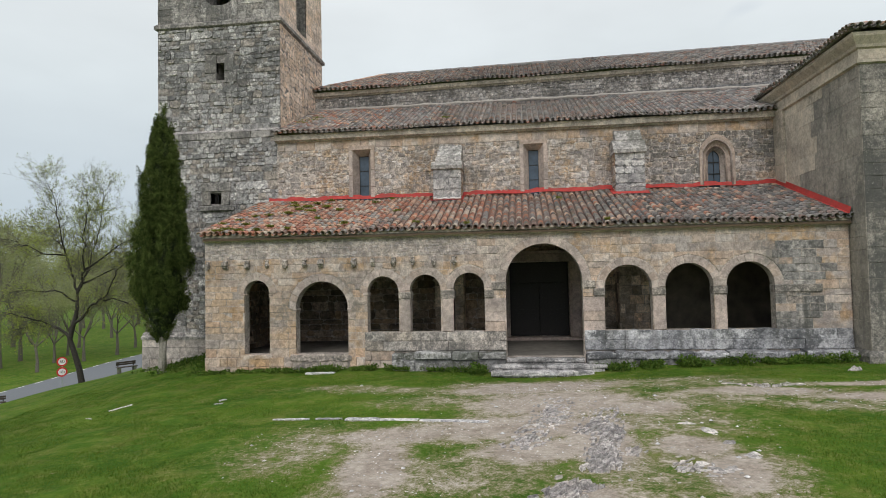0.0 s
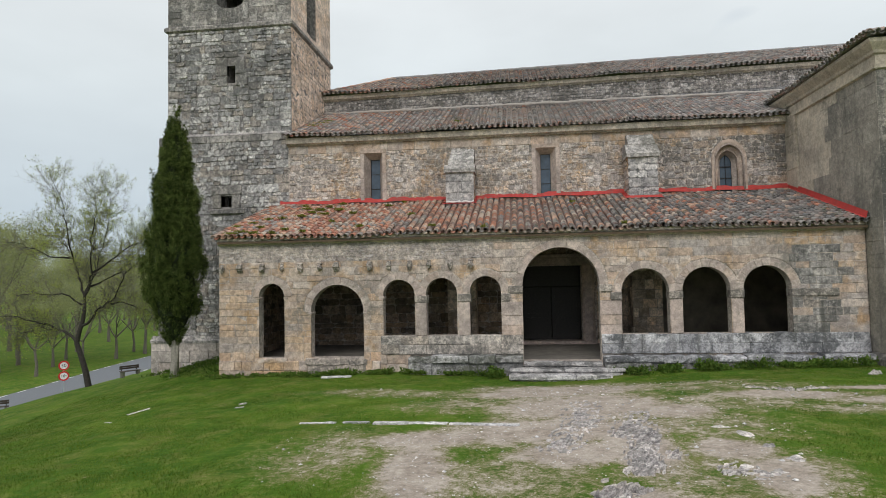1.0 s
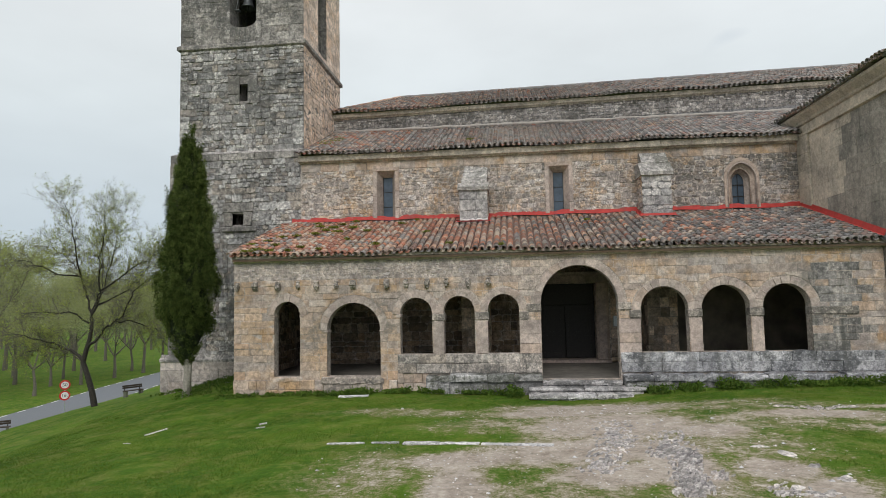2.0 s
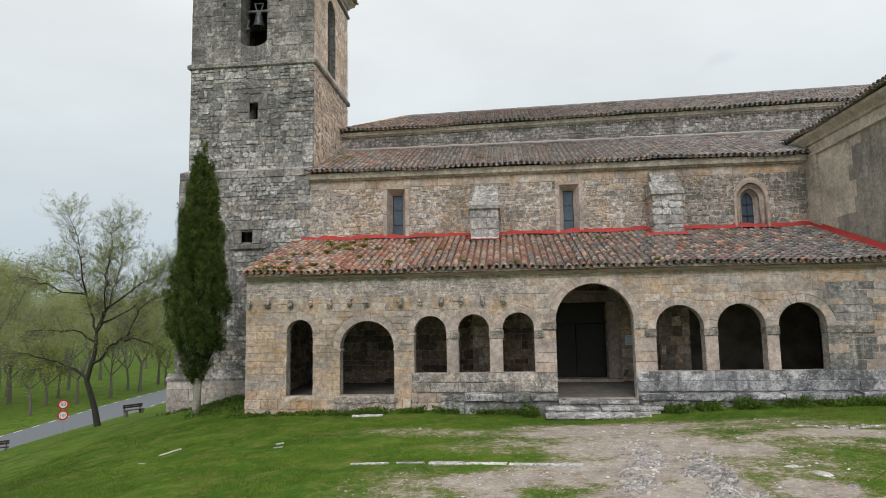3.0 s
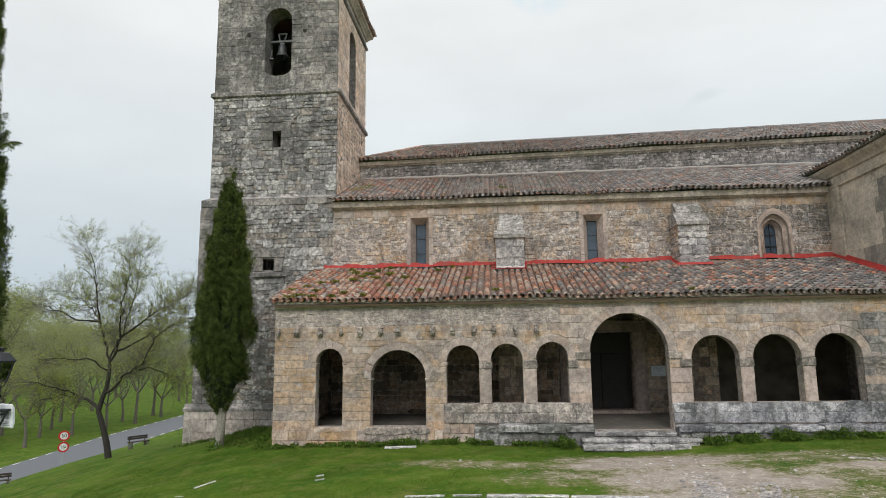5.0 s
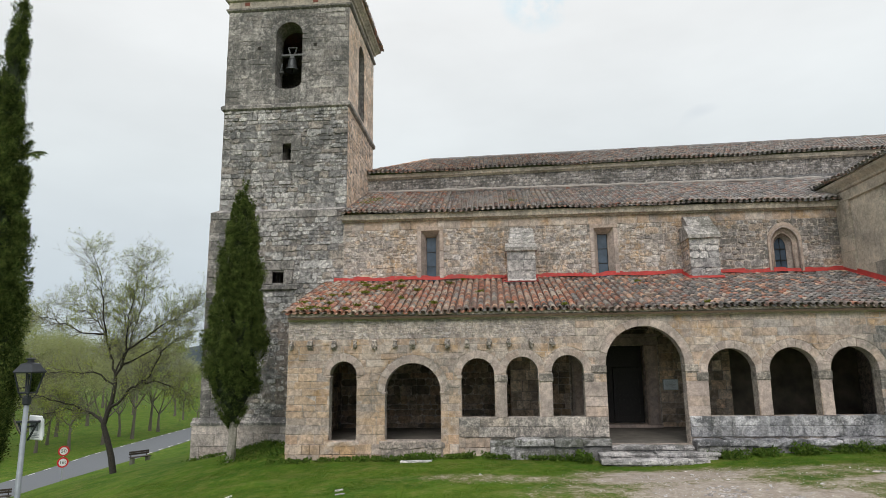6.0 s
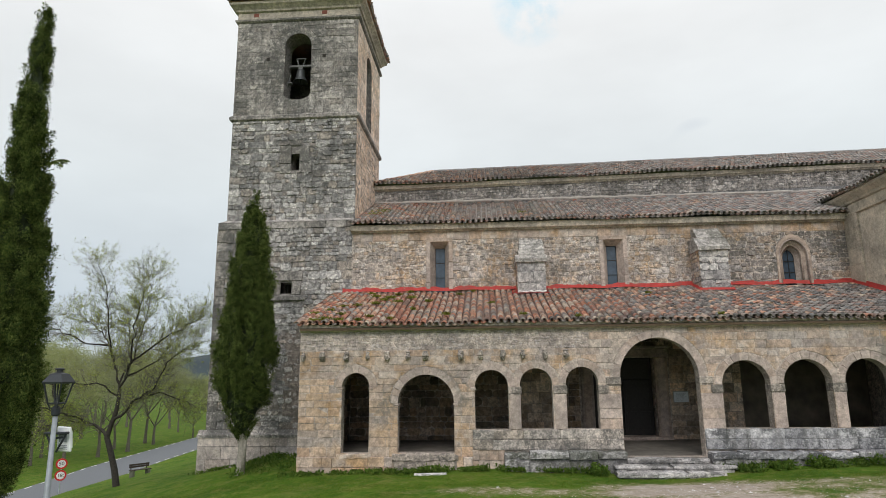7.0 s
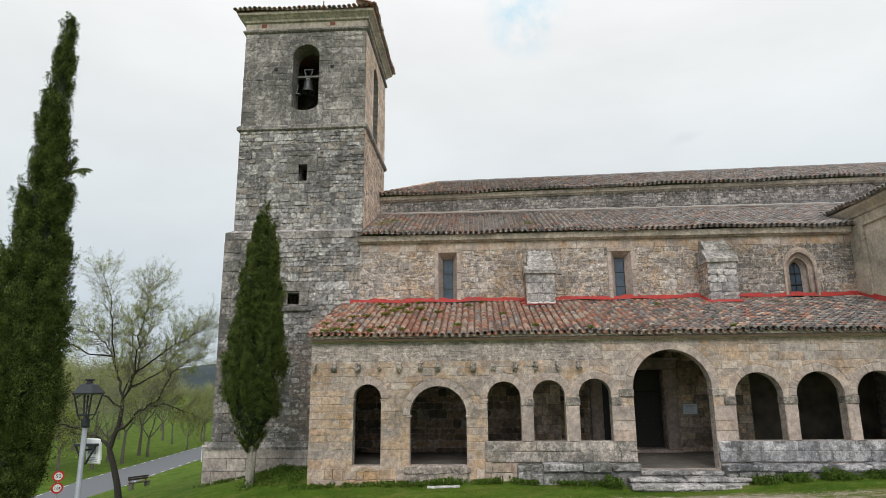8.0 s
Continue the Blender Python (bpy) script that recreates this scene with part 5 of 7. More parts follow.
RIDGE_Y, RIDGE_Z = 29.65 + 5.15, 12.66 + 2.22
nave_roof = tile_roof(church, "nave_roof", (-10.75, 29.65, 12.66), (1, 0, 0.017), nslope, 30.0, nslope.length, TILE_NAVE, random.Random(7), (-1, 29.6, 12.9), 250, skip=lambda p: p.x < -10.7 + (p.y - 29.65) * 0.52)
nave_roof["label"] = "grey weathered barrel tile nave roof"
# the bed is clipped by the hip; the hip itself and the far slope
hipv = [(-10.75, 29.65, 12.66), (-8.0, RIDGE_Y, RIDGE_Z + 0.04), (-10.75, 40.0, 12.66), (19.3, RIDGE_Y, RIDGE_Z + 0.5), (19.3, 40.0, 13.1)]
part("roof_slope", Geo().add(hipv, [(0, 1, 2), (1, 3, 4, 2)]), TILE_NAVE, church)
nb = nave_roof.data
for v in nb.vertices:
    lim = -10.75 + (v.co.y - 29.65) * 0.53
    if v.co.x < lim:
        v.co.x = lim
part("ridge_tiles", Geo().add(*tube([(-8.1 + i * 0.5, RIDGE_Y, RIDGE_Z + 0.085 + 0.0085 * i + 0.015 * (i % 2)) for i in range(56)], 0.1, 7)).add(*tube([(-10.75 + 2.75 * i / 12, 29.65 + 5.15 * i / 12, 12.71 + 2.26 * i / 12 + 0.02 * (i % 2)) for i in range(13)], 0.1, 7)), TILE_NAVE, church, smooth=True)

# buttresses: dressed front, rubble flanks, a cap of sloping slabs with a heavy drip edge
def buttress(x0, x1, yf, lip, yt, zt, slabs, seed):
    rng = random.Random(seed)
    body = part("buttress", Geo().add(*box(x0 + 0.02, x1 - 0.02, yf + 0.02, 25.12, 0.3, lip)), GREYMORTAR, church, "pale ashlar buttress rising through the porch roof")
    if slabs > 2:
        front = courses(facing_south(yf + 0.02), x0, x1, 5.9, lip - 0.01, [], rng, (0.36, 0.50), (0.42, 0.74), gap=0.017, proud=(0.012, 0.03), bev=0.01, wob=0.008)
    else:
        front = rubble(facing_south(yf + 0.02), x0, x1, 5.9, lip - 0.01, [], rng, (0.22, 0.42), (0.34, 0.66), gap=0.016, proud=(0.012, 0.035), bev=0.010, rough=0.015)
    low = courses(facing_south(yf + 0.02), x0, x1, FLOOR_Z, 5.9, [], rng, (0.30, 0.42), (0.32, 0.58), proud=(0.01, 0.03))
    flank = []
    for face in (facing_west(x0 + 0.02), facing_east(x1 - 0.02)):
        flank += rubble(face, yf + 0.03, 25.1, 5.9, lip - 0.01, [], rng, (0.14, 0.32), (0.2, 0.5), gap=0.016, proud=(0.008, 0.03), bev=0.014, rough=0.025)
        low += courses(face, yf, 25.1, FLOOR_Z, 5.9, [], rng, (0.30, 0.42), (0.35, 0.8), proud=(0.01, 0.025))
    lay(body, front, BUTTRESS, "stone")
    lay(body, flank, RUBBLE, "rubble_stone")
    lay(body, low, INNERPALE, "stone", (x0, yf, 2.0), 40)
    g = Geo()
    for i in range(slabs):
        a, b = i / slabs, (i + 1) / slabs
        ya, yb, za, zb = (yf - 0.1) + (yt - yf + 0.1) * a, (yf - 0.1) + (yt - yf + 0.1) * b, lip + (zt - lip) * a, lip + (zt - lip) * b
        over = 0.05 if i == 0 else rng.uniform(0.0, 0.02)
        th = 0.13 if i == 0 else 0.05
        cuts = 5
        k = len(g.v)
        for c in range(cuts + 1):
            xa, xb = (x0 - over, x1 + over) if i == 0 else (x0 + 0.05 + 0.04 * i, x1 - 0.01)
            x = xa + (xb - xa) * c / cuts
            w = rng.uniform(-0.014, 0.014)
            g.v += [(x, ya + w, za - th * 0.55 + w), (x, ya + w * 0.7, za + th * 0.45 + w), (x, yb + 0.03, zb + 0.01 + w * 0.5), (x, 25.12, zb + 0.01), (x, 25.12, za - th * 0.55)]
        for c in range(cuts):
            for e in range(5):
                n = (e + 1) % 5
                g.f.append((k + c * 5 + e, k + c * 5 + 5 + e, k + c * 5 + 5 + n, k + c * 5 + n))
        g.f += [tuple(range(k, k + 5)), tuple(range(k + cuts * 5 + 4, k + cuts * 5 - 1, -1))]
    part("buttress_cap", g, CAPSTONE, church, "sloping weathered slab cap of a buttress")


buttress(-3.86, -2.75, 24.05, 7.66, 24.95, 8.68, 4, 51)
buttress(3.08, 4.18, 24.05, 7.98, 24.80, 8.92, 2, 52)


# windows
def square_window(c, w, z0, z1, o):
    win = part("window", Geo().add(*box(c - w / 2 - 0.02, c + w / 2 + 0.02, 25.58, 25.62, z0 - 0.05, z1 + 0.02)), VOID, church, "narrow leaded slit window in a splayed stone surround")
    x0, x1, zt = o["c"] - o["r"], o["c"] + o["r"], o["zs"]
    g = Geo()
    g.add([(x0, 25.09, z0 - 0.4), (x0, 25.09, zt), (c - w / 2, 25.5, z1), (c - w / 2, 25.5, z0 - 0.4), (x1, 25.09, z0 - 0.4), (x1, 25.09, zt), (c + w / 2, 25.5, z1), (c + w / 2, 25.5, z0 - 0.4)],
          [(0, 3, 2, 1), (4, 5, 6, 7), (1, 2, 6, 5)])
    g.add(*box(x0 - 0.17, x0 - 0.002, 25.055, 25.3, z0 - 0.4, z0 + 0.35, 0.012)).add(*box(x0 - 0.17, x0 - 0.002, 25.05, 25.3, z0 + 0.36, z0 + 1.0, 0.012)).add(*box(x0 - 0.17, x0 - 0.002, 25.055, 25.3, z0 + 1.01, zt, 0.012))
    g.add(*box(x1 + 0.002, x1 + 0.17, 25.055, 25.3, z0 - 0.4, z0 + 0.5, 0.012)).add(*box(x1 + 0.002, x1 + 0.17, 25.05, 25.3, z0 + 0.51, z0 + 1.2, 0.012)).add(*box(x1 + 0.002, x1 + 0.17, 25.055, 25.3, z0 + 1.21, zt, 0.012))
    g.add(*box(x0 - 0.17, x1 + 0.17, 25.05, 25.3, zt + 0.003, zt + 0.17, 0.012))
    part("frame", g, VAULT, win, "pale splayed stone surround")
    for i in range(3):
        a, b = z0 + (z1 - z0) * i / 3, z0 + (z1 - z0) * (i + 1) / 3
        part("pane", Geo().add(*box(c - w / 2 + 0.012, c + w / 2 - 0.012, 25.555, 25.57, a + 0.012, b - 0.012)), LEADED, win)
    for i in range(4):
        z = z0 + (z1 - z0) * i / 3
        part("glazing_bar", Geo().add(*box(c - w / 2, c + w / 2, 25.54, 25.575, z - 0.014, z + 0.014)), IRON, win)
    for s in (-1, 1):
        part("glazing_bar", Geo().add(*box(c + s * w / 2 - 0.016, c + s * w / 2 + 0.016, 25.542, 25.573, z0, z1)), IRON, win)


square_window(-6.955, 0.40, 6.65, 8.50, w_ops[0])
square_window(0.075, 0.40, 6.65, 8.44, w_ops[1])
gw = part("window", Geo().add(*box(6.8, 7.32, 25.62, 25.66, 6.4, 8.2)), VOID, church, "small pointed gothic window with moulded stone arch")


def lancet(c, w, zs, rise, y, n=10):
    """An outline of a pointed head on two uprights."""
    R = (w * w / 4 + rise * rise) / w
    pts = [(c - w / 2, y, 6.55), (c - w / 2, y, zs)]
    a1 = math.asin(min(1, rise / R))
    left = [(c - w / 2 + R - R * math.cos(a1 * k / n), y, zs + R * math.sin(a1 * k / n)) for k in range(1, n + 1)]
    right = [(2 * c - p[0], y, p[2]) for p in left[::-1]]
    return pts + left + right[1:] + [(c + w / 2, y, zs), (c + w / 2, y, 6.55)]


gf = Geo()
rings = [(1.30, 7.87, 0.80, 25.04), (1.14, 7.82, 0.68, 25.04), (1.02, 7.80, 0.62, 25.18), (0.84, 7.78, 0.52, 25.22), (0.72, 7.77, 0.46, 25.38), (0.44, 7.77, 0.34, 25.52)]
outl = [lancet(7.05, *r) for r in rings]
for A, B in zip(outl, outl[1:]):
    k = len(A)
    gf.add(A + B, [(i, i + 1, k + i + 1, k + i) for i in range(k - 1)])
back = lancet(7.05, 1.30, 7.87, 0.80, 25.14)
gf.add(outl[0] + back, [(i, k + i, k + i + 1, i + 1) for k in [len(back)] for i in range(k - 1)])
part("frame", gf, VAULT, gw, "moulded pale pointed arch surround", smooth=False)
for w, zs, r, y in ((1.08, 7.81, 0.65, 25.06), (0.78, 7.775, 0.49, 25.26)):
    part("roll_moulding", Geo().add(*tube(lancet(7.05, w, zs, r, y), 0.035, 6)), VAULT, gw, smooth=True)
gl = lancet(7.05, 0.44, 7.77, 0.34, 25.56)
part("pane", Geo().add(gl, [tuple(range(len(gl)))]), LEADED, gw)
part("glazing_bar", Geo().add(*box(7.04, 7.06, 25.53, 25.56, 6.4, 8.1)), IRON, gw)
for z in (6.75, 7.2, 7.65):
    part("glazing_bar", Geo().add(*box(6.84, 7.26, 25.528, 25.558, z - 0.02, z + 0.02)), IRON, gw)

# church door under the porch
door = part("door", Geo().add(*box(-1.0, 1.32, 25.50, 25.58, 0.96, 3.9)), DOORWOOD, church, "tall dark double-leaf panelled wooden church door")
for x0, x1 in ((-0.98, 0.15), (0.17, 1.30)):
    leaf = part("door_leaf", Geo().add(*box(x0, x1, 25.42, 25.498, 0.98, 3.06, 0.008)), DOORWOOD, door)
    for px0, px1, z0, z1 in ((x0 + 0.12, x1 - 0.12, 1.15, 1.85), (x0 + 0.12, x1 - 0.12, 1.98, 2.92)):
        g = Geo()
        for b in (box(px0, px1, 25.40, 25.418, z0, z0 + 0.035), box(px0, px1, 25.40, 25.418, z1 - 0.035, z1), box(px0, px0 + 0.035, 25.40, 25.418, z0, z1), box(px1 - 0.035, px1, 25.40, 25.418, z0, z1)):
            g.add(*b)
        part("door_panel_moulding", g, DOORWOOD, door)
part("transom", Geo().add(*box(-0.98, 1.30, 25.42, 25.498, 3.08, 3.88, 0.008)), DOORWOOD, door)
fr = Geo()
for x0, x1 in ((-1.48, -1.02), (1.34, 1.82)):
    fr.add(*box(x0, x1, 24.99, 25.5, FLOOR_Z + 0.06, 3.92, 0.02)).add(*box(x0 + 0.09, x1 - 0.09, 24.965, 25.0, FLOOR_Z + 0.1, 3.9, 0.01))
fr.add(*box(-1.52, 1.86, 24.97, 25.5, 3.925, 4.24, 0.02)).add(*box(-1.6, 1.94, 24.92, 25.3, 4.243, 4.36, 0.02)).add(*box(-1.5, 1.84, 24.8, 25.5, FLOOR_Z - 0.02, 0.955, 0.02))
part("door_frame", fr, VAULT, door, "moulded pale stone door surround")
plaque = thing("plaque", (2.26, 25.0, 2.4), "white rectangular notice plaque on the porch's inner stone wall", "plaque")
part("plate", Geo().add(*box(1.99, 2.53, 25.0, 25.05, 2.22, 2.60, 0.01)), PLAQUEWHITE, plaque)
pr = Geo()
for i in range(7):
    pr.add(*box(2.06, 2.46 - 0.05 * (i % 3), 24.996, 24.999, 2.535 - i * 0.042, 2.542 - i * 0.042))
part("printed_lines", pr, GREYINK, plaque)
part("plaque_frame", Geo().add(*box(1.97, 2.55, 25.02, 25.06, 2.20, 2.62, 0.008)), GALV, plaque)

# ---- transept ----
transept = thing("transept", (14, 24, 0.6), "tall beige ashlar transept with deep moulded cornice", "transept")
TW, TF = facing_west(9.22), facing_south(19.08)
t_core = wall_core(TF, 9.22, 26, -0.3, 9.9, 0.8, [])
g2 = wall_core(TW, 19.88, 36, -0.3, 9.9, 0.8, [])
t_core.add(g2.v, g2.f)
t_wall = part("transept_wall", t_core, MORTAR, transept, "beige ashlar transept wall with dark run-off streaks")
tb = courses(TW, 19.08, 24.2, 5.0, 9.28, [], rg, (0.50, 0.64), (0.6, 1.3), gap=0.005, proud=(0.006, 0.010), bev=0.004)
tb += courses(TW, 19.08, 20.0, 1.1, 5.0, [], rg, (0.36, 0.46), (0.4, 0.6), gap=0.008, proud=(0.012, 0.02), bev=0.008)
lay(t_wall, courses(TF, 9.22, 14.5, 1.1, 9.28, [], rg, (0.36, 0.46), (0.5, 1.1), gap=0.008, proud=(0.012, 0.02), bev=0.008), TRANSEPT_FRONT, "stone", (9.2, 19, 4), 60)
tb += courses(TW, 24.2, 25.1, 5.0, 9.28, [], rg, (0.52, 0.66), (0.9, 0.95), gap=0.006, proud=(0.07, 0.08), bev=0.01)
def exposed(b):
    y, z = sum(p[1] for p in b[0]) / len(b[0]), sum(p[2] for p in b[0]) / len(b[0])
    return y < 22.2 + 0.2 * math.sin(3.1 * z) - 0.4 * (z - 7.0)


lay(t_wall, [b for b in tb if exposed(b)], TRANSEPT_SIDE, "stone", (9.2, 19, 4), 60)
lay(t_wall, [b for b in tb if not exposed(b)], TRANSEPT, "stone", (9.2, 19, 4), 120)
part("base_moulding", Geo().add(*ring_sweep(9.22, 26, 19.08, 36, [(0.14, -0.3), (0.14, 0.95), (0.10, 1.03), (0.03, 1.1), (-0.05, 1.1)])), TRANSEPT_FRONT, transept, "moulded plinth")
part("string_course", Geo().add(*run_sweep(TF, 9.15, 26, [(0.0, 9.24), (0.09, 9.28), (0.09, 9.36), (0.0, 9.40)])).add(*run_sweep(TW, 19.0, 36, [(0.0, 9.24), (0.09, 9.28), (0.09, 9.36), (0.0, 9.40)])), TRANSEPT, transept)
prof = [(0.02, 9.40), (0.02, 9.68), (0.08, 9.72), (0.11, 9.80), (0.20, 9.92), (0.26, 10.0), (0.28, 10.10), (0.0, 10.12)]
part("cornice", Geo().add(*ring_sweep(9.22, 26, 19.08, 36, prof)), TRANSEPT, transept, "deep moulded stone cornice")
for lbl, p0, al, upv, w in (("transept_roof", (8.87, 18.73, 10.16), (0, 1, 0), (1, 0, 0.27), 17.4), ("transept_roof", (8.87, 18.73, 10.16), (1, 0, 0), (0, 1, 0.27), 17.4)):
    r = tile_roof(transept, lbl, p0, al, upv, w, 8.4, TILE_NAVE, random.Random(8), (8.7, 18.6, 10), 120, rows=8, skip=(lambda p: p.y - 18.73 < p.x - 8.95) if al[1] else (lambda p: p.x - 8.87 < p.y - 18.65))
    for v in r.data.vertices:
        dx, dy = v.co.x - 8.87, v.co.y - 18.73
        if lbl and al[1] and dy < dx:
            v.co.y = 18.73 + dx
        if al[0] and dx < dy:
            v.co.x = 8.87 + dy
    r["label"] = "grey barrel tile roof edge"
part("hip_tiles", Geo().add(*tube([(8.89 + 0.4 * i, 18.75 + 0.4 * i, 10.24 + 0.108 * i + 0.02 * (i % 2)) for i in range(18)], 0.11, 7)), TILE_NAVE, transept, smooth=True)

# ---- bell tower ----
tower = thing("bell_tower", (-13.3, 28.2, 0.0), "tall square grey stone bell tower with string courses", "tower")
TX0, TX1, TY0, TY1 = -16.15, -10.56, 25.4, 31.1
S_UP, E_UP = facing_south(TY0), facing_east(TX1)
bell_op = opening(-13.9, -12.69, 15.36, 18.02)
slit = opening(-13.42, -13.06, 12.10, 12.86, False, 0.0)
slit_face = opening(-13.66, -12.82, 11.95, 13.25, False, 0.0)
east_op = opening(27.45, 28.75, 14.95, 18.0)
low_win = opening(-13.57, -13.1, 6.68, 7.15, False, 0.0)
low_face = opening(-13.95, -12.72, 6.4, 7.6, False)
g = wall_core(S_UP, TX0, TX1, 9.6, 19.9, 0.95, [slit, bell_op])
for M, a, b, ops in ((E_UP, TY0 + 0.95, TY1, [east_op]), (facing_west(TX0), TY0 + 0.95, TY1, []), (lambda u, d, z: (u, TY1 + d, z), TX0, TX1, [])):
    h = wall_core(M, a, b, 9.6, 19.9, 0.95, ops)
    g.add(h.v, h.f)
upper = part("upper_wall", g, TOWERMORTAR, tower, "dark grey crusted upper tower walls")
belf = courses(S_UP, TX0, TX1, 14.72, 19.28, [bell_op], rg, (0.20, 0.38), (0.28, 0.85), gap=0.014, proud=(0.004, 0.022), bev=0.012, ring=0.3, wob=0.018)
belf += ring_stones(S_UP, bell_op, rg, 0.3, 0.3)
lay(upper, belf, BELFRY, "stone", (-13, 25, 16), 200)
mid = rubble(S_UP, TX0, TX1, 9.85, 14.45, [slit_face], rg, (0.14, 0.42), (0.17, 0.78), gap=0.014, proud=(0.006, 0.048), bev=0.014, rough=0.035)
lay(upper, mid, GREYRUB, "rubble_stone", (-13, 25, 11), 280)
east = rubble(E_UP, TY0 + 0.02, TY1, 9.6, 14.45, [], rg, (0.16, 0.34), (0.25, 0.8), gap=0.003, proud=(0.004, 0.010), bev=0.004, rough=0.006)
east += courses(E_UP, TY0 + 0.02, TY1, 14.72, 19.28, [east_op], rg, (0.26, 0.38), (0.4, 0.95), gap=0.003, proud=(0.006, 0.012), bev=0.004, ring=0.28) + ring_stones(E_UP, east_op, rg, 0.28, 0.28)
lay(upper, east, EASTFACE, "stone", (-10.5, 25, 14), 150)
# slit surround
g = Geo()
g.add([(-13.66, 25.36, 13.25), (-12.82, 25.36, 13.25), (-13.06, 25.62, 12.86), (-13.42, 25.62, 12.86), (-13.66, 25.37, 11.98), (-12.82, 25.37, 11.98), (-13.06, 25.62, 12.1), (-13.42, 25.62, 12.1)], [(0, 1, 2, 3), (0, 3, 7, 4), (1, 5, 6, 2), (4, 7, 6, 5)])
g.add(*box(-13.95, -13.42, 25.355, 25.6, 12.42, 13.22, 0.015)).add(*box(-13.9, -13.425, 25.36, 25.6, 11.98, 12.4, 0.015)).add(*box(-13.05, -12.62, 25.355, 25.6, 12.5, 13.22, 0.015)).add(*box(-13.055, -12.5, 25.36, 25.6, 11.98, 12.48, 0.015))
part("slit_surround", g, BELFRY, tower, "dressed stone surround of a narrow slit")
part("slit_shade_sheet", Geo().add(*box(-13.45, -13.0, 26.2, 26.3, 12.0, 12.95)), VOID, tower)
# string courses, frieze, cornice
for prof, lbl in (([(0.0, 14.42), (0.05, 14.45), (0.12, 14.50), (0.12, 14.64), (0.04, 14.72), (0.0, 14.73)], "projecting stone string course"),
                  ([(0.0, 19.22), (0.05, 19.24), (0.11, 19.30), (0.11, 19.38), (0.0, 19.42)], "thin stone string course"),
                  ([(0.0, 19.40), (0.02, 19.42), (0.02, 19.74), (0.10, 19.78), (0.13, 19.86), (0.25, 19.98), (0.33, 20.04), (0.35, 20.14), (0.1, 20.16)], "deep moulded stone cornice of the tower")):
    part("cornice" if "cornice" in lbl else "string_course", Geo().add(*ring_sweep(TX0, TX1, TY0, TY1, prof)), CORNICE if "deep" in lbl else BELFRY, tower, lbl)
for x, z in ((-15.31, 19.62), (-12.13, 19.62)):
    part("vent_brick", Geo().add(*box(x - 0.12, x + 0.12, 25.36, 25.5, z - 0.09, z + 0.09, 0.01)), plain("vent_clay", (0.20, 0.07, 0.05), 0.9), tower, "small red clay vent")
# Solid near-black blocks on the wall face paint the putlog holes' shade.
for x, z in ((-14.66, 17.41), (-12.09, 17.47)):
    part("putlog_hole_shade", Geo().add(*box(x - 0.075, x + 0.075, 25.362, 25.41, z - 0.07, z + 0.07)), VOID, tower)
apex = Vector(((TX0 + TX1) / 2, (TY0 + TY1) / 2, 21.35))
for k, (p0, al, upv, w) in enumerate((((TX0 - 0.40, TY0 - 0.40, 20.20), (1, 0, 0), (0, 1, 0.36), TX1 - TX0 + 0.8), ((TX1 + 0.40, TY0 - 0.40, 20.20), (0, 1, 0), (-1, 0, 0.36), TY1 - TY0 + 0.8))):
    r = tile_roof(tower, "tower_roof", p0, al, upv, w, 0.9, TILE_NAVE, random.Random(9 + k), (-13, 25, 20.4), 80, rows=3)
    r["label"] = "weathered barrel tile edge of the tower roof"
c = [(TX0 - 0.38, TY0 - 0.38, 20.17), (TX1 + 0.38, TY0 - 0.38, 20.17), (TX1 + 0.38, TY1 + 0.38, 20.17), (TX0 - 0.38, TY1 + 0.38, 20.17), tuple(apex)]
part("roof_slope", Geo().add(c, [(0, 1, 4), (1, 2, 4), (2, 3, 4), (3, 0, 4), (3, 2, 1, 0)]), TILE_NAVE, tower)
part("lightning_rod", Geo().add(*tube([tuple(apex - Vector((0, 0, 0.1))), tuple(apex + Vector((0, 0, 1.4)))], 0.025, 6)), IRON, tower)
# broken sill and inner floor of the bell opening
g = Geo()
cx = -13.295
pts = [(cx + 0.605 * math.cos(math.pi + math.pi * k / 12), 15.70 + 0.30 * math.sin(math.pi + math.pi * k / 12)) for k in range(13)]
g.v = [(u, 25.385, 15.0) for u, _ in pts] + [(u, 25.385, z) for u, z in pts] + [(u, 26.3, z) for u, z in pts]
g.f = [(r * 13 + i, r * 13 + i + 1, r * 13 + i + 14, r * 13 + i + 13) for r in (0, 1) for i in range(12)]
for s in (-1, 1):
    g.add(*box(cx + s * 0.7 - 0.12, cx + s * 0.7 + 0.12, 25.372, 25.5, 14.9, 15.62, 0.01))
part("broken_sill", g, BELFRY, tower, "worn hollowed sill of the bell opening")
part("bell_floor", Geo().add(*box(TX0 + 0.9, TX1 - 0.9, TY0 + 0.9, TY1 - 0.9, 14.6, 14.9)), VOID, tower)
# lower stage with set-off and plinth
LX0, LX1, LY0 = -16.38, -10.56, 25.12
S_LO = facing_south(LY0)
g = wall_core(S_LO, LX0, LX1, -1.2, 9.72, 0.9, [low_win])
g.add(*box(LX0, LX0 + 0.9, LY0 + 0.9, 31.2, -1.2, 9.72))
lower = part("lower_wall", g, TOWERMORTAR, tower, "grey rubble lower tower wall")
lo = rubble(S_LO, LX0, LX1, 1.25, 9.45, [low_face], rg, (0.14, 0.42), (0.17, 0.78), gap=0.014, proud=(0.006, 0.05), bev=0.014, rough=0.035)
def patched(b):
    u, z = mid_of(b)
    return u > -13.5 + 0.4 * math.sin(5 * z) and z < 5.4 + 0.4 * math.sin(4 * u)


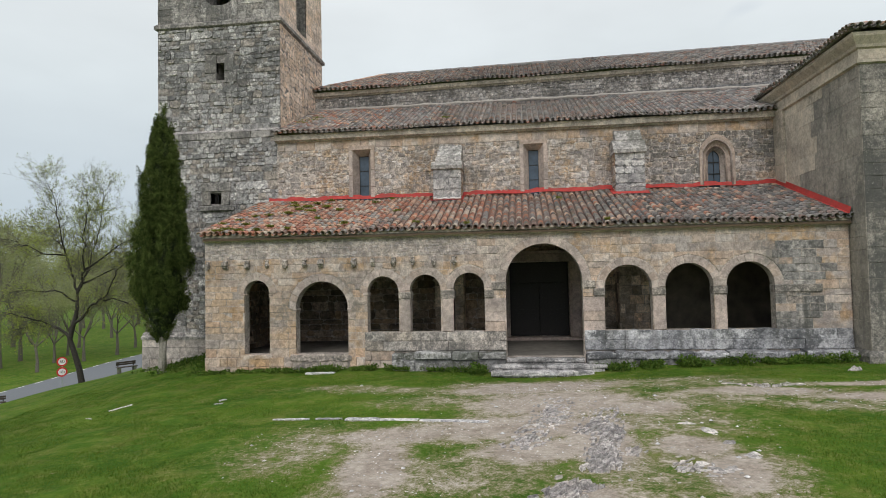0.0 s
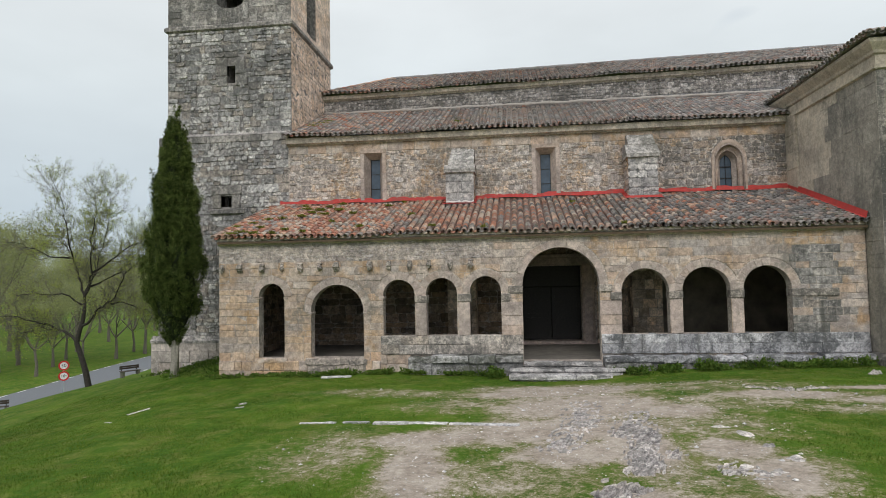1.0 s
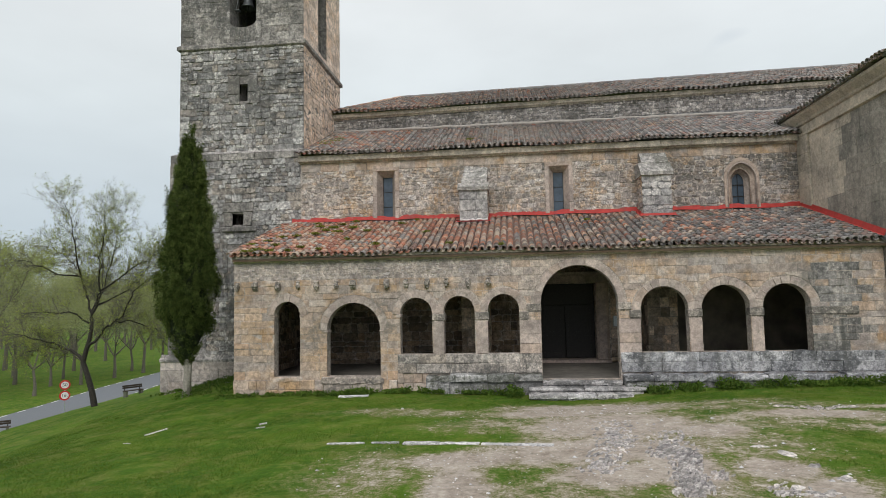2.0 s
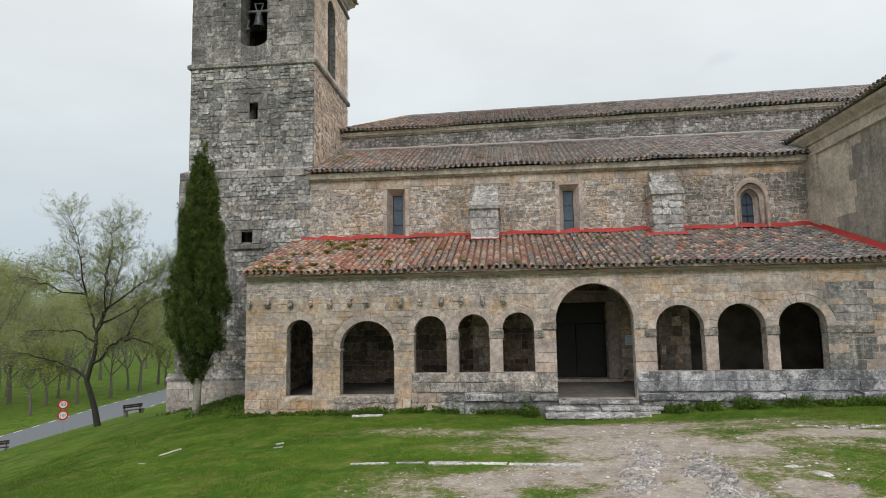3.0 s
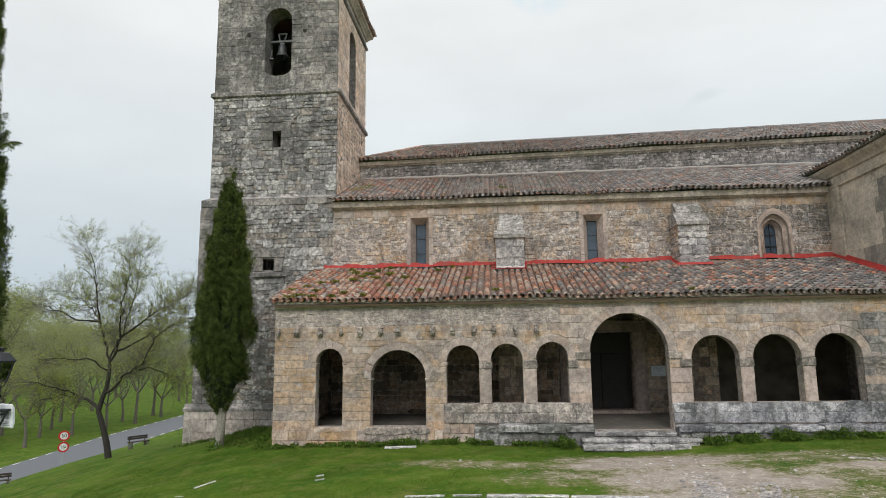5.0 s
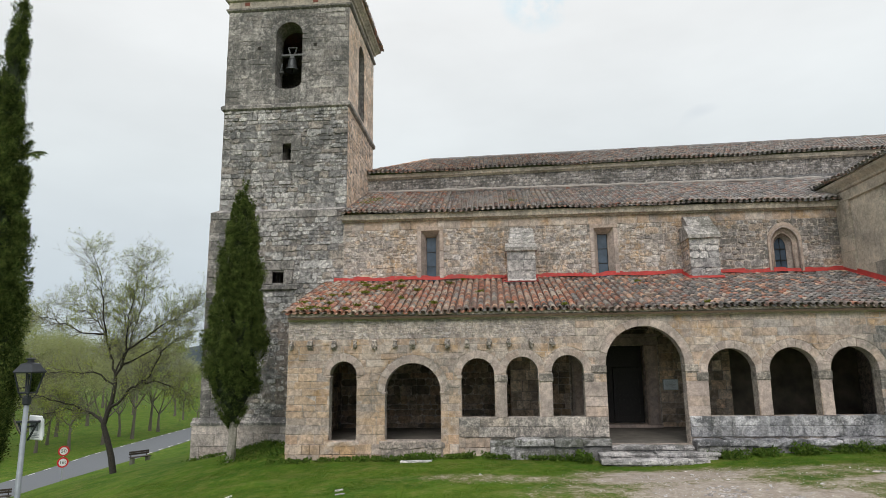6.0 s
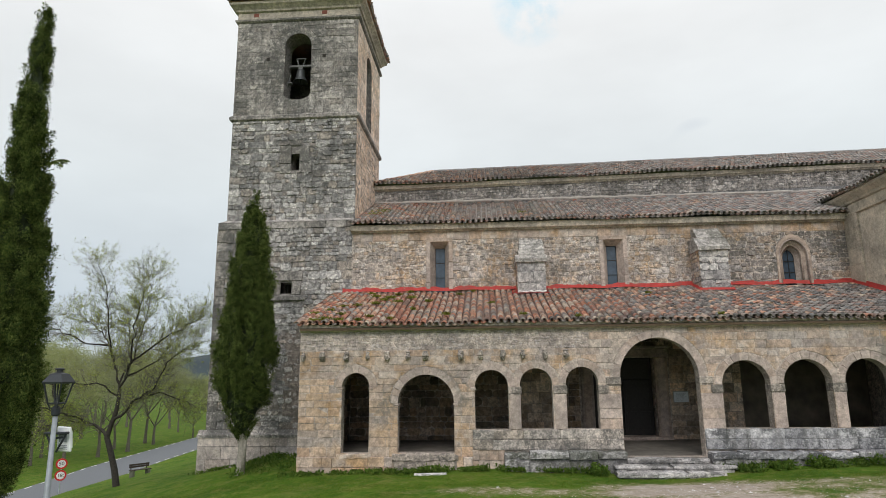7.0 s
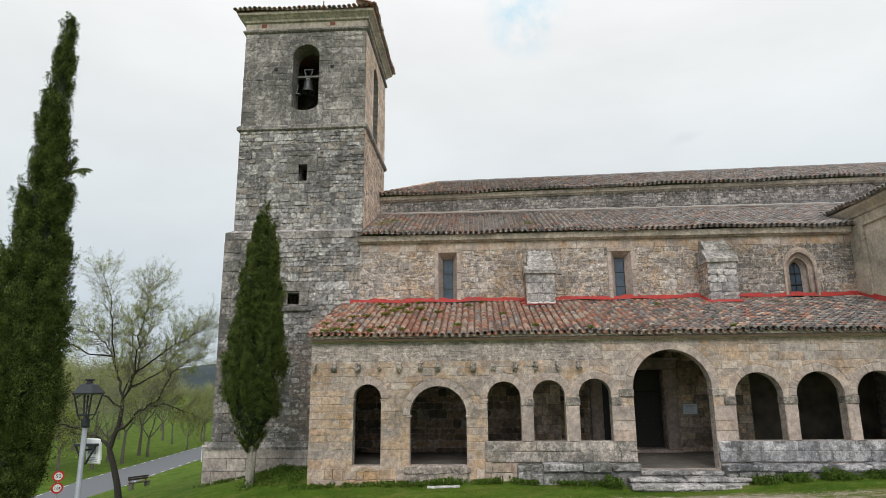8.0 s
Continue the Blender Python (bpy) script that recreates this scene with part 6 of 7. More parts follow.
loose = [b for b in rubble(S_LO, -13.9, LX1, 1.25, 5.9, [], rg, (0.16, 0.38), (0.2, 0.6), gap=0.07, proud=(0.004, 0.022), bev=0.02, rough=0.05) if patched(b)]
lay(lower, [b for b in lo if not patched(b)], GREYRUB, "rubble_stone", (-13, 25, 7), 240)
bedding = [block(S_LO, [(-13.3, 5.3), (-13.3, 1.26), (LX1 - 0.01, 1.26), (LX1 - 0.01, 5.3)], 0.004, 0.003, rg)]
part("mortar_bed", Geo().add(*bedding[0]), BROWNMORTAR, tower, "brown mortar bed of the lower tower wall")
lay(lower, loose, BROWNRUB, "rubble_stone", (-12, 25, 4), 60)
quo, z, k = [], 1.25, 0
while z < 9.3:
    h = rg.uniform(0.3, 0.42)
    quo.append(block(S_LO, [(LX0, z + h - 0.008), (LX0, z + 0.008), (LX0 + (0.7 if k % 2 else 0.42), z + 0.008), (LX0 + (0.7 if k % 2 else 0.42), z + h - 0.008)], 0.06, 0.012, rg))
    z, k = z + h, k + 1
lay(lower, quo, BELFRY, "quoin")
so = courses(S_LO, LX0, LX1, 9.45, 9.74, [], rg, (0.28, 0.3), (0.5, 0.9), proud=(0.04, 0.05))
lay(lower, so, BELFRY, "stone")
part("set_off", Geo().add([(LX0, LY0 - 0.05, 9.74), (LX1, LY0 - 0.05, 9.74), (TX1, TY0, 9.92), (TX0, TY0, 9.92), (LX0, 31.1, 9.74), (TX0, 31.1, 9.92)], [(0, 1, 2, 3), (0, 3, 5, 4)]), BELFRY, tower, "sloping set-off ledge")
g = Geo()
g.add(*box(-13.95, -13.57, 25.06, 25.5, 6.62, 7.2, 0.02)).add(*box(-13.1, -12.72, 25.06, 25.5, 6.62, 7.2, 0.02)).add(*box(-14.0, -12.65, 25.05, 25.5, 7.205, 7.6, 0.025)).add(*box(-14.05, -12.5, 25.0, 25.5, 6.38, 6.6, 0.03))
part("window_surround", g, BELFRY, tower, "heavy stone lintel, jambs and sill of a small window")
part("window_shade_sheet", Geo().add(*box(-13.6, -13.05, 25.75, 25.8, 6.6, 7.2)), VOID, tower)
part("window_bar", Geo().add(*tube([(-13.33, 25.3, 6.6), (-13.33, 25.3, 7.2)], 0.014, 6)), IRON, tower)
pl = part("plinth", Geo().add(*box(LX0 - 0.22, LX1, LY0 - 0.22, 31.3, -1.5, 1.0)), GREYMORTAR, tower, "pale ashlar plinth of the tower")
lay(pl, courses(facing_south(LY0 - 0.22), LX0 - 0.22, LX1, -1.2, 1.0, [], rg, (0.36, 0.5), (0.5, 1.2), gap=0.014, proud=(0.01, 0.03)), BAND, "stone")
part("plinth_moulding", Geo().add(*run_sweep(S_LO, LX0 - 0.25, LX1, [(0.0, 0.98), (0.27, 0.98), (0.28, 1.08), (0.16, 1.14), (0.12, 1.24), (0.0, 1.27)])), BELFRY, tower)
# bell and its headstock
bell = thing("bell", (-13.38, 26.15, 16.6), "grey bronze bell hung from an iron headstock in the tower opening", "bell")
bx, by, bz = -13.38, 26.15, 16.62
part("bell_body", Geo().add(*lathe([(0.0, bz + 0.62), (0.10, bz + 0.62), (0.17, bz + 0.56), (0.19, bz + 0.40), (0.215, bz + 0.22), (0.27, bz + 0.08), (0.335, bz + 0.0), (0.31, bz - 0.01), (0.2, bz + 0.2), (0.0, bz + 0.5)], bx, by, 22)), BRONZE, bell, smooth=True)
part("clapper", Geo().add(*tube([(bx, by, bz + 0.4), (bx + 0.01, by, bz - 0.1)], [0.02, 0.04], 8)), IRON, bell)
part("headstock", Geo().add(*box(bx - 0.62, bx + 0.62, by - 0.08, by + 0.08, bz + 0.70, bz + 0.82, 0.02)).add(*box(bx - 0.1, bx + 0.1, by - 0.06, by + 0.06, bz + 0.6, bz + 0.7)), YOKE, bell, "pale metal headstock beam")
yk = Geo()
for s in (-1, 1):
    yk.add(*tube([(bx + s * 0.10, by, bz + 0.8), (bx + s * 0.2, by, bz + 1.15)], 0.035, 6))
    yk.add(*tube([(bx + s * 0.45, by, bz + 0.74), (bx + s * 0.62, by, bz + 0.55)], 0.03, 6))
yk.add(*tube([(bx - 0.22, by, bz + 1.15), (bx + 0.22, by, bz + 1.15)], 0.035, 6))
part("yoke", yk, YOKE, bell)
part("bell_hammer", Geo().add(*tube([(bx - 0.42, by - 0.15, bz + 0.3), (bx - 0.48, by - 0.2, bz - 0.1)], 0.03, 6)).add(*box(bx - 0.62, bx - 0.3, by - 0.3, by - 0.1, bz - 0.2, bz - 0.14, 0.01)), YOKE, bell)


# ---- plants and loose things ----
def leaf_quads(g, at, direction, length, width, rng):
    """A small folded leaf or spray."""
    d = Vector(direction).normalized()
    s = d.cross(Vector((rng.uniform(-1, 1), rng.uniform(-1, 1), rng.uniform(-1, 1)))).normalized()
    a, m, t = Vector(at), Vector(at) + d * length * 0.55, Vector(at) + d * length
    k = len(g.v)
    g.v += [tuple(a), tuple(m + s * width), tuple(t), tuple(m - s * width)]
    g.f += [(k, k + 1, k + 2), (k, k + 2, k + 3)]


def leaf_cloud(g, at, way, length, width, rg):
    """Many small leaves at once; at and way are rows of x, y, z."""
    way = way / np.linalg.norm(way, axis=1, keepdims=True)
    side = np.cross(way, rg.normal(size=way.shape))
    side /= np.linalg.norm(side, axis=1, keepdims=True)
    m = at + way * (length * 0.5)[:, None]
    quad = np.stack([at, m + side * width[:, None], at + way * length[:, None], m - side * width[:, None]], 1)
    k = len(g.v)
    g.v += quad.reshape(-1, 3).tolist()
    g.f += [(k + 4 * i, k + 4 * i + 1, k + 4 * i + 2, k + 4 * i + 3) for i in range(len(at))]


def cypress(base, height, shape, seed, plumes, lean=(0, 0), label="", fine=1.0):
    """shape: rows of height and crown radius. The crown is made of upright plumes of scale leaves over a near-black
    core that paints its inner shade.
    """
    crown0 = shape[0][0]
    rng, rg = random.Random(seed), np.random.default_rng(seed)
    b = Vector(base)
    t = thing("cypress", base, label, "tree")
    hs, rs = [p[0] for p in shape], [p[1] for p in shape]

    def axis_at(h):
        return b + Vector((lean[0] * h / height, lean[1] * h / height, h))

    def rad(h, w):
        lump = 1 + 0.16 * noise.noise((math.cos(w) * 1.1 + seed, math.sin(w) * 1.1, h * 0.75)) + 0.24 * noise.noise((math.cos(w) * 2.4, math.sin(w) * 2.4 + seed, h * 1.9))
        return float(np.interp(h, hs, rs)) * lump

    part("trunk", Geo().add(*tube([tuple(axis_at(h) + Vector((0.04 * math.sin(h * 2.1), 0.03 * math.cos(h * 1.7), 0))) for h in (-0.25, 0.2, 0.8, 1.4, 2.0, 3.0, height * 0.6)], [0.19, 0.15, 0.125, 0.11, 0.1, 0.09, 0.03], 10)).add(*tube([tuple(axis_at(0.1) + Vector((0.12, -0.05, 0))), tuple(axis_at(1.0) + Vector((0.14, -0.02, 0))), tuple(axis_at(2.2) + Vector((0.2, 0.05, 0)))], [0.08, 0.06, 0.04], 8)), PALEBARK, t, smooth=True)
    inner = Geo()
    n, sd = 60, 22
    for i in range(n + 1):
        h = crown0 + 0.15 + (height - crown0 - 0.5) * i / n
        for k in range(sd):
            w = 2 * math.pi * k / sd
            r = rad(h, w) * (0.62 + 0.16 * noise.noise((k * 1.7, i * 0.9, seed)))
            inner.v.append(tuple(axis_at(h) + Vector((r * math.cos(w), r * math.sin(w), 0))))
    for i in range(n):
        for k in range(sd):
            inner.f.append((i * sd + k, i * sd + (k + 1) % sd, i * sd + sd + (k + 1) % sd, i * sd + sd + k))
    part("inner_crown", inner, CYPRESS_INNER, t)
    g = Geo()
    grid = np.linspace(crown0, height - 0.12, 200)
    weight = np.interp(grid, hs, rs) + 0.10
    heights = rg.choice(grid, plumes // 6, p=weight / weight.sum())
    tufts = []
    for h in heights:
        w, bulge = rng.uniform(0, 2 * math.pi), rng.uniform(-0.13, 0.13)
        wide = 0.20 / max(0.12, float(np.interp(h, hs, rs)))
        tufts += [(float(h) + rng.gauss(0, 0.15), w + rng.gauss(0, wide * 0.6), bulge) for _ in range(6)]
    for h, w, bulge in tufts:
        h = min(max(h, crown0), height - 0.12)
        o = Vector((math.cos(w), math.sin(w), 0))
        R = rad(h, w)
        small = 0.55 + 0.45 * min(1.0, R / 0.5)
        ln = rng.uniform(0.28, 0.66) * small
        depth = rng.choice((0.80, 0.90, 0.98, 1.0)) + bulge * min(1.0, R / 0.35)
        foot = axis_at(h) + o * max(0.02, R * depth - 0.06 * small)
        tip = o * rng.uniform(0.02, 0.30) + Vector((rng.uniform(-0.12, 0.12), rng.uniform(-0.12, 0.12), 1))
        if h < crown0 + 0.5:
            tip = o * 0.6 + Vector((0, 0, 0.6))
        count = int(165 * fine * small)
        e = rg.random(count) ** 0.85
        fat = (0.085 * small) * np.sin(np.pi * np.clip(0.12 + 0.88 * e, 0, 1)) ** 0.7 + 0.008
        cross = rg.normal(size=(count, 3)) * 0.55
        at = np.array(foot) + np.outer(e * ln, np.array(tip)) + cross * fat[:, None]
        way = np.array(tip) * 0.8 + cross * 0.9 + rg.normal(size=(count, 3)) * 0.25
        leaf_cloud(g, at, way, rg.uniform(0.028, 0.062, count) / fine ** 0.4, rg.uniform(0.008, 0.015, count) / fine ** 0.4, rg)
    tagged(part("crown", g, CYPRESS, t, "dense dark green scale foliage"), kind="stuff")
    return t, axis_at


def grow(g, tips, start, direction, length, radius, depth, rng, spread=0.75, up=0.18, sides=6, kinks=4, ratio=(0.62, 0.82)):
    """Limbs that fork and taper."""
    radius = max(radius, 0.0036)
    p, d = Vector(start), Vector(direction).normalized()
    pts, rads = [tuple(p)], [radius]
    for i in range(kinks):
        d = (d + Vector((rng.uniform(-1, 1), rng.uniform(-1, 1), rng.uniform(-0.7, 1))) * 0.17 + Vector((0, 0, up * 0.25))).normalized()
        p = p + d * (length / kinks)
        pts.append(tuple(p))
        rads.append(radius * (1 - 0.45 * (i + 1) / kinks))
    g.add(*tube(pts, rads, sides, False))
    if depth <= 1:
        for q in pts[1:]:
            tips.append((Vector(q), d.copy()))
    if depth == 0:
        return
    for k in range(rng.choice((2, 3, 3))):
        s = rng.randint(max(1, kinks - 2), kinks)
        side = d.cross(Vector((rng.uniform(-1, 1), rng.uniform(-1, 1), rng.uniform(-1, 1)))).normalized()
        nd = (d + side * rng.uniform(spread * 0.6, spread * 1.2) + Vector((0, 0, up))).normalized()
        grow(g, tips, pts[s], nd, length * rng.uniform(*ratio), rads[s] * rng.uniform(0.5, 0.72), depth - 1, rng, spread, up, max(3, sides - 1), kinks, ratio)


def broadleaf(base, seed, trunk, limbs, leaf, leaves, label, depth=4, spread=0.75, leaf_size=(0.06, 0.12), group="", scatter=0.25, up=0.18, twig=(0.62, 0.82), bark=None):
    """trunk: rows of (dx, dy, dz, radius); limbs: (row, direction, length, radius)."""
    rng = random.Random(seed)
    b = Vector(base)
    t = thing("tree", base, label, "tree", group)
    g, tips = Geo(), []
    g.add(*tube([tuple(b + Vector(r[:3])) for r in trunk], [r[3] for r in trunk], 10, False))
    for row, d, ln, rad in limbs:
        grow(g, tips, b + Vector(trunk[row][:3]), d, ln, rad, depth, rng, spread, up, ratio=twig)
    part("trunk", g, bark or BARK, t, "slim grey trunk with forking limbs", smooth=True)
    lg = Geo()
    for _ in range(leaves):
        q, d = rng.choice(tips)
        at = q + Vector((rng.gauss(0, scatter), rng.gauss(0, scatter), rng.gauss(0, scatter * 0.8)))
        leaf_quads(lg, at, (rng.uniform(-1, 1), rng.uniform(-1, 1), rng.uniform(-0.6, 1)), rng.uniform(*leaf_size), rng.uniform(*leaf_size) * 0.33, rng)
    tagged(part("crown", lg, leaf, t, "sparse yellow-green spring leaves"), kind="stuff")
    return t


cypress((-13.3, 20.95, gz(-13.3, 20.95)), 9.45, [(1.1, 0.12), (1.6, 0.42), (2.2, 0.80), (2.8, 0.97), (4.2, 0.90), (5.2, 0.78), (6.4, 0.62), (7.6, 0.45), (8.7, 0.25), (9.4, 0.05)], 3, 1450, (0.12, 0.0), "slim dark green cypress on a pale trunk beside the porch corner")
tall, ax2 = cypress((-14.2, 11.15, gz(-14.2, 11.15)), 11.2, [(1.25, 0.15), (2.05, 0.50), (3.35, 0.67), (4.65, 0.61), (6.15, 0.46), (7.85, 0.32), (9.7, 0.18), (10.85, 0.10), (11.2, 0.03)], 8, 1500, (0.1, 0.0), "tall pointed cypress with a drooping side spray", 1.4)
rngs = random.Random(4)
sp = Geo()
for i in range(240):
    f = rngs.random()
    fan = rngs.uniform(-1, 1)
    leaf_quads(sp, ax2(7.85) + Vector((0.31 + 0.46 * f, 0.12 * fan * f, 0.16 * math.sin(f * 2.2) + (fan * 0.12 - 0.06) * f)), (0.8, fan * 0.4, 0.45 - 1.2 * f + fan * 0.3), rngs.uniform(0.06, 0.13), rngs.uniform(0.008, 0.016), rngs)
tagged(part("side_spray", sp, CYPRESS, tall, "drooping side spray"), kind="stuff")

# the half-bare tree on the slope: a leaning trunk, a long low limb, an arching limb and upright leaders
def leaning_tree(base, seed, label):
    rng, rg = random.Random(seed), np.random.default_rng(seed)
    b = Vector(base)
    t = thing("tree", base, label, "tree")
    limbs = [([(0.06, 0, -0.3), (0.03, 0, 0.0), (-0.11, 0, 0.66), (-0.35, 0, 1.39), (-0.58, 0, 2.0), (-0.46, 0, 2.49), (-0.27, 0, 3.08), (-0.2, 0, 3.65), (-0.2, 0, 4.09)], 0.185, 0.085),
             ([(-0.57, 0, 1.95), (-1.0, 0.1, 2.39), (-1.6, 0.25, 2.58), (-2.3, 0.4, 2.65), (-3.0, 0.5, 2.75), (-3.6, 0.6, 2.5), (-4.3, 0.7, 2.3)], 0.095, 0.016),
             ([(-1.5, 0.2, 2.56), (-2.2, -0.3, 3.0), (-3.0, -0.6, 3.3), (-3.9, -0.8, 3.35)], 0.06, 0.014),
             ([(-0.36, 0, 2.72), (0.13, -0.1, 3.07), (0.63, -0.2, 3.51), (1.15, -0.3, 3.83), (1.53, -0.35, 4.08), (1.88, -0.4, 4.78), (2.24, -0.4, 5.36), (2.9, -0.5, 5.74), (3.5, -0.5, 6.06)], 0.078, 0.011),
             ([(1.21, -0.3, 3.86), (1.88, -0.1, 3.88), (2.5, 0.1, 3.6), (2.95, 0.2, 3.37)], 0.05, 0.014),
             ([(-0.2, 0, 4.03), (-0.51, 0.2, 4.8), (-0.84, 0.35, 5.46), (-1.17, 0.5, 5.99), (-1.72, 0.7, 6.59), (-2.33, 0.8, 7.07), (-3.08, 0.9, 7.49)], 0.066, 0.010),
             ([(-0.8, 0.3, 5.33), (-0.81, -0.3, 6.51), (-0.72, -0.6, 7.45), (-0.74, -0.8, 8.53), (-1.15, -0.9, 9.5)], 0.045, 0.009),
             ([(-0.2, 0, 4.03), (0.13, -0.2, 4.6), (0.41, -0.4, 5.25), (0.54, -0.6, 6.1), (0.74, -0.8, 7.02), (1.08, -1.0, 7.95), (1.14, -1.1, 8.8)], 0.066, 0.010),
             ([(0.41, -0.4, 5.25), (0.98, 0.2, 5.83), (1.61, 0.6, 6.48), (2.27, 0.9, 6.86), (2.9, 1.0, 7.35)], 0.055, 0.012),
             ([(0.05, -0.1, 4.48), (0.02, 0.5, 5.45), (0.09, 0.9, 6.5), (0.11, 1.3, 7.83), (0.05, 1.5, 9.2)], 0.048, 0.009),
             ([(-1.17, 0.5, 5.99), (-1.95, -0.1, 6.13), (-2.69, -0.5, 6.54), (-3.4, -0.8, 6.75)], 0.045, 0.011),
             ([(-0.22, 0, 3.75), (-0.94, -0.6, 4.29), (-1.77, -1.1, 4.43), (-2.5, -1.4, 4.3)], 0.05, 0.012),
             ([(0.1, -0.2, 4.6), (0.9, 1.0, 5.3), (1.3, 1.8, 6.3), (1.5, 2.3, 7.4)], 0.05, 0.012),
             ([(-0.3, 0.1, 4.3), (-0.6, 1.3, 5.3), (-1.2, 2.1, 6.5), (-1.5, 2.5, 7.6)], 0.05, 0.012)]
    g, tw, tips = Geo(), Geo(), []
    for n, (pts, r0, r1) in enumerate(limbs):
        path = []
        for i in range(len(pts) - 1):
            a, c = Vector(pts[i]), Vector(pts[i + 1])
            for k in range(3):
                w = Vector((rng.gauss(0, 1), rng.gauss(0, 1), rng.gauss(0, 1))) * (0.0 if n == 0 or (i == 0 and k == 0) else 0.04)
                path.append(b + a + (c - a) * (k / 3) + w)
        path.append(b + Vector(pts[-1]))
        m = len(path) - 1
        rad = [0.88 * (r0 + (r1 - r0) * (i / m) ** 0.8) for i in range(m + 1)]
        g.add(*tube([tuple(p) for p in path], rad, 9, False))
        if n == 0:
            continue
        for i in range(3, m + 1):
            d = (path[i] - path[i - 1]).normalized()
            for _ in range(6 if i < m else 9):
                side = d.cross(Vector((rng.uniform(-1, 1), rng.uniform(-1, 1), rng.uniform(-1, 1)))).normalized()
                nd = (d * 0.7 + side * rng.uniform(0.6, 1.3) + Vector((0, 0, 0.10))).normalized()
                grow(tw, tips, path[i], nd, rng.uniform(0.4, 0.8) * (0.75 + 0.25 * i / m), min(rad[i] * 0.55, 0.011), 3, rng, 0.7, 0.05, 4, 3, (0.55, 0.8))
    part("trunk", g, BARK, t, "dark bark trunk with bare forking limbs", smooth=True)
    tagged(part("twig_rest", tw, TWIG, t, "fine grey-brown bare twigs"), kind="stuff")
    picks = [q for q, _ in (rng.choice(tips) for _ in range(56000)) if noise.noise((q.x * 0.7, q.y * 0.7, q.z * 0.7)) > rng.uniform(-0.5, 0.45)]
    at = np.array(picks) + rg.normal(size=(len(picks), 3)) * 0.06
    lg = Geo()
    leaf_cloud(lg, at, rg.normal(size=at.shape) + np.array((0, 0, 0.3)), rg.uniform(0.04, 0.085, len(at)), rg.uniform(0.011, 0.022, len(at)), rg)
    tagged(part("crown", lg, SPRING, t, "sparse yellow-green spring leaves"), kind="stuff")


leaning_tree((-21.1, 27.1, gz(-21.1, 27.1)), 21, "leaning half-bare tree with sparse yellow-green spring leaves")

# trees over the road: three kinds, set out several times
protos = []
for k in range(3):
    h = (2.3, 1.9, 2.7)[k]
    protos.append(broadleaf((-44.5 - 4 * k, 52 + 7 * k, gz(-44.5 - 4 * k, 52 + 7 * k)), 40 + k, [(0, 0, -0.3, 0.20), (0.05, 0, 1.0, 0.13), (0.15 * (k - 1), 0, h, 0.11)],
                           [(2, (0.7, 0.2, 0.7), 2.5, 0.075), (2, (-0.7, 0.3, 0.8), 2.6, 0.075), (2, (0.1, -0.8, 0.8), 2.3, 0.07), (2, (-0.1, 0.5, 1), 2.7, 0.075)], (FARLEAF, GREYLEAF, FARLEAF)[k], (6000, 5500, 7500)[k], "young roadside tree across the road, its spring leaf colour paled for haze", 4, 0.72, (0.07, 0.17), "trees across the road", 0.42, bark=FARBARK))
spots = [(-45.4, 59.3), (-45.2, 64.3), (-44.6, 68.7), (-48.2, 72.1), (-45.7, 76.2), (-47.9, 78.2), (-44.5, 84), (-55, 62), (-58, 75), (-61, 55), (-66, 66), (-52, 95), (-58, 104), (-64, 90), (-72, 80), (-70, 112), (-80, 98), (-50, 118), (-60, 130), (-74, 135),
         (-90, 118), (-86, 76), (-54, 47), (-63, 44), (-76, 58), (-48, 104), (-46, 96), (-68, 150), (-52, 145), (-95, 95), (-44, 128), (-49, 136), (-40, 118), (-43, 150), (-56, 160), (-35, 140), (-38, 165), (-57, 52), (-52, 56), (-68, 48), (-75, 45), (-84, 52), (-62, 70), (-73, 66), (-92, 62), (-101, 78), (-110, 100), (-47.5, 96), (-49.5, 99.5)]
rt = random.Random(77)
for k in range(16):
    far_y = 105 + 4.5 * k
    spots.append((-5.4 - far_y * rt.uniform(0.56, 1.05), far_y))
for i, (x, y) in enumerate(spots):
    src = protos[i % 3]
    s = rt.uniform(0.9, 1.3) * (1.4 if y > 90 else 1.2 if y > 60 else 1.1)
    if -(x + 5.4) / y > 0.82:
        s *= 1.25
    if 46 <= i < 48:
        s = 1.0
    elif i < 6:
        s = 1.05 + 0.1 * (i % 3)
    elif y > 70 and 0.37 < -(x + 5.4) / y < 0.50:
        s *= 0.5
    elif y > 70 and 0.50 <= -(x + 5.4) / y < 0.57:
        s *= 0.78
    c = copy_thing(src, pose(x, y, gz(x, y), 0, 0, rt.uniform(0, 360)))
    c.scale = (s, s, s * rt.uniform(0.95, 1.1))

# road signs on one post
sx, sy = -32.4, 40.0
sg = gz(sx, sy)
sign = thing("road_sign", (sx, sy, sg), "two round red-bordered limit signs on one grey post", "road sign")
part("post", Geo().add(*tube([(sx, sy, sg - 0.2), (sx, sy, -1.75)], 0.03, 8)), GALV, sign)
toward = math.atan2(sy - 0, sx + 3.0)


